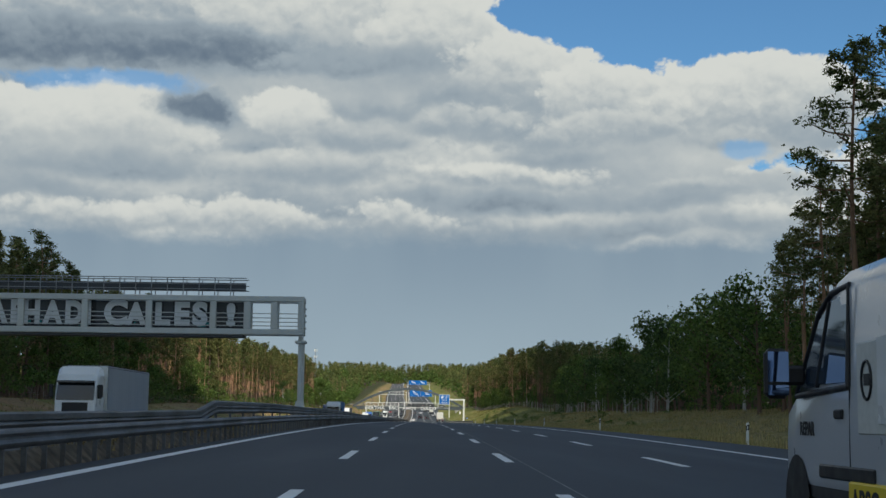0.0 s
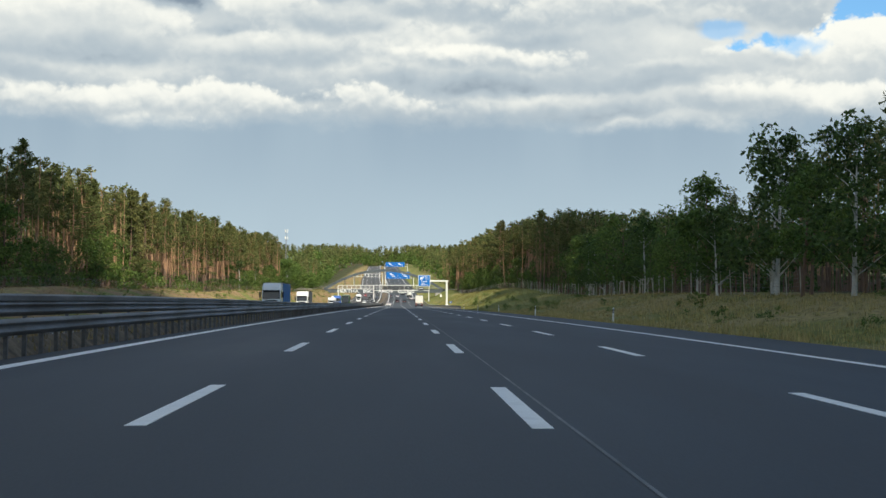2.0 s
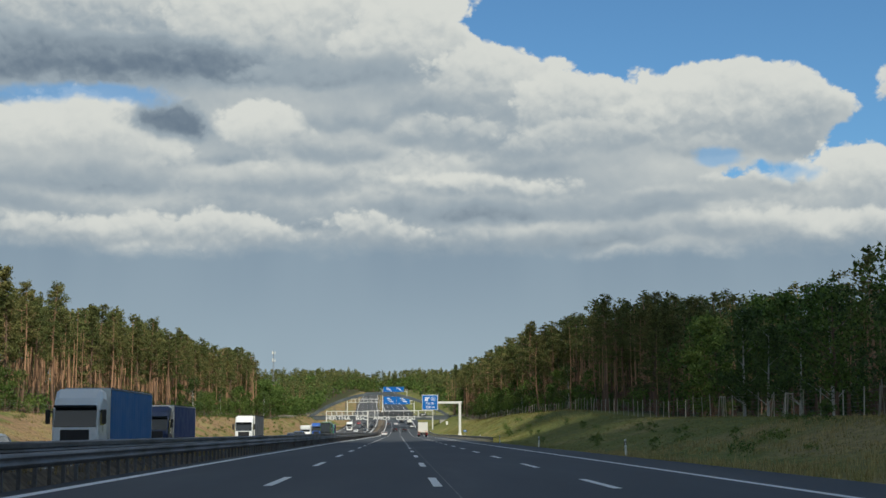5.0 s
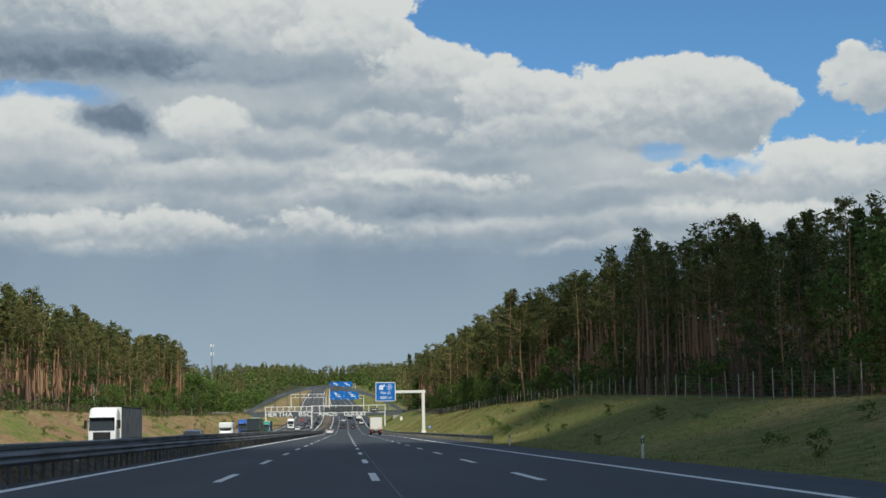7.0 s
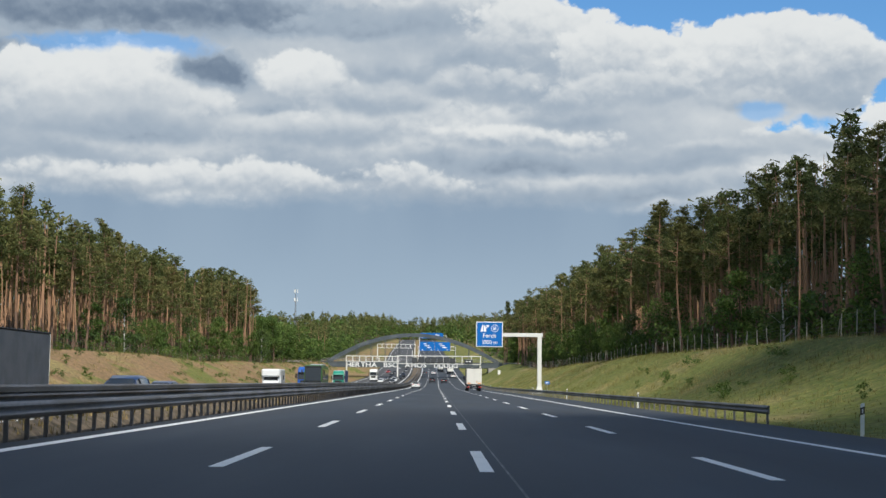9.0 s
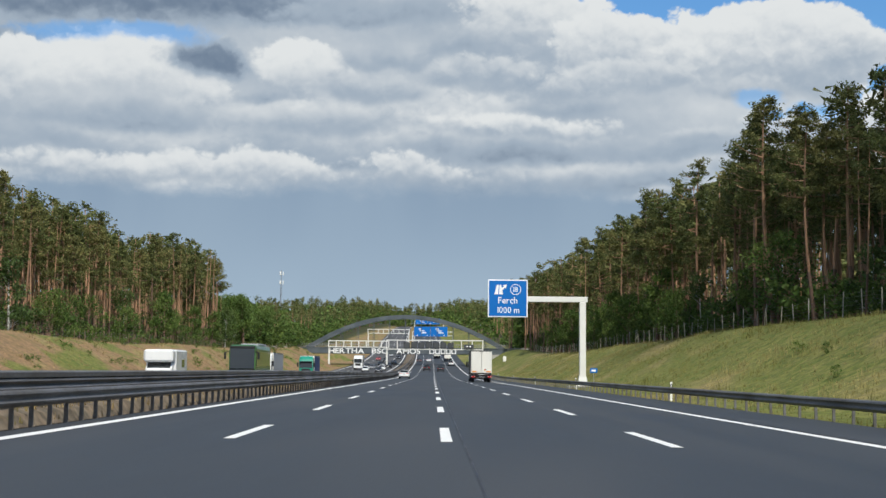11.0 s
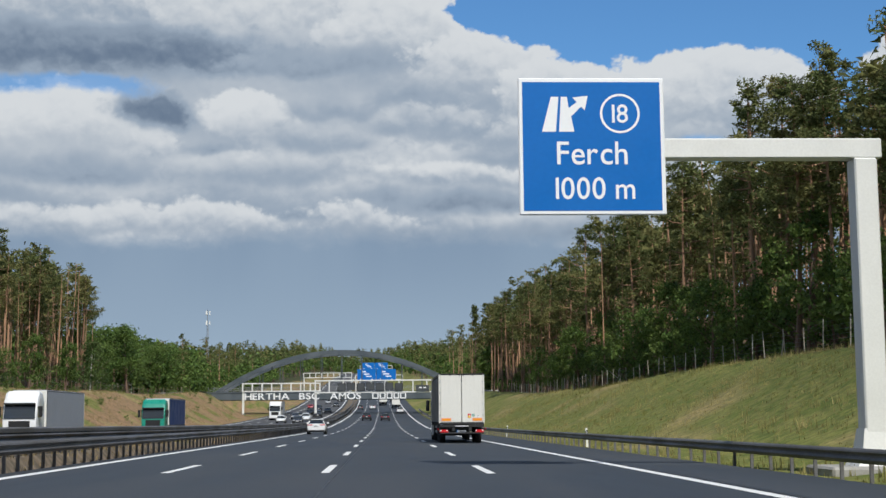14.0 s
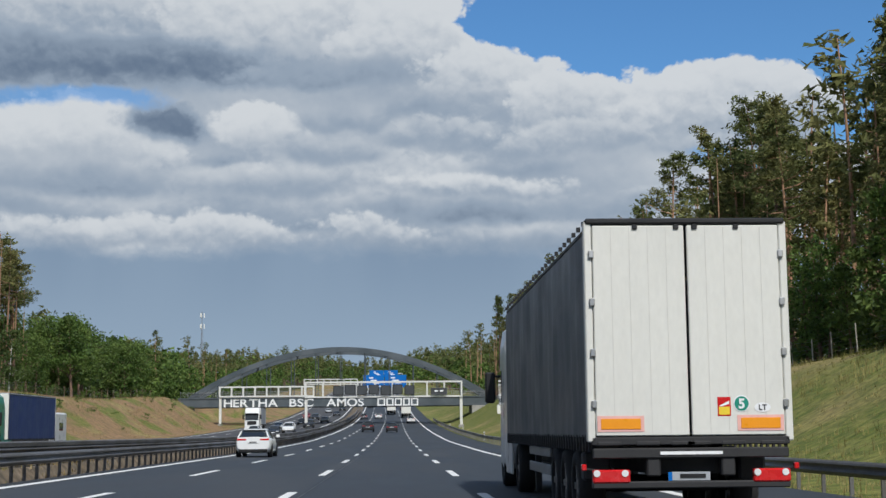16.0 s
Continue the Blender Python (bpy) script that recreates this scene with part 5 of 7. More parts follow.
# the semitrailer truck in the slow lane
def curtain_trailer(e, y0, L, mat, W=1.275, z0=1.18, z1=3.98):
    """Curtain-sided body from y0 on, under thing e."""
    c = Build()
    n = 60
    for s in (-1, 1):
        rows = []
        for i in range(n + 1):
            y = y0 + 0.12 + (L - 0.24) * i / n
            d = 0.012 * math.sin(i * 1.9) + 0.010 * math.sin(i * 0.53 + s)
            rows.append([Vector((s * (W + d * k), y, z)) for z, k in ((z0 + 0.02, 0.3), (z0 + 0.9, 1), (z0 + 1.9, 1), (z1 - 0.12, 0.2))])
        c.loft(rows, caps=False, closed=False)
    c.obj("curtain", mat, e, "slack tarpaulin side curtain")
    plain(e, (-W + 0.02, y0 + 0.02, z1 - 0.1), (W - 0.02, y0 + L, z1), "roof", M["tarp_light"] if mat is not M["tarp"] else M["plastic_black"], 0.03)
    plain(e, (-W + 0.01, y0 + 0.05, z0 - 0.06), (W - 0.01, y0 + L, z0 + 0.02), "floor", "chassis", 0.02)
    plain(e, (-W + 0.02, y0 + L - 0.1, z0), (W - 0.02, y0 + L + 0.02, z1 - 0.05), "front_wall", "trailer", 0.02)
    fringe = Build()
    for s in (-1, 1):
        for i in range(44):
            y = y0 + 0.2 + (L - 0.4) * i / 43
            fringe.box((s * W - 0.012, y - 0.03, z0 - 0.16), (s * W + 0.018, y + 0.03, z0 + 0.05))
    tagged(fringe.obj("curtain_fringe", M["chassis"], e, "row of strap ends under the curtain"), kind="stuff")
    for s in (-1, 1):
        st = Build()
        for i in range(26):
            y = y0 + 0.3 + (L - 0.6) * i / 25
            st.box((s * (W - 0.02), y - 0.04, z1 - 0.02), (s * (W + 0.03), y + 0.04, z1 + 0.04))
        tagged(st.obj("roof_track", M["plastic_black"], e, "small rollers along the roof edge"), kind="stuff")


def semi_truck(at, turn):
    e = thing("semitrailer_truck", at, "articulated truck with off-white rear doors and dark grey curtain sides", "truck", turn=turn)
    W, L = 1.275, 13.6
    curtain_trailer(e, 0.0, L, M["tarp"])
    # rear frame and doors
    for s in (-1, 1):
        plain(e, (s * W - 0.05, -0.02, 1.14), (s * W + 0.05, 0.14, 3.98), "corner_post", "trailer", 0.015)
    plain(e, (-W - 0.03, -0.05, 3.945), (W + 0.03, 0.14, 4.02), "rear_lintel", "plastic_black", 0.02, "black roof edge")
    plain(e, (-W, -0.02, 1.10), (W, 0.12, 1.20), "sill", "chassis", 0.01)
    for s in (-1, 1):
        lo, hi = (-1.215, -0.018) if s < 0 else (0.018, 1.215)
        d = plain(e, (lo, -0.03, 1.215), (hi, 0.03, 3.925), "door", "trailer", 0.012, "off-white ribbed rear door")
        for k in range(1, 5):
            x = lo + (hi - lo) * k / 5
            plain(e, (x - 0.003, -0.033, 1.25), (x + 0.003, -0.0305, 3.90), "groove", "trailer_dark", 0.0, "", d)
        for z in (1.62, 2.28, 2.93, 3.55):
            x = s * 1.235
            plain(e, (x - 0.035, -0.06, z - 0.05), (x + 0.035, -0.02, z + 0.05), "hinge", "aluminium", 0.01, "", d)
        for z, xx in ((3.90, s * 0.66), (3.90, s * 0.12)):
            plain(e, (xx - 0.035, -0.055, z - 0.025), (xx + 0.035, -0.032, z + 0.04), "latch", "plastic_black", 0.008, "", d)
        # reflector plates with faded pink edge
        cx = s * 0.90
        q = plain(e, (cx - 0.30, -0.038, 1.27), (cx + 0.30, -0.032, 1.47), "plate_edge", M["pink"], 0.0, "faded pink edge", d)
        plain(e, (cx - 0.255, -0.046, 1.30), (cx + 0.255, -0.039, 1.435), "reflector_plate", "reflector_orange", 0.004, "orange reflector plate", d)
        # lamps and bumper bar
        lm = plain(e, (s * 1.03 - 0.24, -0.02, 0.62), (s * 1.03 + 0.24, 0.08, 0.79), "rear_lamp", "reflector_red", 0.02, "red rear lamp cluster")
        for dx in (-0.19, 0.17):
            Build().rod((s * 1.03 + dx, -0.03, 0.745), (s * 1.03 + dx, 0.0, 0.745), 0.045, n=12).obj("lamp_lens", M["lens"], lm, "clear round lens")
        Build().rod((s * 1.36, 0.1, 0.80), (s * 1.2, 0.1, 0.78), 0.015, n=6).obj("marker_arm", M["rubber"], e)
        plain(e, (s * 1.37 - 0.03, 0.05, 0.78), (s * 1.37 + 0.03, 0.14, 0.86), "marker_lamp", "reflector_red", 0.01, "small red marker lamp")
        plain(e, (s * 0.48 - 0.09, 0.02, 0.70), (s * 0.48 + 0.09, 0.18, 1.08), "bumper_bracket", "chassis", 0.02)
    plain(e, (-1.26, -0.01, 0.93), (1.26, 0.10, 1.06), "cross_beam", "chassis", 0.015, "black rear cross beam")
    plain(e, (-0.40, -0.017, 0.975), (0.40, -0.0105, 1.015), "maker_bar", "sign_white", 0.0, "pale bar of lettering")
    plain(e, (-1.27, 0.0, 0.55), (1.27, 0.12, 0.64), "underrun_bar", "chassis", 0.015, "dark underrun bar")
    for x in (-1.05, -0.55, -0.1, 0.1, 0.55, 1.05):
        plain(e, (x - 0.16, -0.03, 1.09), (x + 0.16, 0.02, 1.15), "lock_handle", "chassis", 0.015)
    # grey, not white: the shade under the trailer is put into the plate's colour
    pl = plain(e, (-0.30, 0.02, 0.645), (0.24, 0.035, 0.755), "number_plate", "tarp_light", 0.004, "pale number plate with blue edge, greyed for the shade there")
    plain(e, (-0.30, 0.014, 0.645), (-0.25, 0.019, 0.755), "plate_edge_blue", "sign_blue", 0.0, "", pl)
    plain(e, (-0.15, 0.014, 0.675), (0.18, 0.019, 0.73), "plate_bar", "plastic_black", 0.0, "", pl)
    # stickers
    n = 24
    for r_, m_, y_ in ((0.105, "sign_white", -0.036), (0.092, "green", -0.040)):
        mm = M[m_] if m_ in M else PAINT[m_]
        Build().rod((0.66, y_, 1.615), (0.66, -0.032, 1.615), r_, n=n, smooth=False).obj("round_sticker", mm, e, "round green sticker" if m_ == "green" else "white rim")
    text("sticker_number", "5", 0.17, (0.66, -0.043, 1.556), M["sign_white"], e, "white figure 5", depth=0.001, bold=0.006)
    ov = Build()
    ov.add([Vector((0.93 + 0.105 * math.cos(2 * math.pi * i / n), -0.036, 1.565 + 0.062 * math.sin(2 * math.pi * i / n))) for i in range(n)], [tuple(range(n))])
    ov.obj("oval_sticker", M["sign_white"], e, "white oval sticker")
    text("sticker_letters", "LT", 0.10, (0.93, -0.038, 1.53), M["plastic_black"], e, "black letters LT", depth=0.001, bold=0.003)
    plain(e, (0.35, -0.036, 1.46), (0.52, -0.032, 1.70), "warning_sticker", "reflector_red", 0.0, "red and yellow warning sticker")
    plain(e, (0.365, -0.040, 1.475), (0.505, -0.037, 1.575), "sticker_field", M["yellow"], 0.0, "yellow field")
    bb = Build()
    bb.add([Vector(p) for p in ((0.37, -0.0385, 1.59), (0.50, -0.0385, 1.65), (0.50, -0.0385, 1.61), (0.40, -0.0385, 1.58))], [(0, 1, 2, 3)])
    bb.obj("sticker_drawing", M["sign_white"], e)
    # chassis, running gear
    plain(e, (-0.5, 0.3, 0.72), (0.5, L - 0.2, 1.1), "chassis_beam", "chassis", 0.03)
    for y in (2.0, 3.31, 4.62):
        for s in (-1, 1):
            wheel(e, "trailer", s * 1.06, y)
        Build().rod((-1.0, y, 0.51), (1.0, y, 0.51), 0.08, n=8).obj("axle", M["chassis"], e)
    for s in (-1, 1):
        plain(e, (s * 1.18 - 0.02, 5.6, 0.55), (s * 1.18 + 0.02, 9.2, 0.72), "side_guard", "steel", 0.01)
        plain(e, (s * 1.18 - 0.02, 5.6, 0.85), (s * 1.18 + 0.02, 9.2, 1.0), "side_guard", "steel", 0.01)
        plain(e, (s * 1.05 - 0.2, 1.0, 0.62), (s * 1.05 + 0.16, 1.3, 1.0), "mudguard", "chassis", 0.03)
        for y in (9.9,):
            plain(e, (s * 0.95 - 0.06, y, 0.1), (s * 0.95 + 0.06, y + 0.14, 1.1), "landing_leg", "chassis", 0.01)
    # tractor unit
    tractor(e, L + 0.75, PAINT["white"])
    return e


def tractor(e, y0, colour, flip=False):
    """Cab and chassis of a tractor unit whose cab starts at y0."""
    def station(y, w, z0, z1, r):
        return [Vector((x * w, y, z)) for x, z in ((-0.94, z0), (-1, z0 + 0.2), (-1, z1 - 0.5), (-0.95, z1 - 0.15), (-0.80, z1), (0.80, z1), (0.95, z1 - 0.15), (1, z1 - 0.5), (1, z0 + 0.2), (0.94, z0))]
    Build().loft([station(y0, 1.2, 0.55, 3.45, 0), station(y0 + 0.4, 1.24, 0.45, 3.75, 0), station(y0 + 1.35, 1.24, 0.35, 3.78, 0), station(y0 + 1.85, 1.22, 0.35, 3.3, 0), station(y0 + 2.2, 1.18, 0.35, 2.2, 0), station(y0 + 2.28, 1.12, 0.4, 1.7, 0)], smooth=False).obj("cab", colour, e)
    yf = y0 + 2.28
    wn = Build().add([Vector(p) for p in ((-1.10, yf + 0.035, 1.80), (1.10, yf + 0.035, 1.80), (1.08, yf - 0.22, 2.80), (-1.08, yf - 0.22, 2.80), (-1.08, yf - 0.10, 1.86), (1.08, yf - 0.10, 1.86), (1.06, yf - 0.38, 2.78), (-1.06, yf - 0.38, 2.78))],
                     [(0, 1, 2, 3), (4, 7, 6, 5), (0, 4, 5, 1), (3, 2, 6, 7), (0, 3, 7, 4), (1, 5, 6, 2)])
    wn.obj("windscreen", M["glass"], e, "dark windscreen")
    plain(e, (-1.1, yf - 0.30, 2.80), (1.1, yf + 0.12, 2.93), "sun_visor", "glass", 0.03, "dark sun visor")
    plain(e, (-0.75, yf - 0.02, 1.0), (0.75, yf + 0.03, 1.66), "grille", "plastic_black", 0.03, "black grille")
    plain(e, (-1.18, yf - 0.15, 0.36), (1.18, yf + 0.05, 0.62), "bumper", colour, 0.05)
    for s in (-1, 1):
        plain(e, (s * 0.92 - 0.2, yf - 0.02, 0.66), (s * 0.92 + 0.2, yf + 0.045, 0.86), "head_lamp", "lens", 0.03, "clear head lamp")
        plain(e, (s * 1.245 - 0.01, y0 + 1.05, 1.9), (s * 1.245 + 0.006, y0 + 1.95, 2.7), "side_window", "glass", 0.0, "dark side window")
        mr = plain(e, (s * 1.45 - 0.12, yf - 0.28, 1.95), (s * 1.45 + 0.12, yf - 0.12, 2.7), "mirror", "plastic_black", 0.04)
        Build().rod((s * 1.2, yf - 0.2, 2.6), (s * 1.42, yf - 0.2, 2.6), 0.03, n=6).obj("mirror_arm", M["plastic_black"], e)
        wheel(e, "truck", s * 1.05, y0 + 1.25)
        wheel(e, "truck", s * 1.0, y0 - 2.2)
        plain(e, (s * 1.22 - 0.03, y0 - 1.5, 0.35), (s * 1.22 + 0.03, y0 - 0.1, 1.05), "side_skirt", colour, 0.02)
    plain(e, (-0.45, y0 - 3.2, 0.6), (0.45, y0 + 0.2, 0.98), "tractor_frame", "chassis", 0.02)


M["trailer_dark"] = material("door_groove", (0.54, 0.53, 0.495), 0.6, vary=0.1, scale=2, fine=20, bump=0.0)
M["pink"] = material("faded_pink", (0.75, 0.42, 0.38), 0.5, vary=0.1, scale=4, fine=40, bump=0.0)
M["yellow"] = material("sticker_yellow", (0.75, 0.55, 0.03), 0.5, vary=0.1, scale=4, fine=40, bump=0.0)
semi_truck((7.66, 566.4, on_road(7.66, 572)), 0.0)
car("estate", PAINT["white"], (-3.3, 621.0, on_road(-3.3, 623)), 0.0, "white estate car with roof rails driving away in the fast lane")


# the tow van beside the camera at the start
def tow_van(at, turn):
    e = thing("tow_van", at, "silver-white breakdown van with high cab and black mirror", "van", turn=turn)
    col = PAINT["vanwhite"]

    def st(y, w, z0, zb, z1, k):
        return [Vector((x * w, y, z)) for x, z in ((-0.93, z0), (-1.0, z0 + 0.2), (-1.0, zb), (-0.985, zb + 0.25), (-0.985 + k, z1 - 0.22), (-0.90 + k, z1 - 0.05), (-0.7, z1), (0.7, z1), (0.90 - k, z1 - 0.05), (0.985 - k, z1 - 0.22), (0.985, zb + 0.25), (1.0, zb), (1.0, z0 + 0.2), (0.93, z0))]
    Build().loft([st(-0.4, 0.99, 0.42, 1.15, 2.40, 0.03), st(2.0, 1.0, 0.42, 1.15, 2.42, 0.03), st(3.3, 1.0, 0.40, 1.15, 2.40, 0.03), st(3.75, 1.0, 0.40, 1.15, 2.34, 0.05), st(4.15, 1.0, 0.40, 1.13, 2.10, 0.09), st(4.75, 0.99, 0.40, 1.08, 1.42, 0.05), st(5.25, 0.95, 0.40, 0.92, 1.16, 0.0), st(5.45, 0.86, 0.42, 0.80, 0.98, 0.0)]).obj("cab_body", col, e)
    pn = plain(e, (-1.012, -0.3, 1.0), (-0.99, 2.72, 1.72), "load_panel", "gantry", 0.01, "grey panel on the side of the body")
    plain(e, (-1.024, -0.2, 1.08), (-1.013, 2.15, 1.74), "white_board", PAINT["white"], 0.004, "white board", pn)
    ring = Build()
    for i in range(20):
        p = [Vector((-1.02, 2.44 + 0.13 * math.cos(a), 1.42 + 0.15 * math.sin(a))) for a in (2 * math.pi * i / 20, 2 * math.pi * (i + 1) / 20)]
        ring.rod(p[0], p[1], 0.012, n=5)
    ring.obj("round_badge", M["plastic_black"], pn, "black ring badge")
    plain(e, (-1.021, 2.37, 1.38), (-1.013, 2.51, 1.47), "badge_bar", "plastic_black", 0.0, "", pn)
    Build().rod((-1.003, 2.98, 0.55), (-0.985, 3.0, 2.2), 0.008, n=5).obj("door_gap", M["plastic_black"], e)
    plain(e, (-1.03, -0.4, 0.28), (-0.9, 2.97, 0.63), "side_panel", M["yellow"], 0.02, "yellow lettered side panel")
    text("lettering", "ABSC", 0.30, (0, 0, 0), M["plastic_black"], e, "black capital letters", depth=0.002, bold=0.006).matrix_basis = pose(-1.034, 2.5, 0.36, 90, 0, -90)
    text("lettering", "REPAR", 0.17, (0, 0, 0), M["plastic_black"], e, "small black capital letters", depth=0.002, bold=0.004).matrix_basis = pose(-1.008, 4.32, 0.98, 90, 0, -90)
    # side window, its divider and quarter light
    for s in (-1, 1):
        x = s * 1.004
        for pts, nm in (([(3.05, 1.42), (3.95, 1.42), (3.62, 2.12), (3.12, 2.16)], "side_window"), ([(4.0, 1.40), (4.62, 1.36), (3.98, 1.98), (3.72, 2.08)], "quarter_window")):
            b = Build()
            n = len(pts)
            lean = lambda z: 0.07 * max(0, z - 1.4)
            o = [Vector((s * (1.006 - lean(z)), y, z)) for y, z in pts]
            i = [p - Vector((s * 0.03, 0, 0)) for p in o]
            b.add(o + i, [tuple(range(n)), tuple(reversed(range(n, 2 * n)))] + [(k, n + k, n + (k + 1) % n, (k + 1) % n) for k in range(n)])
            b.obj(nm, M["glass_blue"], e, "window reflecting the sky")
        fr = Build()
        P = [(3.0, 1.38), (4.68, 1.33), (4.0, 2.04), (3.64, 2.19), (3.08, 2.22)]
        for a, c in zip(P, P[1:] + P[:1]):
            fr.rod((s * (1.0 - 0.07 * max(0, a[1] - 1.4)), *a), (s * (1.0 - 0.07 * max(0, c[1] - 1.4)), *c), 0.028, n=6)
        fr.obj("window_seal", M["plastic_black"], e, "black window seal")
        Build().rod((s * 1.0, 3.97, 1.40), (s * 0.95, 3.66, 2.12), 0.025, n=6).obj("window_bar", M["plastic_black"], e)
        mr = plain(e, (s * 1.28 - 0.12, 4.30, 1.30), (s * 1.28 + 0.12, 4.44, 1.75), "mirror", "plastic_black", 0.05, "tall black door mirror")
        plain(e, (s * 1.28 - 0.10, 4.288, 1.45), (s * 1.28 + 0.10, 4.298, 1.72), "mirror_glass", "mirror", 0.0, "mirror glass with the reflected sky's blue put into its colour", mr)
        plain(e, (s * 1.28 - 0.10, 4.288, 1.33), (s * 1.28 + 0.10, 4.298, 1.42), "wide_mirror_glass", "mirror", 0.0, "small lower mirror glass", mr)
        plain(e, (s * 1.1 - 0.12, 4.33, 1.42), (s * 1.1 + 0.1, 4.42, 1.6), "mirror_arm", "plastic_black", 0.03)
        plain(e, (s * 1.01 - 0.02, 3.15, 1.12), (s * 1.01 + 0.02, 3.38, 1.20), "door_handle", "plastic_black", 0.015)
        plain(e, (s * 1.0 - 0.02, 2.3, 0.62), (s * 1.0 + 0.015, 3.9, 0.74), "side_moulding", "plastic_black", 0.015)
        for y in (0.7, 4.72):
            wheel(e, "van", s * 0.87, y)
            arch = [Vector((s * 1.004, y + 0.44 * math.cos(a), 0.36 + 0.44 * math.sin(a))) for a in np.linspace(-0.2, math.pi + 0.2, 14)]
            Build().add(arch, [tuple(range(14))]).obj("wheel_arch", M["plastic_black"], e)
        plain(e, (s * 0.7 - 0.18, 5.30, 0.78), (s * 0.7 + 0.14, 5.44, 0.98), "head_lamp", "lens", 0.04, "clear head lamp")
    plain(e, (-0.7, 2.4, 2.42), (0.7, 2.7, 2.54), "light_bar", "reflector_orange", 0.04, "amber light bar")
    plain(e, (-0.98, -0.35, 0.42), (0.98, 5.2, 0.56), "chassis", "chassis", 0.02)
    Build().box((-0.8, 0, -0.02), (0.8, 0.86, 0.02), 0.01, m=pose(0, 4.80, 1.42, 131, 0, 0)).obj("windscreen", M["glass"], e, "dark windscreen")
    return e


PAINT["vanwhite"] = paint("paint_van", (0.46, 0.48, 0.51), 0.5, 0.35)
_mir = bpy.data.materials.new("mirror")
_mir.use_nodes = True
_mir.node_tree.nodes["Principled BSDF"].inputs["Metallic"].default_value = 1.0
_mir.node_tree.nodes["Principled BSDF"].inputs["Roughness"].default_value = 0.03
# blue of a reflected sky painted into the mirror's base colour
_mir.node_tree.nodes["Principled BSDF"].inputs["Base Color"].default_value = (0.28, 0.42, 0.72, 1)
M["mirror"] = _mir
tow_van((4.4, 9.25, on_road(4.5, 12)), 0.0).scale = (1, 1, 1.07)

# traffic ahead on our side
for shape, c, x, y, lab in (("suv", "dark", -0.2, 768, "dark grey sport utility car driving away"), ("hatch", "dark", 3.5, 766, "black hatchback driving away uphill"),
                            ("hatch", "grey", -3.6, 905, "grey hatchback driving away under the bridge"), ("estate", "white", 0.0, 912, "white estate car driving away past the bridge"),
                            ("suv", "white", 7.6, 862, "white sport utility car under the bridge"), ("hatch", "navy", -3.4, 1040, "navy hatchback climbing the hill"), ("hatch", "white", 3.6, 1075, "white hatchback climbing the hill"),
                            ("estate", "dark", 7.4, 1010, "dark estate car climbing the hill")):
    x = x + float(bend(y))
    car(shape, PAINT[c], (x, y, on_road(x, y + 2)), 0.0, lab, group="cars ahead")


def box_truck(at, turn, body, cab, label, L=7.0, H=3.8, category="truck", group="", trailer=True):
    """A truck that faces its own y axis, box behind the cab."""
    e = thing("truck", at, label, category, group, turn=turn)
    z0 = 1.1
    curtain_trailer(e, 0.0, L, body, 1.25, z0, H)
    plain(e, (-1.24, 0.0, z0), (1.24, 0.06, H - 0.06), "rear_door", "trailer", 0.02)
    plain(e, (-0.5, 0.2, 0.7), (0.5, L + 0.5, 1.04), "chassis_beam", "chassis", 0.02)
    for y in ((1.8, 3.1, 4.4) if L > 9 else (1.8,)):
        for s in (-1, 1):
            wheel(e, "trailer", s * 1.03, y)
    tractor(e, L + 0.6, cab)
    return e


# trucks on our side uphill
box_truck((3.4 + float(bend(960)), 960, on_road(2.4, 965)), 0, M["tarp_light"], PAINT["white"], "white box truck climbing the hill past the bridge", 8.0, 3.9, group="trucks ahead")
box_truck((7.2 + float(bend(925)), 925, on_road(7.0, 930)), 0, M["tarp_light"], PAINT["white"], "pale curtain-sided truck in the slow lane past the bridge", 8.0, 3.9, group="trucks ahead")


def oncoming(x, y, L):
    """Base point of a vehicle that faces us with its nose at y."""
    return (x, y + L, on_road(x, y + L / 2, True))


PAINT["coachgreen"] = paint("paint_coach", (0.045, 0.13, 0.03))


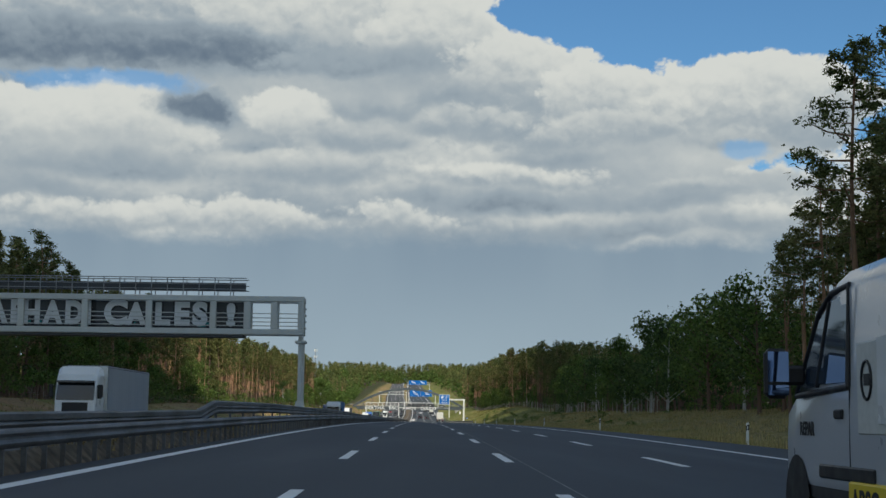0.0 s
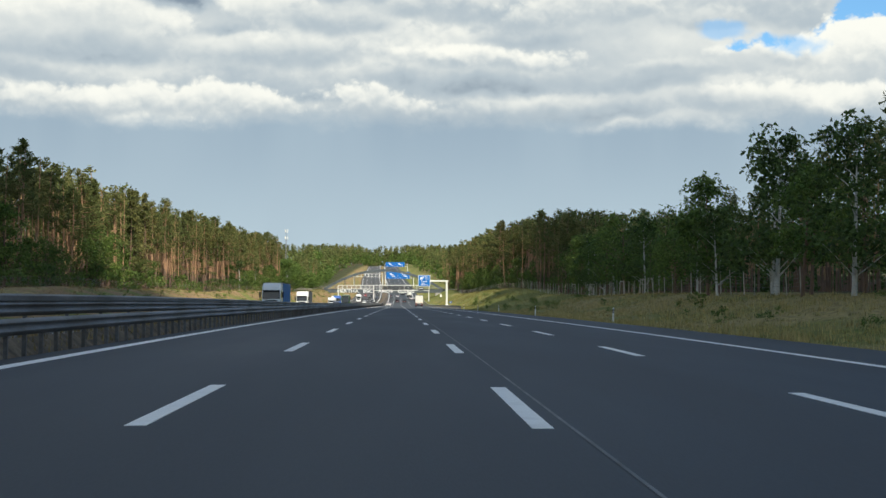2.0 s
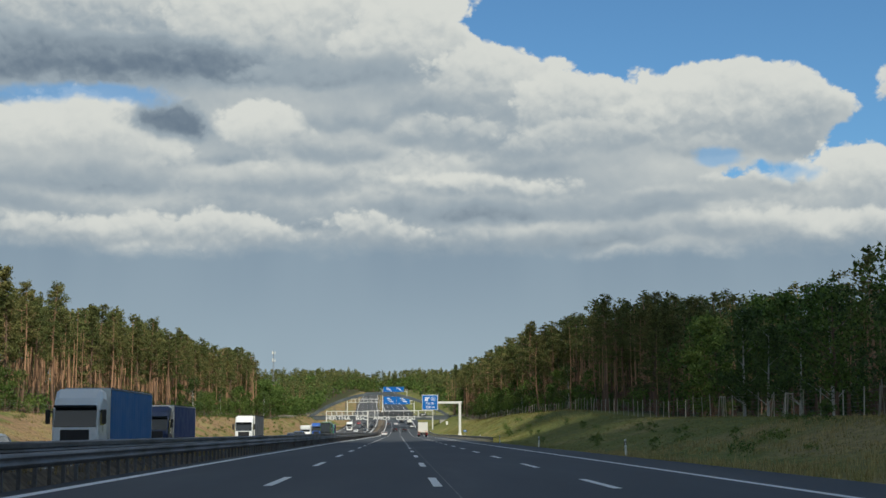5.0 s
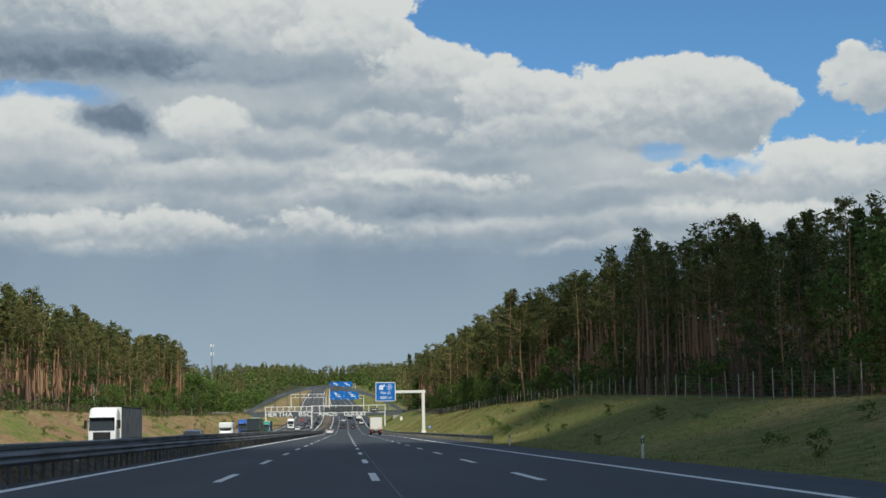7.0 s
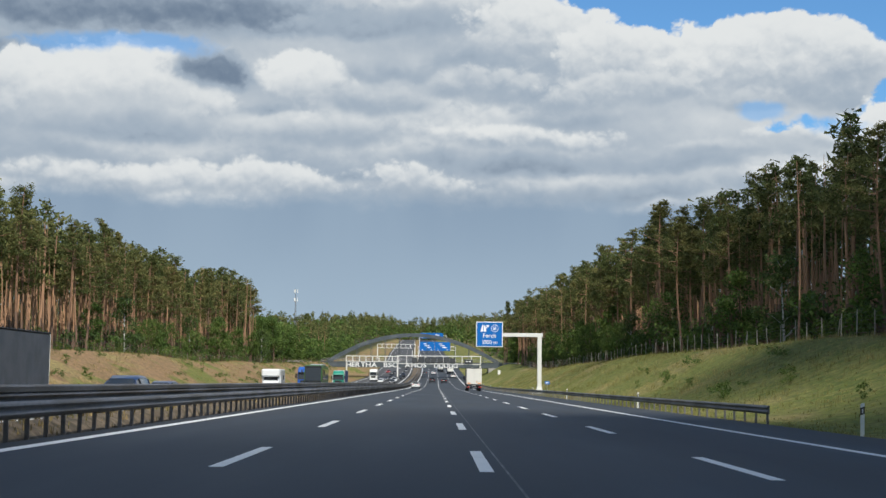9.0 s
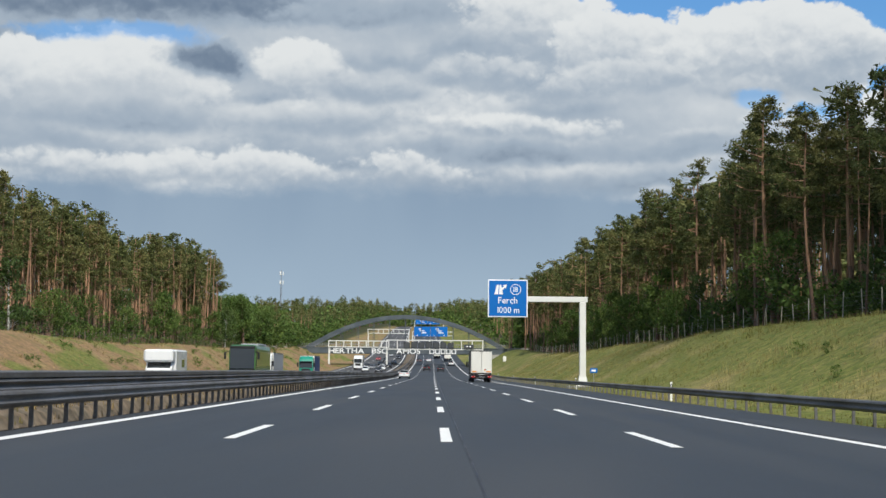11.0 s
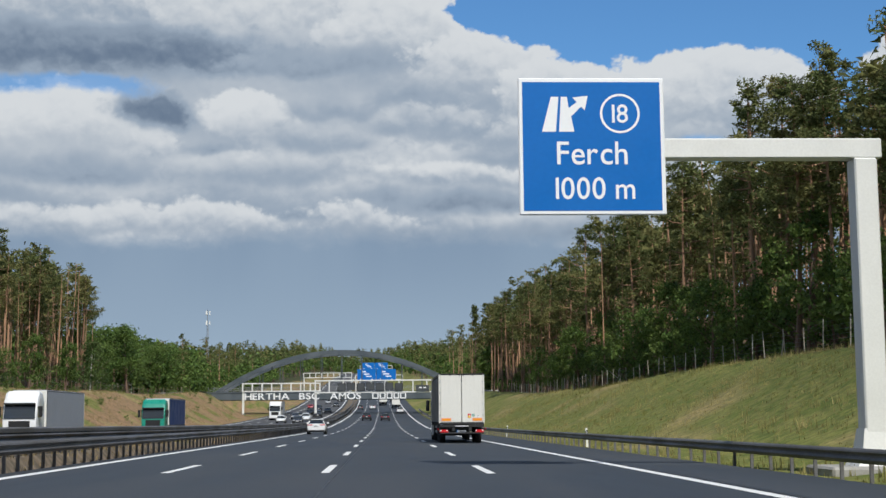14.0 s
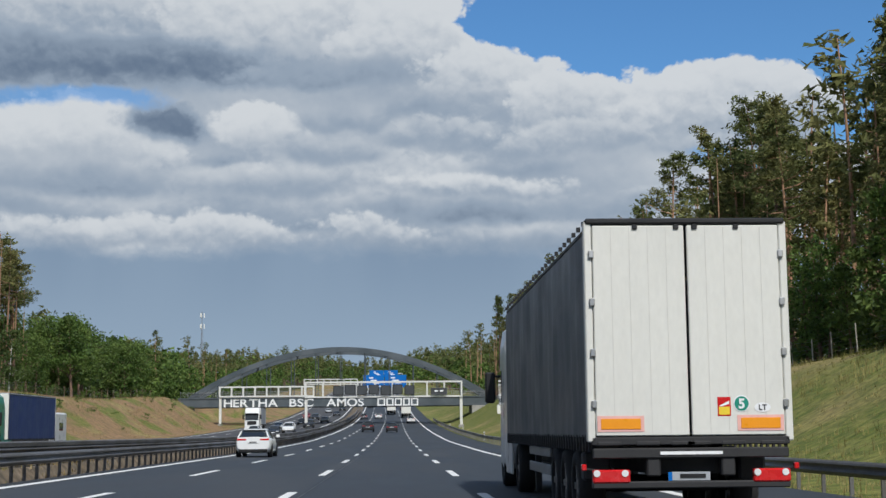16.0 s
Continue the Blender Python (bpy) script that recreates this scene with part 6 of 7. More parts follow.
def bus(x, y):
    L = 12.0
    e = thing("coach", oncoming(x, y, L), "green long-distance coach with orange bumper and dark windows", "bus", turn=180)
    W = 1.275

    def st(yy, z0, z1, w):
        return [Vector((a * w, yy, z)) for a, z in ((-0.95, z0), (-1, z0 + 0.3), (-1, z1 - 0.4), (-0.93, z1 - 0.08), (-0.75, z1), (0.75, z1), (0.93, z1 - 0.08), (1, z1 - 0.4), (1, z0 + 0.3), (0.95, z0))]
    Build().loft([st(0, 0.5, 3.5, W * 0.97), st(0.3, 0.35, 3.7, W), st(L - 0.8, 0.35, 3.75, W), st(L - 0.15, 0.35, 3.5, W * 0.97), st(L, 0.4, 1.6, W * 0.94)], smooth=False).obj("body", PAINT["coachgreen"], e)
    for s in (-1, 1):
        plain(e, (s * W - 0.01, 0.4, 1.75), (s * W + 0.012, L - 0.7, 3.15), "side_window", "glass", 0.0, "dark window band")
        Build().rod((s * 1.2, L - 0.1, 3.1), (s * 1.55, L + 0.25, 3.0), 0.04, n=6).obj("mirror_arm", M["plastic_black"], e)
        plain(e, (s * 1.55 - 0.1, L + 0.15, 2.4), (s * 1.55 + 0.1, L + 0.32, 3.05), "mirror", "plastic_black", 0.05)
        plain(e, (s * 0.9 - 0.2, L - 0.06, 0.75), (s * 0.9 + 0.2, L + 0.02, 0.95), "head_lamp", "lens", 0.03)
        for yy in (2.6, 3.9, 9.4):
            wheel(e, "truck", s * 1.08, yy)
    Build().box((-1.14, 0, -0.03), (1.14, 1.95, 0.03), 0.02, m=pose(0, L + 0.05, 1.52, 94.5, 0, 0)).obj("windscreen", M["glass"], e, "tall dark windscreen")
    plain(e, (-1.16, L - 0.45, 3.38), (1.16, L - 0.02, 3.62), "destination_panel", "plastic_black", 0.05, "black panel over the windscreen")
    plain(e, (-1.2, L - 0.1, 1.15), (1.2, L + 0.035, 1.5), "front_band", "glass", 0.03, "black band under the windscreen")
    plain(e, (-1.22, L - 0.1, 0.76), (1.22, L + 0.045, 1.13), "front_apron", PAINT["coachgreen"], 0.05)
    plain(e, (-1.23, L - 0.12, 0.36), (1.23, L + 0.05, 0.74), "bumper", PAINT["orange"], 0.05, "orange front bumper")
    plain(e, (-0.9, 1.0, 3.75), (0.9, 6.5, 3.92), "roof_unit", "tarp_light", 0.05)
    return e


def motorhome(x, y):
    L = 6.5
    e = thing("motorhome", oncoming(x, y, L), "white motorhome with overhanging sleeping berth", "motorhome", "motorhomes", turn=180)
    plain(e, (-1.15, 0, 0.6), (1.15, L - 1.6, 2.95), "living_body", PAINT["white"], 0.12)
    plain(e, (-1.12, L - 1.7, 2.0), (1.12, L - 0.4, 2.95), "berth", PAINT["white"], 0.15)
    Build().loft([[Vector((a * w, yy, z)) for a, z in ((-1, 0.4), (-1, z1), (-0.85, z1 + 0.12), (0.85, z1 + 0.12), (1, z1), (1, 0.4))] for yy, w, z1 in ((L - 1.7, 1.0, 1.95), (L - 1.1, 1.0, 1.9), (L - 0.5, 0.98, 1.2), (L, 0.9, 0.9))], smooth=False).obj("cab", PAINT["white"], e)
    Build().box((-0.88, 0, -0.02), (0.88, 0.9, 0.02), 0.01, m=pose(0, L - 0.48, 1.22, 126, 0, 0)).obj("windscreen", M["glass"], e, "dark windscreen")
    for s in (-1, 1):
        plain(e, (s * 1.15 - 0.01, 1.2, 1.6), (s * 1.15 + 0.012, 2.4, 2.2), "side_window", "glass", 0.0)
        wheel(e, "van", s * 0.95, 1.4), wheel(e, "van", s * 0.88, L - 0.9)
        plain(e, (s * 0.7 - 0.15, L - 0.03, 0.62), (s * 0.7 + 0.15, L + 0.02, 0.8), "head_lamp", "lens", 0.02)
    plain(e, (-0.5, L - 0.02, 0.55), (0.5, L + 0.015, 0.8), "grille", "plastic_black", 0.02)
    return e


# oncoming traffic
def oncoming_truck(x, y, L, body, cab, label, H=3.9):
    return box_truck(oncoming(x, y, L + 2.9), 180, body, cab, label, L, H, group="oncoming trucks")


def oncoming_car(shape, c, x, y, label):
    return car(shape, PAINT[c], oncoming(x, y, 4.6), 180, label, group="oncoming cars")


oncoming_truck(-20.4, 83.0, 13.0, M["tarp_light"], PAINT["white"], "white articulated truck with pale grey trailer coming towards us")
oncoming_car("hatch", "silver", -11.9, 174.0, "silver hatchback coming towards us behind the rail")
oncoming_truck(-15.9, 255.0, 13.0, M["tarp_blue"], PAINT["white"], "white-cabbed truck with bright blue tarpaulin trailer")
oncoming_car("hatch", "white", -15.9, 236.0, "white hatchback coming towards us")
oncoming_truck(-19.8, 302.0, 13.0, M["tarp_navy"], PAINT["navy"], "truck with dark navy trailer passing behind the rail")
oncoming_truck(-20.2, 376.0, 13.0, M["tarp"], PAINT["white"], "white-cabbed truck with dark grey trailer coming towards us")
oncoming_car("suv", "navy", -13.2, 381.0, "dark blue sport utility car coming towards us")
oncoming_car("estate", "navy", -15.9, 404.0, "dark blue estate car with pale roof load")
motorhome(-19.4, 493.0)
bus(-16.2, 517.0)
oncoming_truck(-20.0, 546.0, 6.0, M["tarp_blue"], PAINT["blue"], "small bright blue truck coming towards us", 3.2)
oncoming_truck(-22.6, 586.0, 13.0, M["tarp_light"], PAINT["white"], "white truck with grey trailer coming towards us")
oncoming_truck(-20.6, 632.0, 12.0, M["tarp_navy"], PAINT["green"], "teal-cabbed truck with dark blue tarpaulin")
motorhome(-22.4, 652.0)
oncoming_truck(-19.6, 784.0, 9.0, M["tarp_light"], PAINT["white"], "white truck coming out from under the bridge")
for shape, c, x, y in (("hatch", "dark", -12.0, 735), ("suv", "white", -12.2, 764), ("estate", "grey", -15.8, 790), ("hatch", "white", -15.9, 748), ("suv", "dark", -12.0, 812), ("hatch", "dark", -15.8, 850),
                       ("estate", "silver", -12.0, 872), ("suv", "dark", -15.9, 905), ("hatch", "red", -19.5, 930), ("estate", "dark", -12.1, 950), ("hatch", "silver", -15.8, 985), ("suv", "dark", -12.2, 1010)):
    oncoming_car(shape, c, x + float(bend(y)), y, f"{dict(dark='black', grey='grey', white='white', silver='silver', red='red')[c]} car coming down the hill in traffic")




# ---- trees ----
rng = np.random.default_rng(7)


def tube(pts, radii, n):
    """A bent tapering tube as vertex and quad arrays."""
    pts = np.asarray(pts, float)
    ang = np.linspace(0, 2 * np.pi, n, endpoint=False)
    ring = np.stack([np.cos(ang), np.sin(ang), np.zeros(n)], 1)
    d = np.gradient(pts, axis=0)
    d /= np.linalg.norm(d, axis=1)[:, None] + 1e-9
    vs = []
    for p, r, t in zip(pts, radii, d):
        up = np.array([0, 0, 1.0]) if abs(t[2]) < 0.9 else np.array([1.0, 0, 0])
        a = np.cross(t, up)
        a /= np.linalg.norm(a)
        b = np.cross(t, a)
        vs.append(p + r * (np.cos(ang)[:, None] * a + np.sin(ang)[:, None] * b))
    v = np.concatenate(vs)
    k = len(pts)
    i, j = np.meshgrid(np.arange(k - 1), np.arange(n), indexing="ij")
    a = i * n + j
    b = i * n + (j + 1) % n
    q = np.stack([a, b, b + n, a + n], -1).reshape(-1, 4)
    return v, q


def join(parts):
    vs, qs, k = [], [], 0
    for v, q in parts:
        vs.append(v), qs.append(q + k)
        k += len(v)
    return np.concatenate(vs), np.concatenate(qs)


def leaf_quads(centres, sizes, r, flat=0.0, slim=0.45):
    """Two small pointed leaves or needle sprays near each centre, turned at random."""
    centres = np.concatenate([centres, centres + r.normal(size=centres.shape) * np.asarray(sizes)[:, None] * 0.55])
    sizes = np.concatenate([sizes, sizes])
    n = len(centres)
    a = r.normal(size=(n, 3))
    a[:, 2] *= 1 - flat
    a /= np.linalg.norm(a, axis=1)[:, None]
    b = r.normal(size=(n, 3))
    b -= a * (a * b).sum(1)[:, None]
    b /= np.linalg.norm(b, axis=1)[:, None]
    s = np.asarray(sizes)[:, None] * 0.80
    v = np.stack([centres - a * s * 0.7 - b * s * slim, centres + a * s, centres - a * s * 0.7 + b * s * slim], 1).reshape(-1, 3)
    return v, np.arange(3 * n).reshape(n, 3)


def pine_shape(r, h, crown_from, clumps, per, leaf, limbs=True, sides=6, spruce=False):
    """Trunk, limbs and needle clumps of a Scots pine h metres high."""
    lean = r.normal(0, 0.025, 2) * h
    bow = r.normal(0, 0.012, 2) * h
    t = np.linspace(0, 1, 9)
    line_ = np.stack([lean[0] * t + bow[0] * np.sin(np.pi * t), lean[1] * t + bow[1] * np.sin(np.pi * t), h * t - 0.3 * (t == 0)], 1)
    rad = 0.011 * h * (1 - t * 0.82) * (1 + 0.35 * (t == 0))
    low = tube(line_[:3], rad[:3], sides)
    high = [tube(line_[2:], rad[2:], sides)]
    cent, size = [], []
    for k in range(clumps):
        f = crown_from + (1 - crown_from) * ((k + r.random()) / clumps) ** 0.85
        f = min(f, 0.995)
        base = np.array([np.interp(f, t, line_[:, j]) for j in range(3)])
        g = (f - crown_from) / (1 - crown_from)
        reach = h * (0.145 * (1 - g) ** 0.6 + 0.022) * r.uniform(0.4, 1.2) * (0.55 + 0.45 * min(1, g * 5))
        drop = r.uniform(-0.12, 0.5)
        if spruce:
            reach, drop = h * (0.15 * (1 - g) + 0.012) * r.uniform(0.6, 1.1), r.uniform(-0.4, 0.0)
        a = r.uniform(0, 2 * np.pi)
        tip = base + np.array([np.cos(a) * reach, np.sin(a) * reach, reach * drop])
        if limbs and k % 2 == 0:
            mid = (base + tip) / 2 - np.array([0, 0, 0.08 * reach])
            high.append(tube([base, mid, tip], [0.05 * reach ** 0.5, 0.035 * reach ** 0.5, 0.012], 3))
        rad_c = h * r.uniform(0.026, 0.062) * (1 - 0.35 * g)
        m = max(3, int(per * r.uniform(0.6, 1.4)))
        p = r.normal(size=(m, 3))
        p /= np.linalg.norm(p, axis=1)[:, None]
        p *= (r.random(m) ** 0.45)[:, None] * rad_c
        p[:, 2] *= 0.55
        along = np.where(r.random(m) < 0.3, r.uniform(0.45, 0.85, m), 0.92)[:, None]
        cent.append(tip * along + base * (1 - along) + p * (0.5 + 0.5 * along))
        size.append(leaf * r.uniform(0.6, 1.35, m))
    # a few dead limbs lower down
    if limbs:
        for k in range(14):
            f = r.uniform(0.25, max(0.27, crown_from + 0.04))
            base = np.array([np.interp(f, t, line_[:, j]) for j in range(3)])
            a, reach = r.uniform(0, 6.28), h * r.uniform(0.02, 0.075)
            high.append(tube([base, base + [np.cos(a) * reach, np.sin(a) * reach, -0.1 * reach]], [0.03, 0.01], 3))
    return low, join(high), leaf_quads(np.concatenate(cent), np.concatenate(size), r, 0.3, 0.30)


def broad_shape(r, h, spread, lobes, per, leaf, trunk_h=0.25, sides=7):
    """Trunk with spreading limbs, and a lobed leafy crown."""
    t = np.linspace(0, 1, 6)
    lean = r.normal(0, 0.03, 2) * h
    line_ = np.stack([lean[0] * t, lean[1] * t, 0.8 * h * t - 0.3 * (t == 0)], 1)
    wood = [tube(line_, 0.016 * h * (1 - t * 0.85), sides)]
    cent, size = [], []
    for k in range(lobes):
        f = r.uniform(trunk_h, 1.0)
        g = (f - trunk_h) / (1 - trunk_h)
        reach = spread * (0.35 + 0.85 * np.sin(np.pi * min(1, 0.22 + 0.74 * g))) * r.uniform(0.25, 1.0)
        a = r.uniform(0, 2 * np.pi)
        z = h * (0.86 * f + 0.05)
        c = np.array([np.cos(a) * reach + lean[0] * f, np.sin(a) * reach + lean[1] * f, z])
        b0 = np.array([lean[0] * f * 0.8, lean[1] * f * 0.8, max(0.1 * h, z - reach * 0.8)])
        if k % 3 == 0:
            wood.append(tube([b0, (b0 + c) / 2 + [0, 0, 0.1], c], [0.05, 0.035, 0.015], 4))
        m = max(4, int(per * r.uniform(0.6, 1.4)))
        p = r.normal(size=(m, 3))
        p /= np.linalg.norm(p, axis=1)[:, None]
        p *= (r.random(m) ** 0.4)[:, None] * spread * r.uniform(0.28, 0.5)
        p[:, 2] *= 0.75
        cent.append(c + p)
        size.append(leaf * r.uniform(0.6, 1.4, m))
    return join(wood), leaf_quads(np.concatenate(cent), np.concatenate(size), r, 0.1, 0.6)


def tree_thing(name, shapes, mats, parts, label, category, group):
    e = thing(name, (0, 0, -50), label, category, group)
    for (v, q), mat, pn in zip(shapes, mats, parts):
        ob = new(pn, grid_mesh(pn, v, q, M[mat], pn in ("trunk", "stem", "limbs")))
        ob.parent = e
    return e


def used(template, places, group_of):
    """Puts the template at the first place and copies it to the others."""
    for i, (x, y, z, turn, s) in enumerate(places):
        m = pose(x, y, z, 0, 0, turn)
        if i == 0:
            template.matrix_basis = m
            template.scale = (s, s, s)
        else:
            c = copy_thing(template, m)
            c.matrix_basis = m @ Matrix.Diagonal((s, s, s, 1))


PINES = [pine_shape(np.random.default_rng(20 + k), 24.0, cf, n, 42, 0.30) for k, (cf, n) in enumerate(((0.58, 40), (0.48, 46), (0.64, 36), (0.53, 42), (0.60, 38), (0.42, 50)))]
PINES += [pine_shape(np.random.default_rng(50 + k), 20.0, 0.20 if k == 0 else 0.24, 90, 24, 0.34, True, 6, True) for k in range(2)]
THIN_PINES = [pine_shape(np.random.default_rng(60 + k), 24.0, cf, n, 11, 0.68, False, 4) for k, (cf, n) in enumerate(((0.62, 16), (0.55, 17), (0.66, 15), (0.58, 17), (0.50, 18)))]
BROADS = [broad_shape(np.random.default_rng(80 + k), 14.0, s, 46, 36, 0.27, th) for k, (s, th) in enumerate(((3.6, 0.15), (4.3, 0.2), (3.2, 0.25)))]
BUSHES = [broad_shape(np.random.default_rng(90 + k), 4.0, s, 18, 15, 0.22, 0.05, 4) for k, s in enumerate((1.9, 1.5, 2.2))]
THIN_BROADS = [broad_shape(np.random.default_rng(100 + k), 14.0, s, 20, 8, 0.8, 0.08, 5) for k, s in enumerate((3.8, 4.4))]


def edge_right(y):
    """Where the forest begins on the right."""
    return np.interp(y, [0, 60, 150, 230, 300, 340, 420, 520, 700, 860, 1000], [24, 24, 27, 29, 32, 34, 35, 34, 33.5, 32, 28])


def edge_left(y):
    return np.interp(y, [0, 150, 300, 520, 700, 860, 1000], [-42, -47, -55, -58, -60, -60, -56])


def height_right(y):
    return np.interp(y, [0, 60, 82, 97, 125, 150, 163, 180, 203, 240, 265, 304, 345, 380, 402, 450, 520, 600, 740, 900], [20, 21, 20, 15, 13, 11, 11.5, 14.8, 12.0, 10.2, 10.8, 13.2, 13.8, 15.8, 17.6, 20.0, 20.8, 22.5, 25, 26])


def height_left(y):
    return np.interp(y, [0, 100, 200, 300, 450, 600, 700, 806, 1000], [16, 18, 20, 21.5, 22, 24, 25.5, 28, 24])


def plant():
    r = np.random.default_rng(5)
    lists = {k: [] for k in range(8)}
    thin, poles = [], []
    # front rows of pines, both sides
    for side in (1, -1):
        y = 60.0
        while y < 900:
            step = 3.0 if y < 640 else 3.8
            y += step * r.uniform(0.6, 1.5)
            for row in range(8):
                yy = y + r.uniform(-2.6, 2.6)
                x = (edge_right(yy) if side > 0 else edge_left(yy)) + side * (row * 3.6 + r.uniform(-1.6, 2.2))
                if side > 0 and 105 < yy < 330 and row < 2:
                    continue
                if side < 0 and yy > 808:
                    continue
                if 855 < yy < 880 and (x < 42 and x > -60):
                    continue
                h = float(height_right(yy) if side > 0 else height_left(yy)) * r.uniform(0.76, 1.06)
                z = float(ground_z(x, yy))
                if row < 5 and r.random() < (0.12 if side < 0 and yy < 430 else 0.18 if side > 0 and yy > 540 else 0.4):
                    px, py = x + r.uniform(-1.5, 1.5), yy + r.uniform(-1.5, 1.5)
                    w = r.uniform(0.45, 0.75) * h / 24
                    poles.append((px, py, float(ground_z(px, py)), r.uniform(0, 360), (w, w, h * r.uniform(0.78, 0.9) / 24)))
                if row <= (1 if side > 0 else 0) and r.random() < 0.44:
                    full = (side > 0 and 328 < yy < 378) or (side < 0 and (yy < 220 or 330 < yy < 385))
                    k = 6 + int(r.integers(2)) if r.random() < (0.7 if full else 0.06) else int(r.integers(6))
                    if (side < 0 and yy < 430 or side > 0 and yy > 540 and r.random() < 0.7) and k in (0, 2, 4):
                        k = (5, 1, 3)[k // 2]
                    lists[k].append((x, yy, z, r.uniform(0, 360), h / (24 if k < 6 else 21)))
                elif row > 0 and r.random() < (0.72 if row < 5 else 0.5):
                    thin.append((x, yy, z, r.uniform(0, 360), h / 24))
    # the first 290 pines are things of their own, nearest the road
    for k in range(8):
        if k < 6:
            e = tree_thing("pine_tree", PINES[k], ("bark", "bark_red", "needles"), ("trunk", "upper_trunk", "crown"),
                           "tall Scots pine with bare reddish trunk and dark crown", "pine tree", "pines at the forest edge")
        else:
            e = tree_thing("spruce_tree", PINES[k], ("bark", "bark", "needles"), ("trunk", "upper_trunk", "crown"),
                           "dark green spruce with drooping boughs among the pines", "spruce tree", "spruces at the forest edge")
        used(e, lists[k], None)
    return thin, poles


def scatter(name, shapes, index, places, mat, label, category, smooth=False):
    """Many plants that nobody could count, joined into one mesh of kind stuff."""
    vs, qs, k = [], [], 0
    for i, (x, y, z, turn, s) in enumerate(places):
        sh = shapes[i % len(shapes)]
        sh = sh[index] if index is not None else sh
        a = radians(turn)
        R = np.array([[math.cos(a), -math.sin(a), 0], [math.sin(a), math.cos(a), 0], [0, 0, 1]])
        sx = s if isinstance(s, tuple) else (s, s, s)
        v = (sh[0] * np.array(sx)) @ R.T + np.array([x, y, z])
        vs.append(v), qs.append(sh[1] + k)
        k += len(v)
    ob = new(name, grid_mesh(name, np.concatenate(vs), np.concatenate(qs), M[mat], smooth))
    return tagged(ob, label, category, kind="stuff")


_thin, _poles = plant()
scatter("forest_crowns", THIN_PINES, 2, _thin, "needles", "dense dark green pine crowns deeper in the forest", "forest")
scatter("forest_trunks", THIN_PINES, 0, _thin + _poles, "bark", "grey-brown pine trunks standing close together", "forest")
scatter("forest_upper_trunks", THIN_PINES, 1, _thin + _poles, "bark_red", "reddish upper pine trunks in the forest", "forest")


def understory():
    """Low leafy growth deep between the trunks."""
    r = np.random.default_rng(41)
    out = []
    for side in (1, -1):
        for k in range(130):
            y = r.uniform(90, 900)
            x = (edge_right(y) if side > 0 else edge_left(y)) + side * r.uniform(9, 34)
            if 850 < y < 885:
                continue
            s = r.uniform(0.15, 0.42)
            out.append((x, y, float(ground_z(x, y)), r.uniform(0, 360), (s * 1.3, s * 1.3, s)))
    # a thicket deep inside the stand behind the first bank
    for k in range(130):
        y = r.uniform(270, 580)
        x = float(edge_right(y)) + r.uniform(16, 36)
        s = r.uniform(0.35, 0.6)
        out.append((x, y, float(ground_z(x, y)), r.uniform(0, 360), (s * 1.4, s * 1.4, s)))
    return out


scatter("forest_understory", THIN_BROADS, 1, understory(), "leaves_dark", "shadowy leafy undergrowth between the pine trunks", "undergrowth")


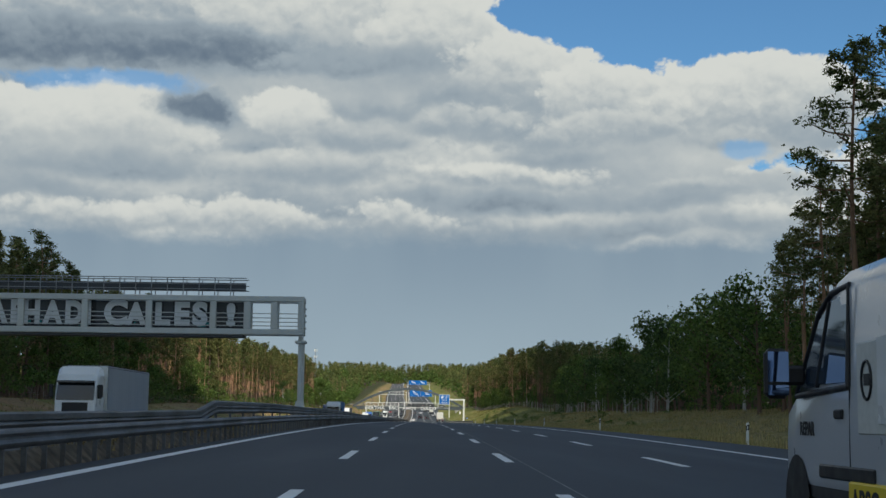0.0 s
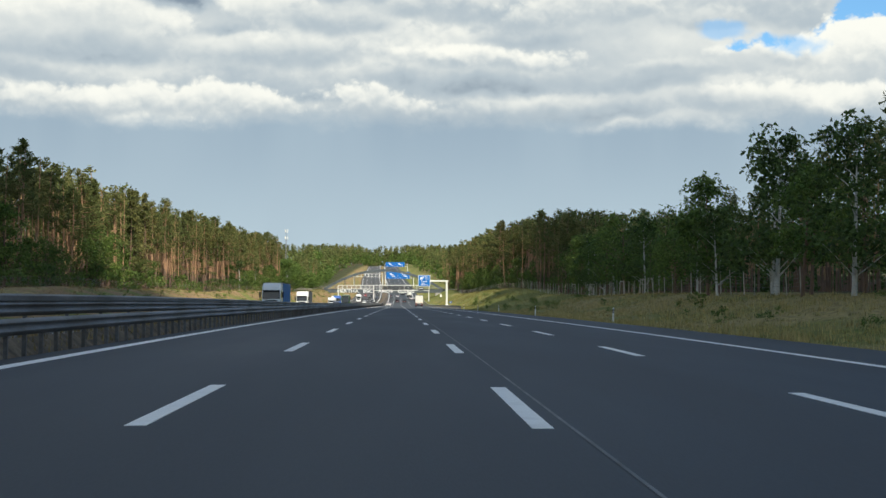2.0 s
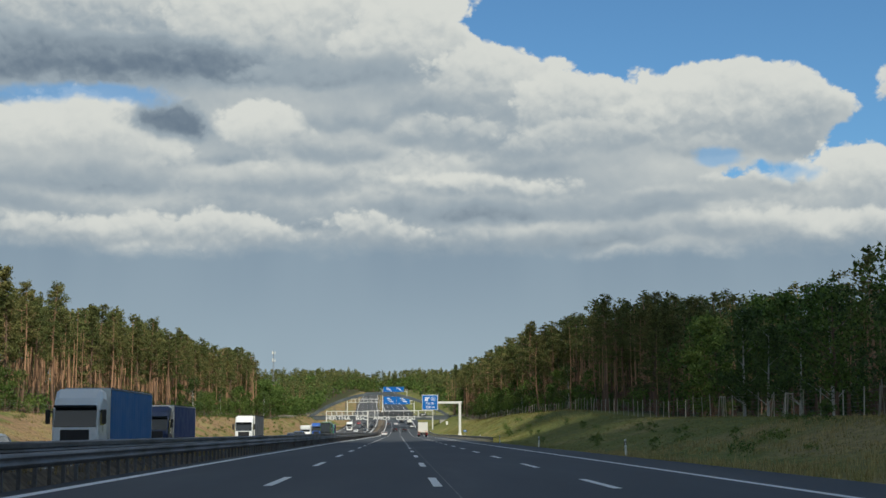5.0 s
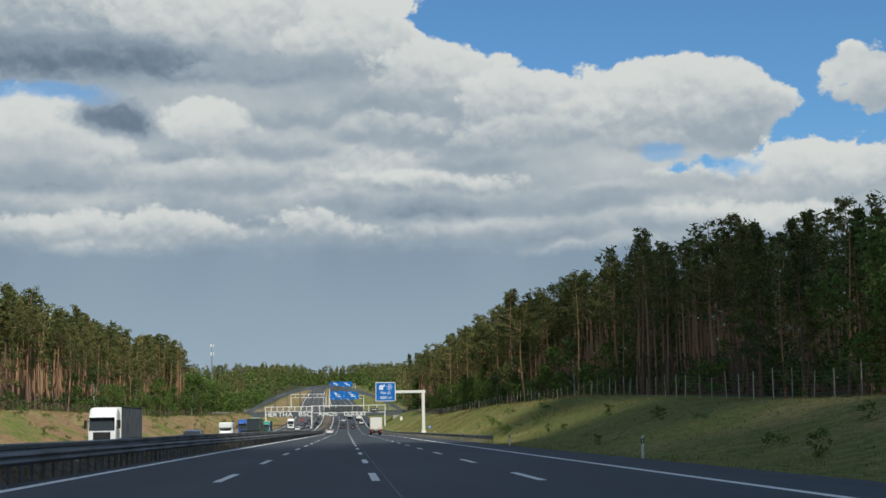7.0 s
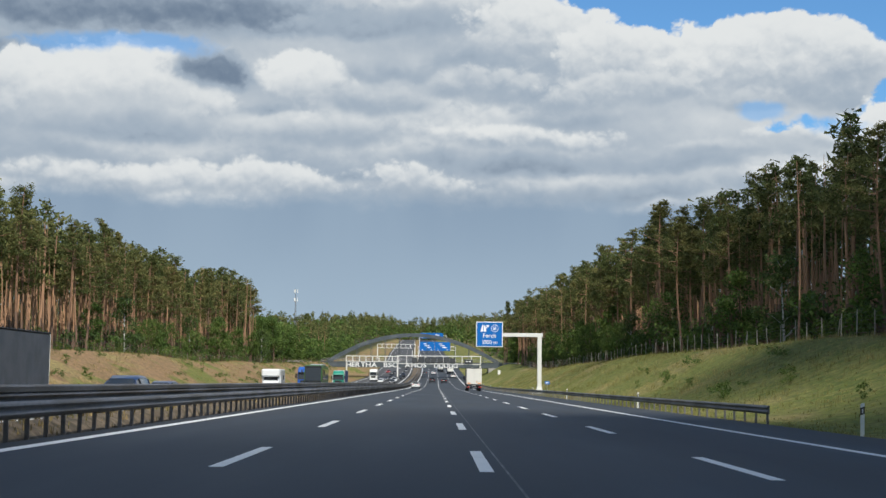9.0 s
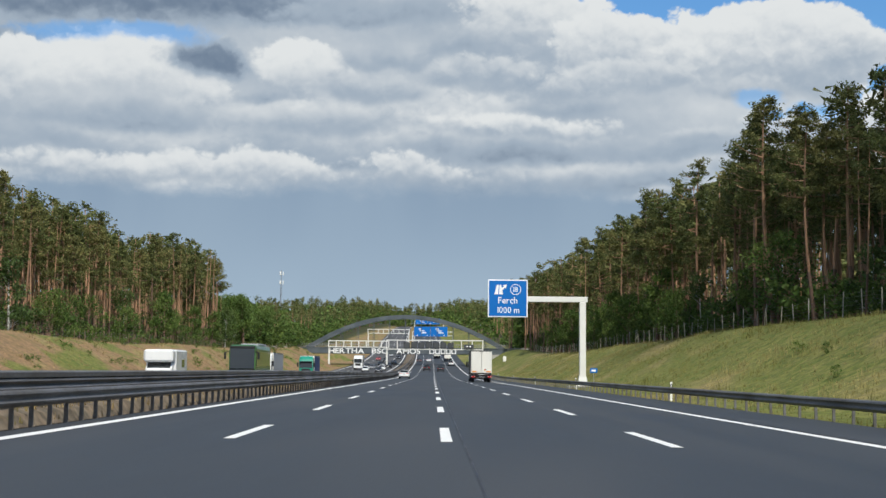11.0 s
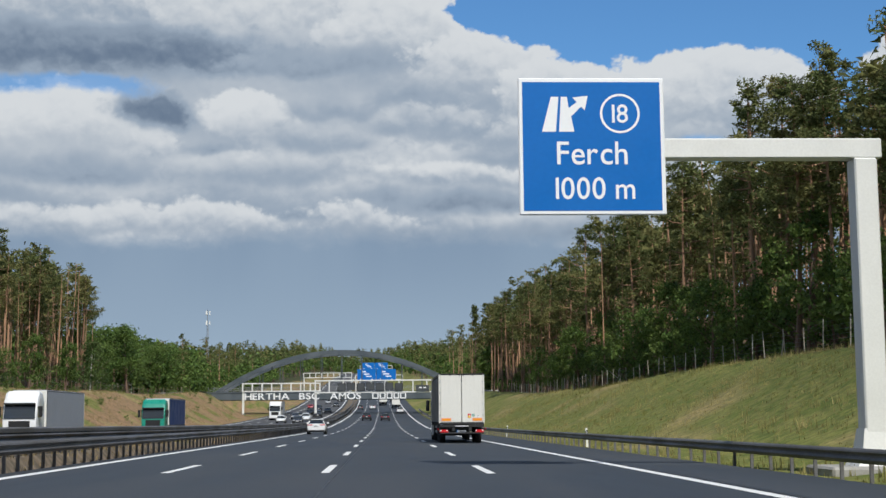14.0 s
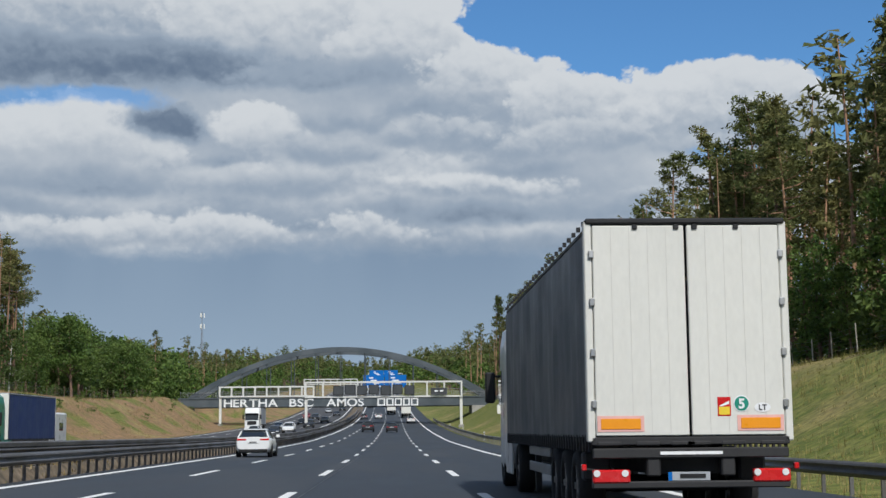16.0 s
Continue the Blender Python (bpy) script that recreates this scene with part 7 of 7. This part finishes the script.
def broadleaves():
    r = np.random.default_rng(11)
    kinds = {0: [], 1: [], 2: []}
    # right side near the start, mixed with birch; left side before the bridge
    for y in np.arange(108, 336, 6.5):
        x = float(edge_right(y)) + r.uniform(-1.0, 3.0)
        h = float(height_right(y)) * r.uniform(0.6, 1.0)
        kinds[int(r.integers(3))].append((x, y + r.uniform(-2, 2), float(ground_z(x, y)), r.uniform(0, 360), h / 14))
    for y in np.arange(808, 905, 3.4):
        x = -58 + r.uniform(-16, 3)
        if 852 < y < 882 and x > -60:
            continue
        kinds[1 + int(r.integers(2)) if r.random() < 0.85 else 0].append((x, y, float(ground_z(x, y)), r.uniform(0, 360), r.uniform(14, 18.5) / 14))
    for y in np.arange(566, 730, 8.5):
        x = float(edge_right(y)) + r.uniform(-1.6, 0.8)
        kinds[int(r.integers(1, 3))].append((x, y + r.uniform(-3, 3), float(ground_z(x, y)), r.uniform(0, 360), r.uniform(6.5, 12) / 14))
    for y in np.arange(96, 400, 11.0):
        x = float(edge_left(y)) + r.uniform(-2, 2.5)
        kinds[int(r.integers(1, 3))].append((x, y, float(ground_z(x, y)), r.uniform(0, 360), r.uniform(6, 12.5) / 14))
    kinds[1].append((29.0, 252.0, float(ground_z(29.0, 252.0)), 40, 11.2 / 14))
    for y in np.arange(560, 800, 17):
        x = -56 + r.uniform(-3, 2)
        kinds[int(r.integers(3))].append((x, y, float(ground_z(x, y)), r.uniform(0, 360), r.uniform(8, 13) / 14))
    for y in np.arange(430, 800, 21):
        x = float(edge_right(y)) - 0.5 + r.uniform(-1, 2)
        kinds[int(r.integers(3))].append((x, y, float(ground_z(x, y)), r.uniform(0, 360), r.uniform(6, 10) / 14))
    for k in kinds:
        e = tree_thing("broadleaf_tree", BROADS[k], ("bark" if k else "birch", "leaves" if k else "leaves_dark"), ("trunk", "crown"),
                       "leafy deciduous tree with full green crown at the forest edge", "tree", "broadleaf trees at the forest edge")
        used(e, kinds[k], None)
    bush = {0: [], 1: [], 2: []}
    for y in np.arange(70, 840, 6.6):
        x = float(edge_left(y)) + r.uniform(-1, 6.0)
        bush[int(r.integers(3))].append((x, y, float(ground_z(x, y)), r.uniform(0, 360), r.uniform(0.5, 1.3)))
    for y in np.arange(90, 840, 6.8):
        x = float(edge_right(y)) + r.uniform(0.2, 2.2)
        if 150 < y < 330 and r.random() < 0.5:
            continue
        bush[int(r.integers(3))].append((x, y, float(ground_z(x, y)), r.uniform(0, 360), r.uniform(0.4, 1.1)))
    for y in np.arange(428, 650, 5.5):
        x = float(edge_right(y)) + r.uniform(-0.6, 1.4)
        bush[2 * int(r.integers(2))].append((x, y, float(ground_z(x, y)), r.uniform(0, 360), r.uniform(0.6, 1.7)))
    weeds = []
    for k in range(46):
        y = r.uniform(120, 470)
        x = r.uniform(16.5, 26)
        weeds.append((x, y, float(ground_z(x, y)), r.uniform(0, 360), r.uniform(0.12, 0.34)))
    for k in range(260):
        y = 180 + 665 * r.random() ** 0.75
        x = -30 - 14 * r.random() ** 0.7
        weeds.append((x, y, float(ground_z(x, y)), r.uniform(0, 360), r.uniform(0.08, 0.30)))
    scatter("bank_weeds", BUSHES, 1, weeds, "leaves", "low leafy weeds scattered over the banks", "weeds")
    for k in bush:
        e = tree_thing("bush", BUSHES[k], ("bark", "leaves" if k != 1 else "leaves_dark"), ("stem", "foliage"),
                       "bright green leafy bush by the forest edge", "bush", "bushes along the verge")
        used(e, bush[k], None)


broadleaves()


def far_woods():
    """Wooded hill beyond the bridge and the forest's inside and horizon."""
    r = np.random.default_rng(13)
    far, leafy = [], []
    for k in range(3300):
        y = 880 + 2300 * r.random() ** 1.25
        side = 1 if r.random() < 0.5 else -1
        gap = np.interp(y, [880, 1200, 1700, 2000, 2150], [34, 34, 30, 24, 0])
        off = gap + (r.random() ** 1.6) * np.interp(y, [880, 1500, 3000], [130, 320, 900])
        x = float(bend(y)) + (off * side if side > 0 else -off - 16)
        s = r.uniform(0.75, 1.05) * (0.74 if side < 0 and y < 1400 else 1.0)
        (leafy if r.random() < (0.8 if side < 0 and y < 1130 else 0.42) else far).append((x, y, float(ground_z(x, y)), r.uniform(0, 360), s if y < 1500 else s * 1.1))
    # a close leafy wood behind the bank beside the bridge
    for k in range(110):
        y = r.uniform(830, 1060)
        x = -64 - 45 * r.random() ** 1.2
        leafy.append((x, y, float(ground_z(x, y)), r.uniform(0, 360), r.uniform(0.95, 1.3)))
    # the woods close where the road bends away over the crest
    for k in range(420):
        y = 2080 + 260 * r.random()
        x = float(bend(y)) + r.uniform(-120, 120)
        (leafy if r.random() < 0.4 else far).append((x, y, float(ground_z(x, y)), r.uniform(0, 360), r.uniform(1.0, 1.3)))
    return far, leafy


_far, _leafy = far_woods()
FAR_PINES = [pine_shape(np.random.default_rng(140 + k), 23.0, 0.42, 11, 4, 1.6, False, 3) for k in range(4)]
FAR_BROADS = [broad_shape(np.random.default_rng(150 + k), 19.0, 4.5, 13, 4, 1.35, 0.12, 3) for k in range(3)]
_near_far = [p for p in _far if p[1] < 1130]
_near_leafy = [p for p in _leafy if p[1] < 1130]
_far = [p for p in _far if p[1] >= 1130]
_leafy = [p for p in _leafy if p[1] >= 1130]
scatter("hill_pine_crowns", THIN_PINES, 2, _near_far, "needles", "pine crowns on the slope behind the bridge", "forest")
scatter("hill_pine_trunks", THIN_PINES, 1, _near_far, "bark_red", "pine trunks on the slope behind the bridge", "forest")
scatter("hill_leafy_crowns", THIN_BROADS, 1, _near_leafy, "leaves", "deciduous crowns on the slope behind the bridge", "forest")
scatter("far_pine_woods", FAR_PINES, 2, _far, "needles", "pine woods covering the far hillside", "forest")
scatter("far_pine_trunks", FAR_PINES, 0, _far, "bark", "pine trunks on the far hillside", "forest")
scatter("far_leafy_woods", FAR_BROADS, 1, _leafy, "leaves", "fresh green deciduous woods on the far hillside", "forest")


def deep_forest():
    """The woods go on behind the rows along the road."""
    r = np.random.default_rng(77)
    out = []
    for k in range(1100):
        y = r.uniform(-60, 930)
        side = 1 if k % 2 else -1
        x = (edge_right(y) if side > 0 else edge_left(y)) + side * (26 + 130 * r.random() ** 1.3)
        h = float(height_right(y) if side > 0 else height_left(y)) * r.uniform(0.7, 0.92)
        out.append((x, y, float(ground_z(x, y)), r.uniform(0, 360), h / 23))
    for k in range(300):
        y = r.uniform(270, 600)
        x = float(edge_right(y)) + r.uniform(24, 66)
        out.append((x, y, float(ground_z(x, y)), r.uniform(0, 360), float(height_right(y)) * r.uniform(0.62, 0.9) / 23))
    return out


_deep = deep_forest()
scatter("deep_forest_crowns", FAR_PINES, 2, _deep, "needles", "pine crowns of the deep forest", "forest")
scatter("deep_forest_trunks", FAR_PINES, 0, _deep, "bark", "pine trunks of the deep forest", "forest")


# ---- grass ----
def tuft(r, blades, h, w):
    parts = []
    for k in range(blades):
        a = r.uniform(0, 6.28)
        o = np.array([r.normal(0, 0.10), r.normal(0, 0.10), -0.03])
        side = np.array([np.cos(a), np.sin(a), 0]) * w
        bendv = np.array([-np.sin(a), np.cos(a), 0]) * h * r.uniform(-0.5, 0.5)
        hh = h * r.uniform(0.6, 1.2)
        parts.append((np.stack([o - side, o + side, o + side * 0.2 + bendv + [0, 0, hh], o - side * 0.2 + bendv + [0, 0, hh]]), np.array([[0, 1, 2, 3]])))
    return join(parts)


def grass():
    r = np.random.default_rng(17)
    T = [tuft(np.random.default_rng(200 + k), 5, 0.15, 0.022) for k in range(8)]
    n = 26000
    y = 40 + 640 * r.random(n)
    x = 12.95 + 17.5 * r.random(n) ** 1.2
    z = ground_z(x, y)
    pl = [(a, b, c, t, (s, s, s * g)) for a, b, c, t, s, g in zip(x, y, z, r.uniform(0, 360, n), r.uniform(0.4, 1.2, n), r.uniform(0.5, 1.0, n))]
    tall = [tuft(np.random.default_rng(220 + k), 6, 0.34, 0.016) for k in range(6)]
    n2 = 8000
    y2 = 50 + 225 * r.random(n2)
    x2 = 13.3 + 15 * r.random(n2) ** 1.5
    keep2 = np.sin(y2 * 0.13 + x2 * 0.6) * np.sin(y2 * 0.047 - x2 * 0.35 + 2) > -0.35
    pl2 = [(a, b, c, t, (q, q, q * g)) for a, b, c, t, q, g in zip(x2[keep2], y2[keep2], ground_z(x2, y2)[keep2], r.uniform(0, 360, n2), r.uniform(0.6, 1.3, n2), r.uniform(0.5, 1.1, n2))]
    scatter("tall_straw_grass", tall, None, pl2, "straw", "tall straw-coloured grass swaying on the verge", "grass")
    n3 = 9000
    y3 = 380 + 330 * r.random(n3)
    x3 = 14.2 + 16 * r.random(n3)
    keep3 = np.sin(y3 * 0.19 + x3 * 0.45) * np.sin(y3 * 0.071 - x3 * 0.5 + 1) + r.normal(0, 0.25, n3) > 0.0
    pl3 = [(a, b, c, t, q) for a, b, c, t, q in zip(x3[keep3], y3[keep3], ground_z(x3, y3)[keep3], r.uniform(0, 360, n3), r.uniform(0.5, 1.25, n3))]
    scatter("tussock_grass", tall, None, pl3, "grass", "taller green tussocks among the bank's grass", "grass")
    scatter("verge_grass", T, None, pl, "grass", "uneven green and straw-coloured verge grass", "grass")
    n = 15000
    y = 100 + 740 * r.random(n)
    x = -28 - 15 * r.random(n)
    z = ground_z(x, y)
    keep = np.sin(y * 0.21 + x * 0.5) * np.sin(y * 0.083 - x * 0.3 + 1) > -0.15
    pl = [(a, b, c, t, s) for a, b, c, t, s in zip(x[keep], y[keep], z[keep], r.uniform(0, 360, n), r.uniform(0.6, 1.8, n))]
    scatter("bank_grass", T, None, pl, "grass_dry", "sparse dry grass on the sandy bank", "grass")
    n = 4500
    y = 30 + 570 * r.random(n)
    x = left_line(y) - 0.85 - 2.0 * r.random(n)
    z = ground_z(x, y)
    pl = [(a, b, c, t, s) for a, b, c, t, s in zip(x, y, z, r.uniform(0, 360, n), r.uniform(0.5, 1.2, n))]
    scatter("median_grass", T, None, pl, "grass_dry", "dry grass under the rails of the central reservation", "grass")


grass()


# ---- unseen cloud added to shade the first stretch ----
def shade_cloud():
    """An unseen lumpy cloud high over the woods, added to lay the first stretch of road in shade."""
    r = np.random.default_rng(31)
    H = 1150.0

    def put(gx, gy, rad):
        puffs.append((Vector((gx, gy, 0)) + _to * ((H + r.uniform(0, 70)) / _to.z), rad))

    # where the shade is to end on the ground; the cloud is shaped to it
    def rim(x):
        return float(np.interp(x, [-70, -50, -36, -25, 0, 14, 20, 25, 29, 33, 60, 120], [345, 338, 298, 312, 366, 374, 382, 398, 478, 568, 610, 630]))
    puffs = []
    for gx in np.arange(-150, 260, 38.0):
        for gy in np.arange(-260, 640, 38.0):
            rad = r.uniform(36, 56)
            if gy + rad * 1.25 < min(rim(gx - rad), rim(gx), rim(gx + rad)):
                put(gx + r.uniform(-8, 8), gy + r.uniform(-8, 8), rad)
    # ragged small heads along the rim, which shape the edge of the shade
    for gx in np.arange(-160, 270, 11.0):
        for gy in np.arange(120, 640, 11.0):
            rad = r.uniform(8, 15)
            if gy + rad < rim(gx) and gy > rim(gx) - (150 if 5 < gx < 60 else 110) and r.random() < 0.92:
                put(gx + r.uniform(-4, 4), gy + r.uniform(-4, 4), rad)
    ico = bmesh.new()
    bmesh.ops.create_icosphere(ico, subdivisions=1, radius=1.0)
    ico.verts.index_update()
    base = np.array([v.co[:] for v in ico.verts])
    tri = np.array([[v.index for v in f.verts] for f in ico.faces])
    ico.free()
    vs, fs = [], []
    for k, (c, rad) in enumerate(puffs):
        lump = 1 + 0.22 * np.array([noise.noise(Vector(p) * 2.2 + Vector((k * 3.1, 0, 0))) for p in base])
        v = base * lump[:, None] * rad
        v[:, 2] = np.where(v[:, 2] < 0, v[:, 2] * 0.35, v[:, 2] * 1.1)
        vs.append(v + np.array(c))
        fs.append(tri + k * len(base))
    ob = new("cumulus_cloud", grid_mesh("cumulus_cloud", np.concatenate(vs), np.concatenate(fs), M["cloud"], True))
    return tagged(ob, "unseen lumpy white flat-based cloud added high over the woods for shade", "cloud", kind="stuff")


shade_cloud()
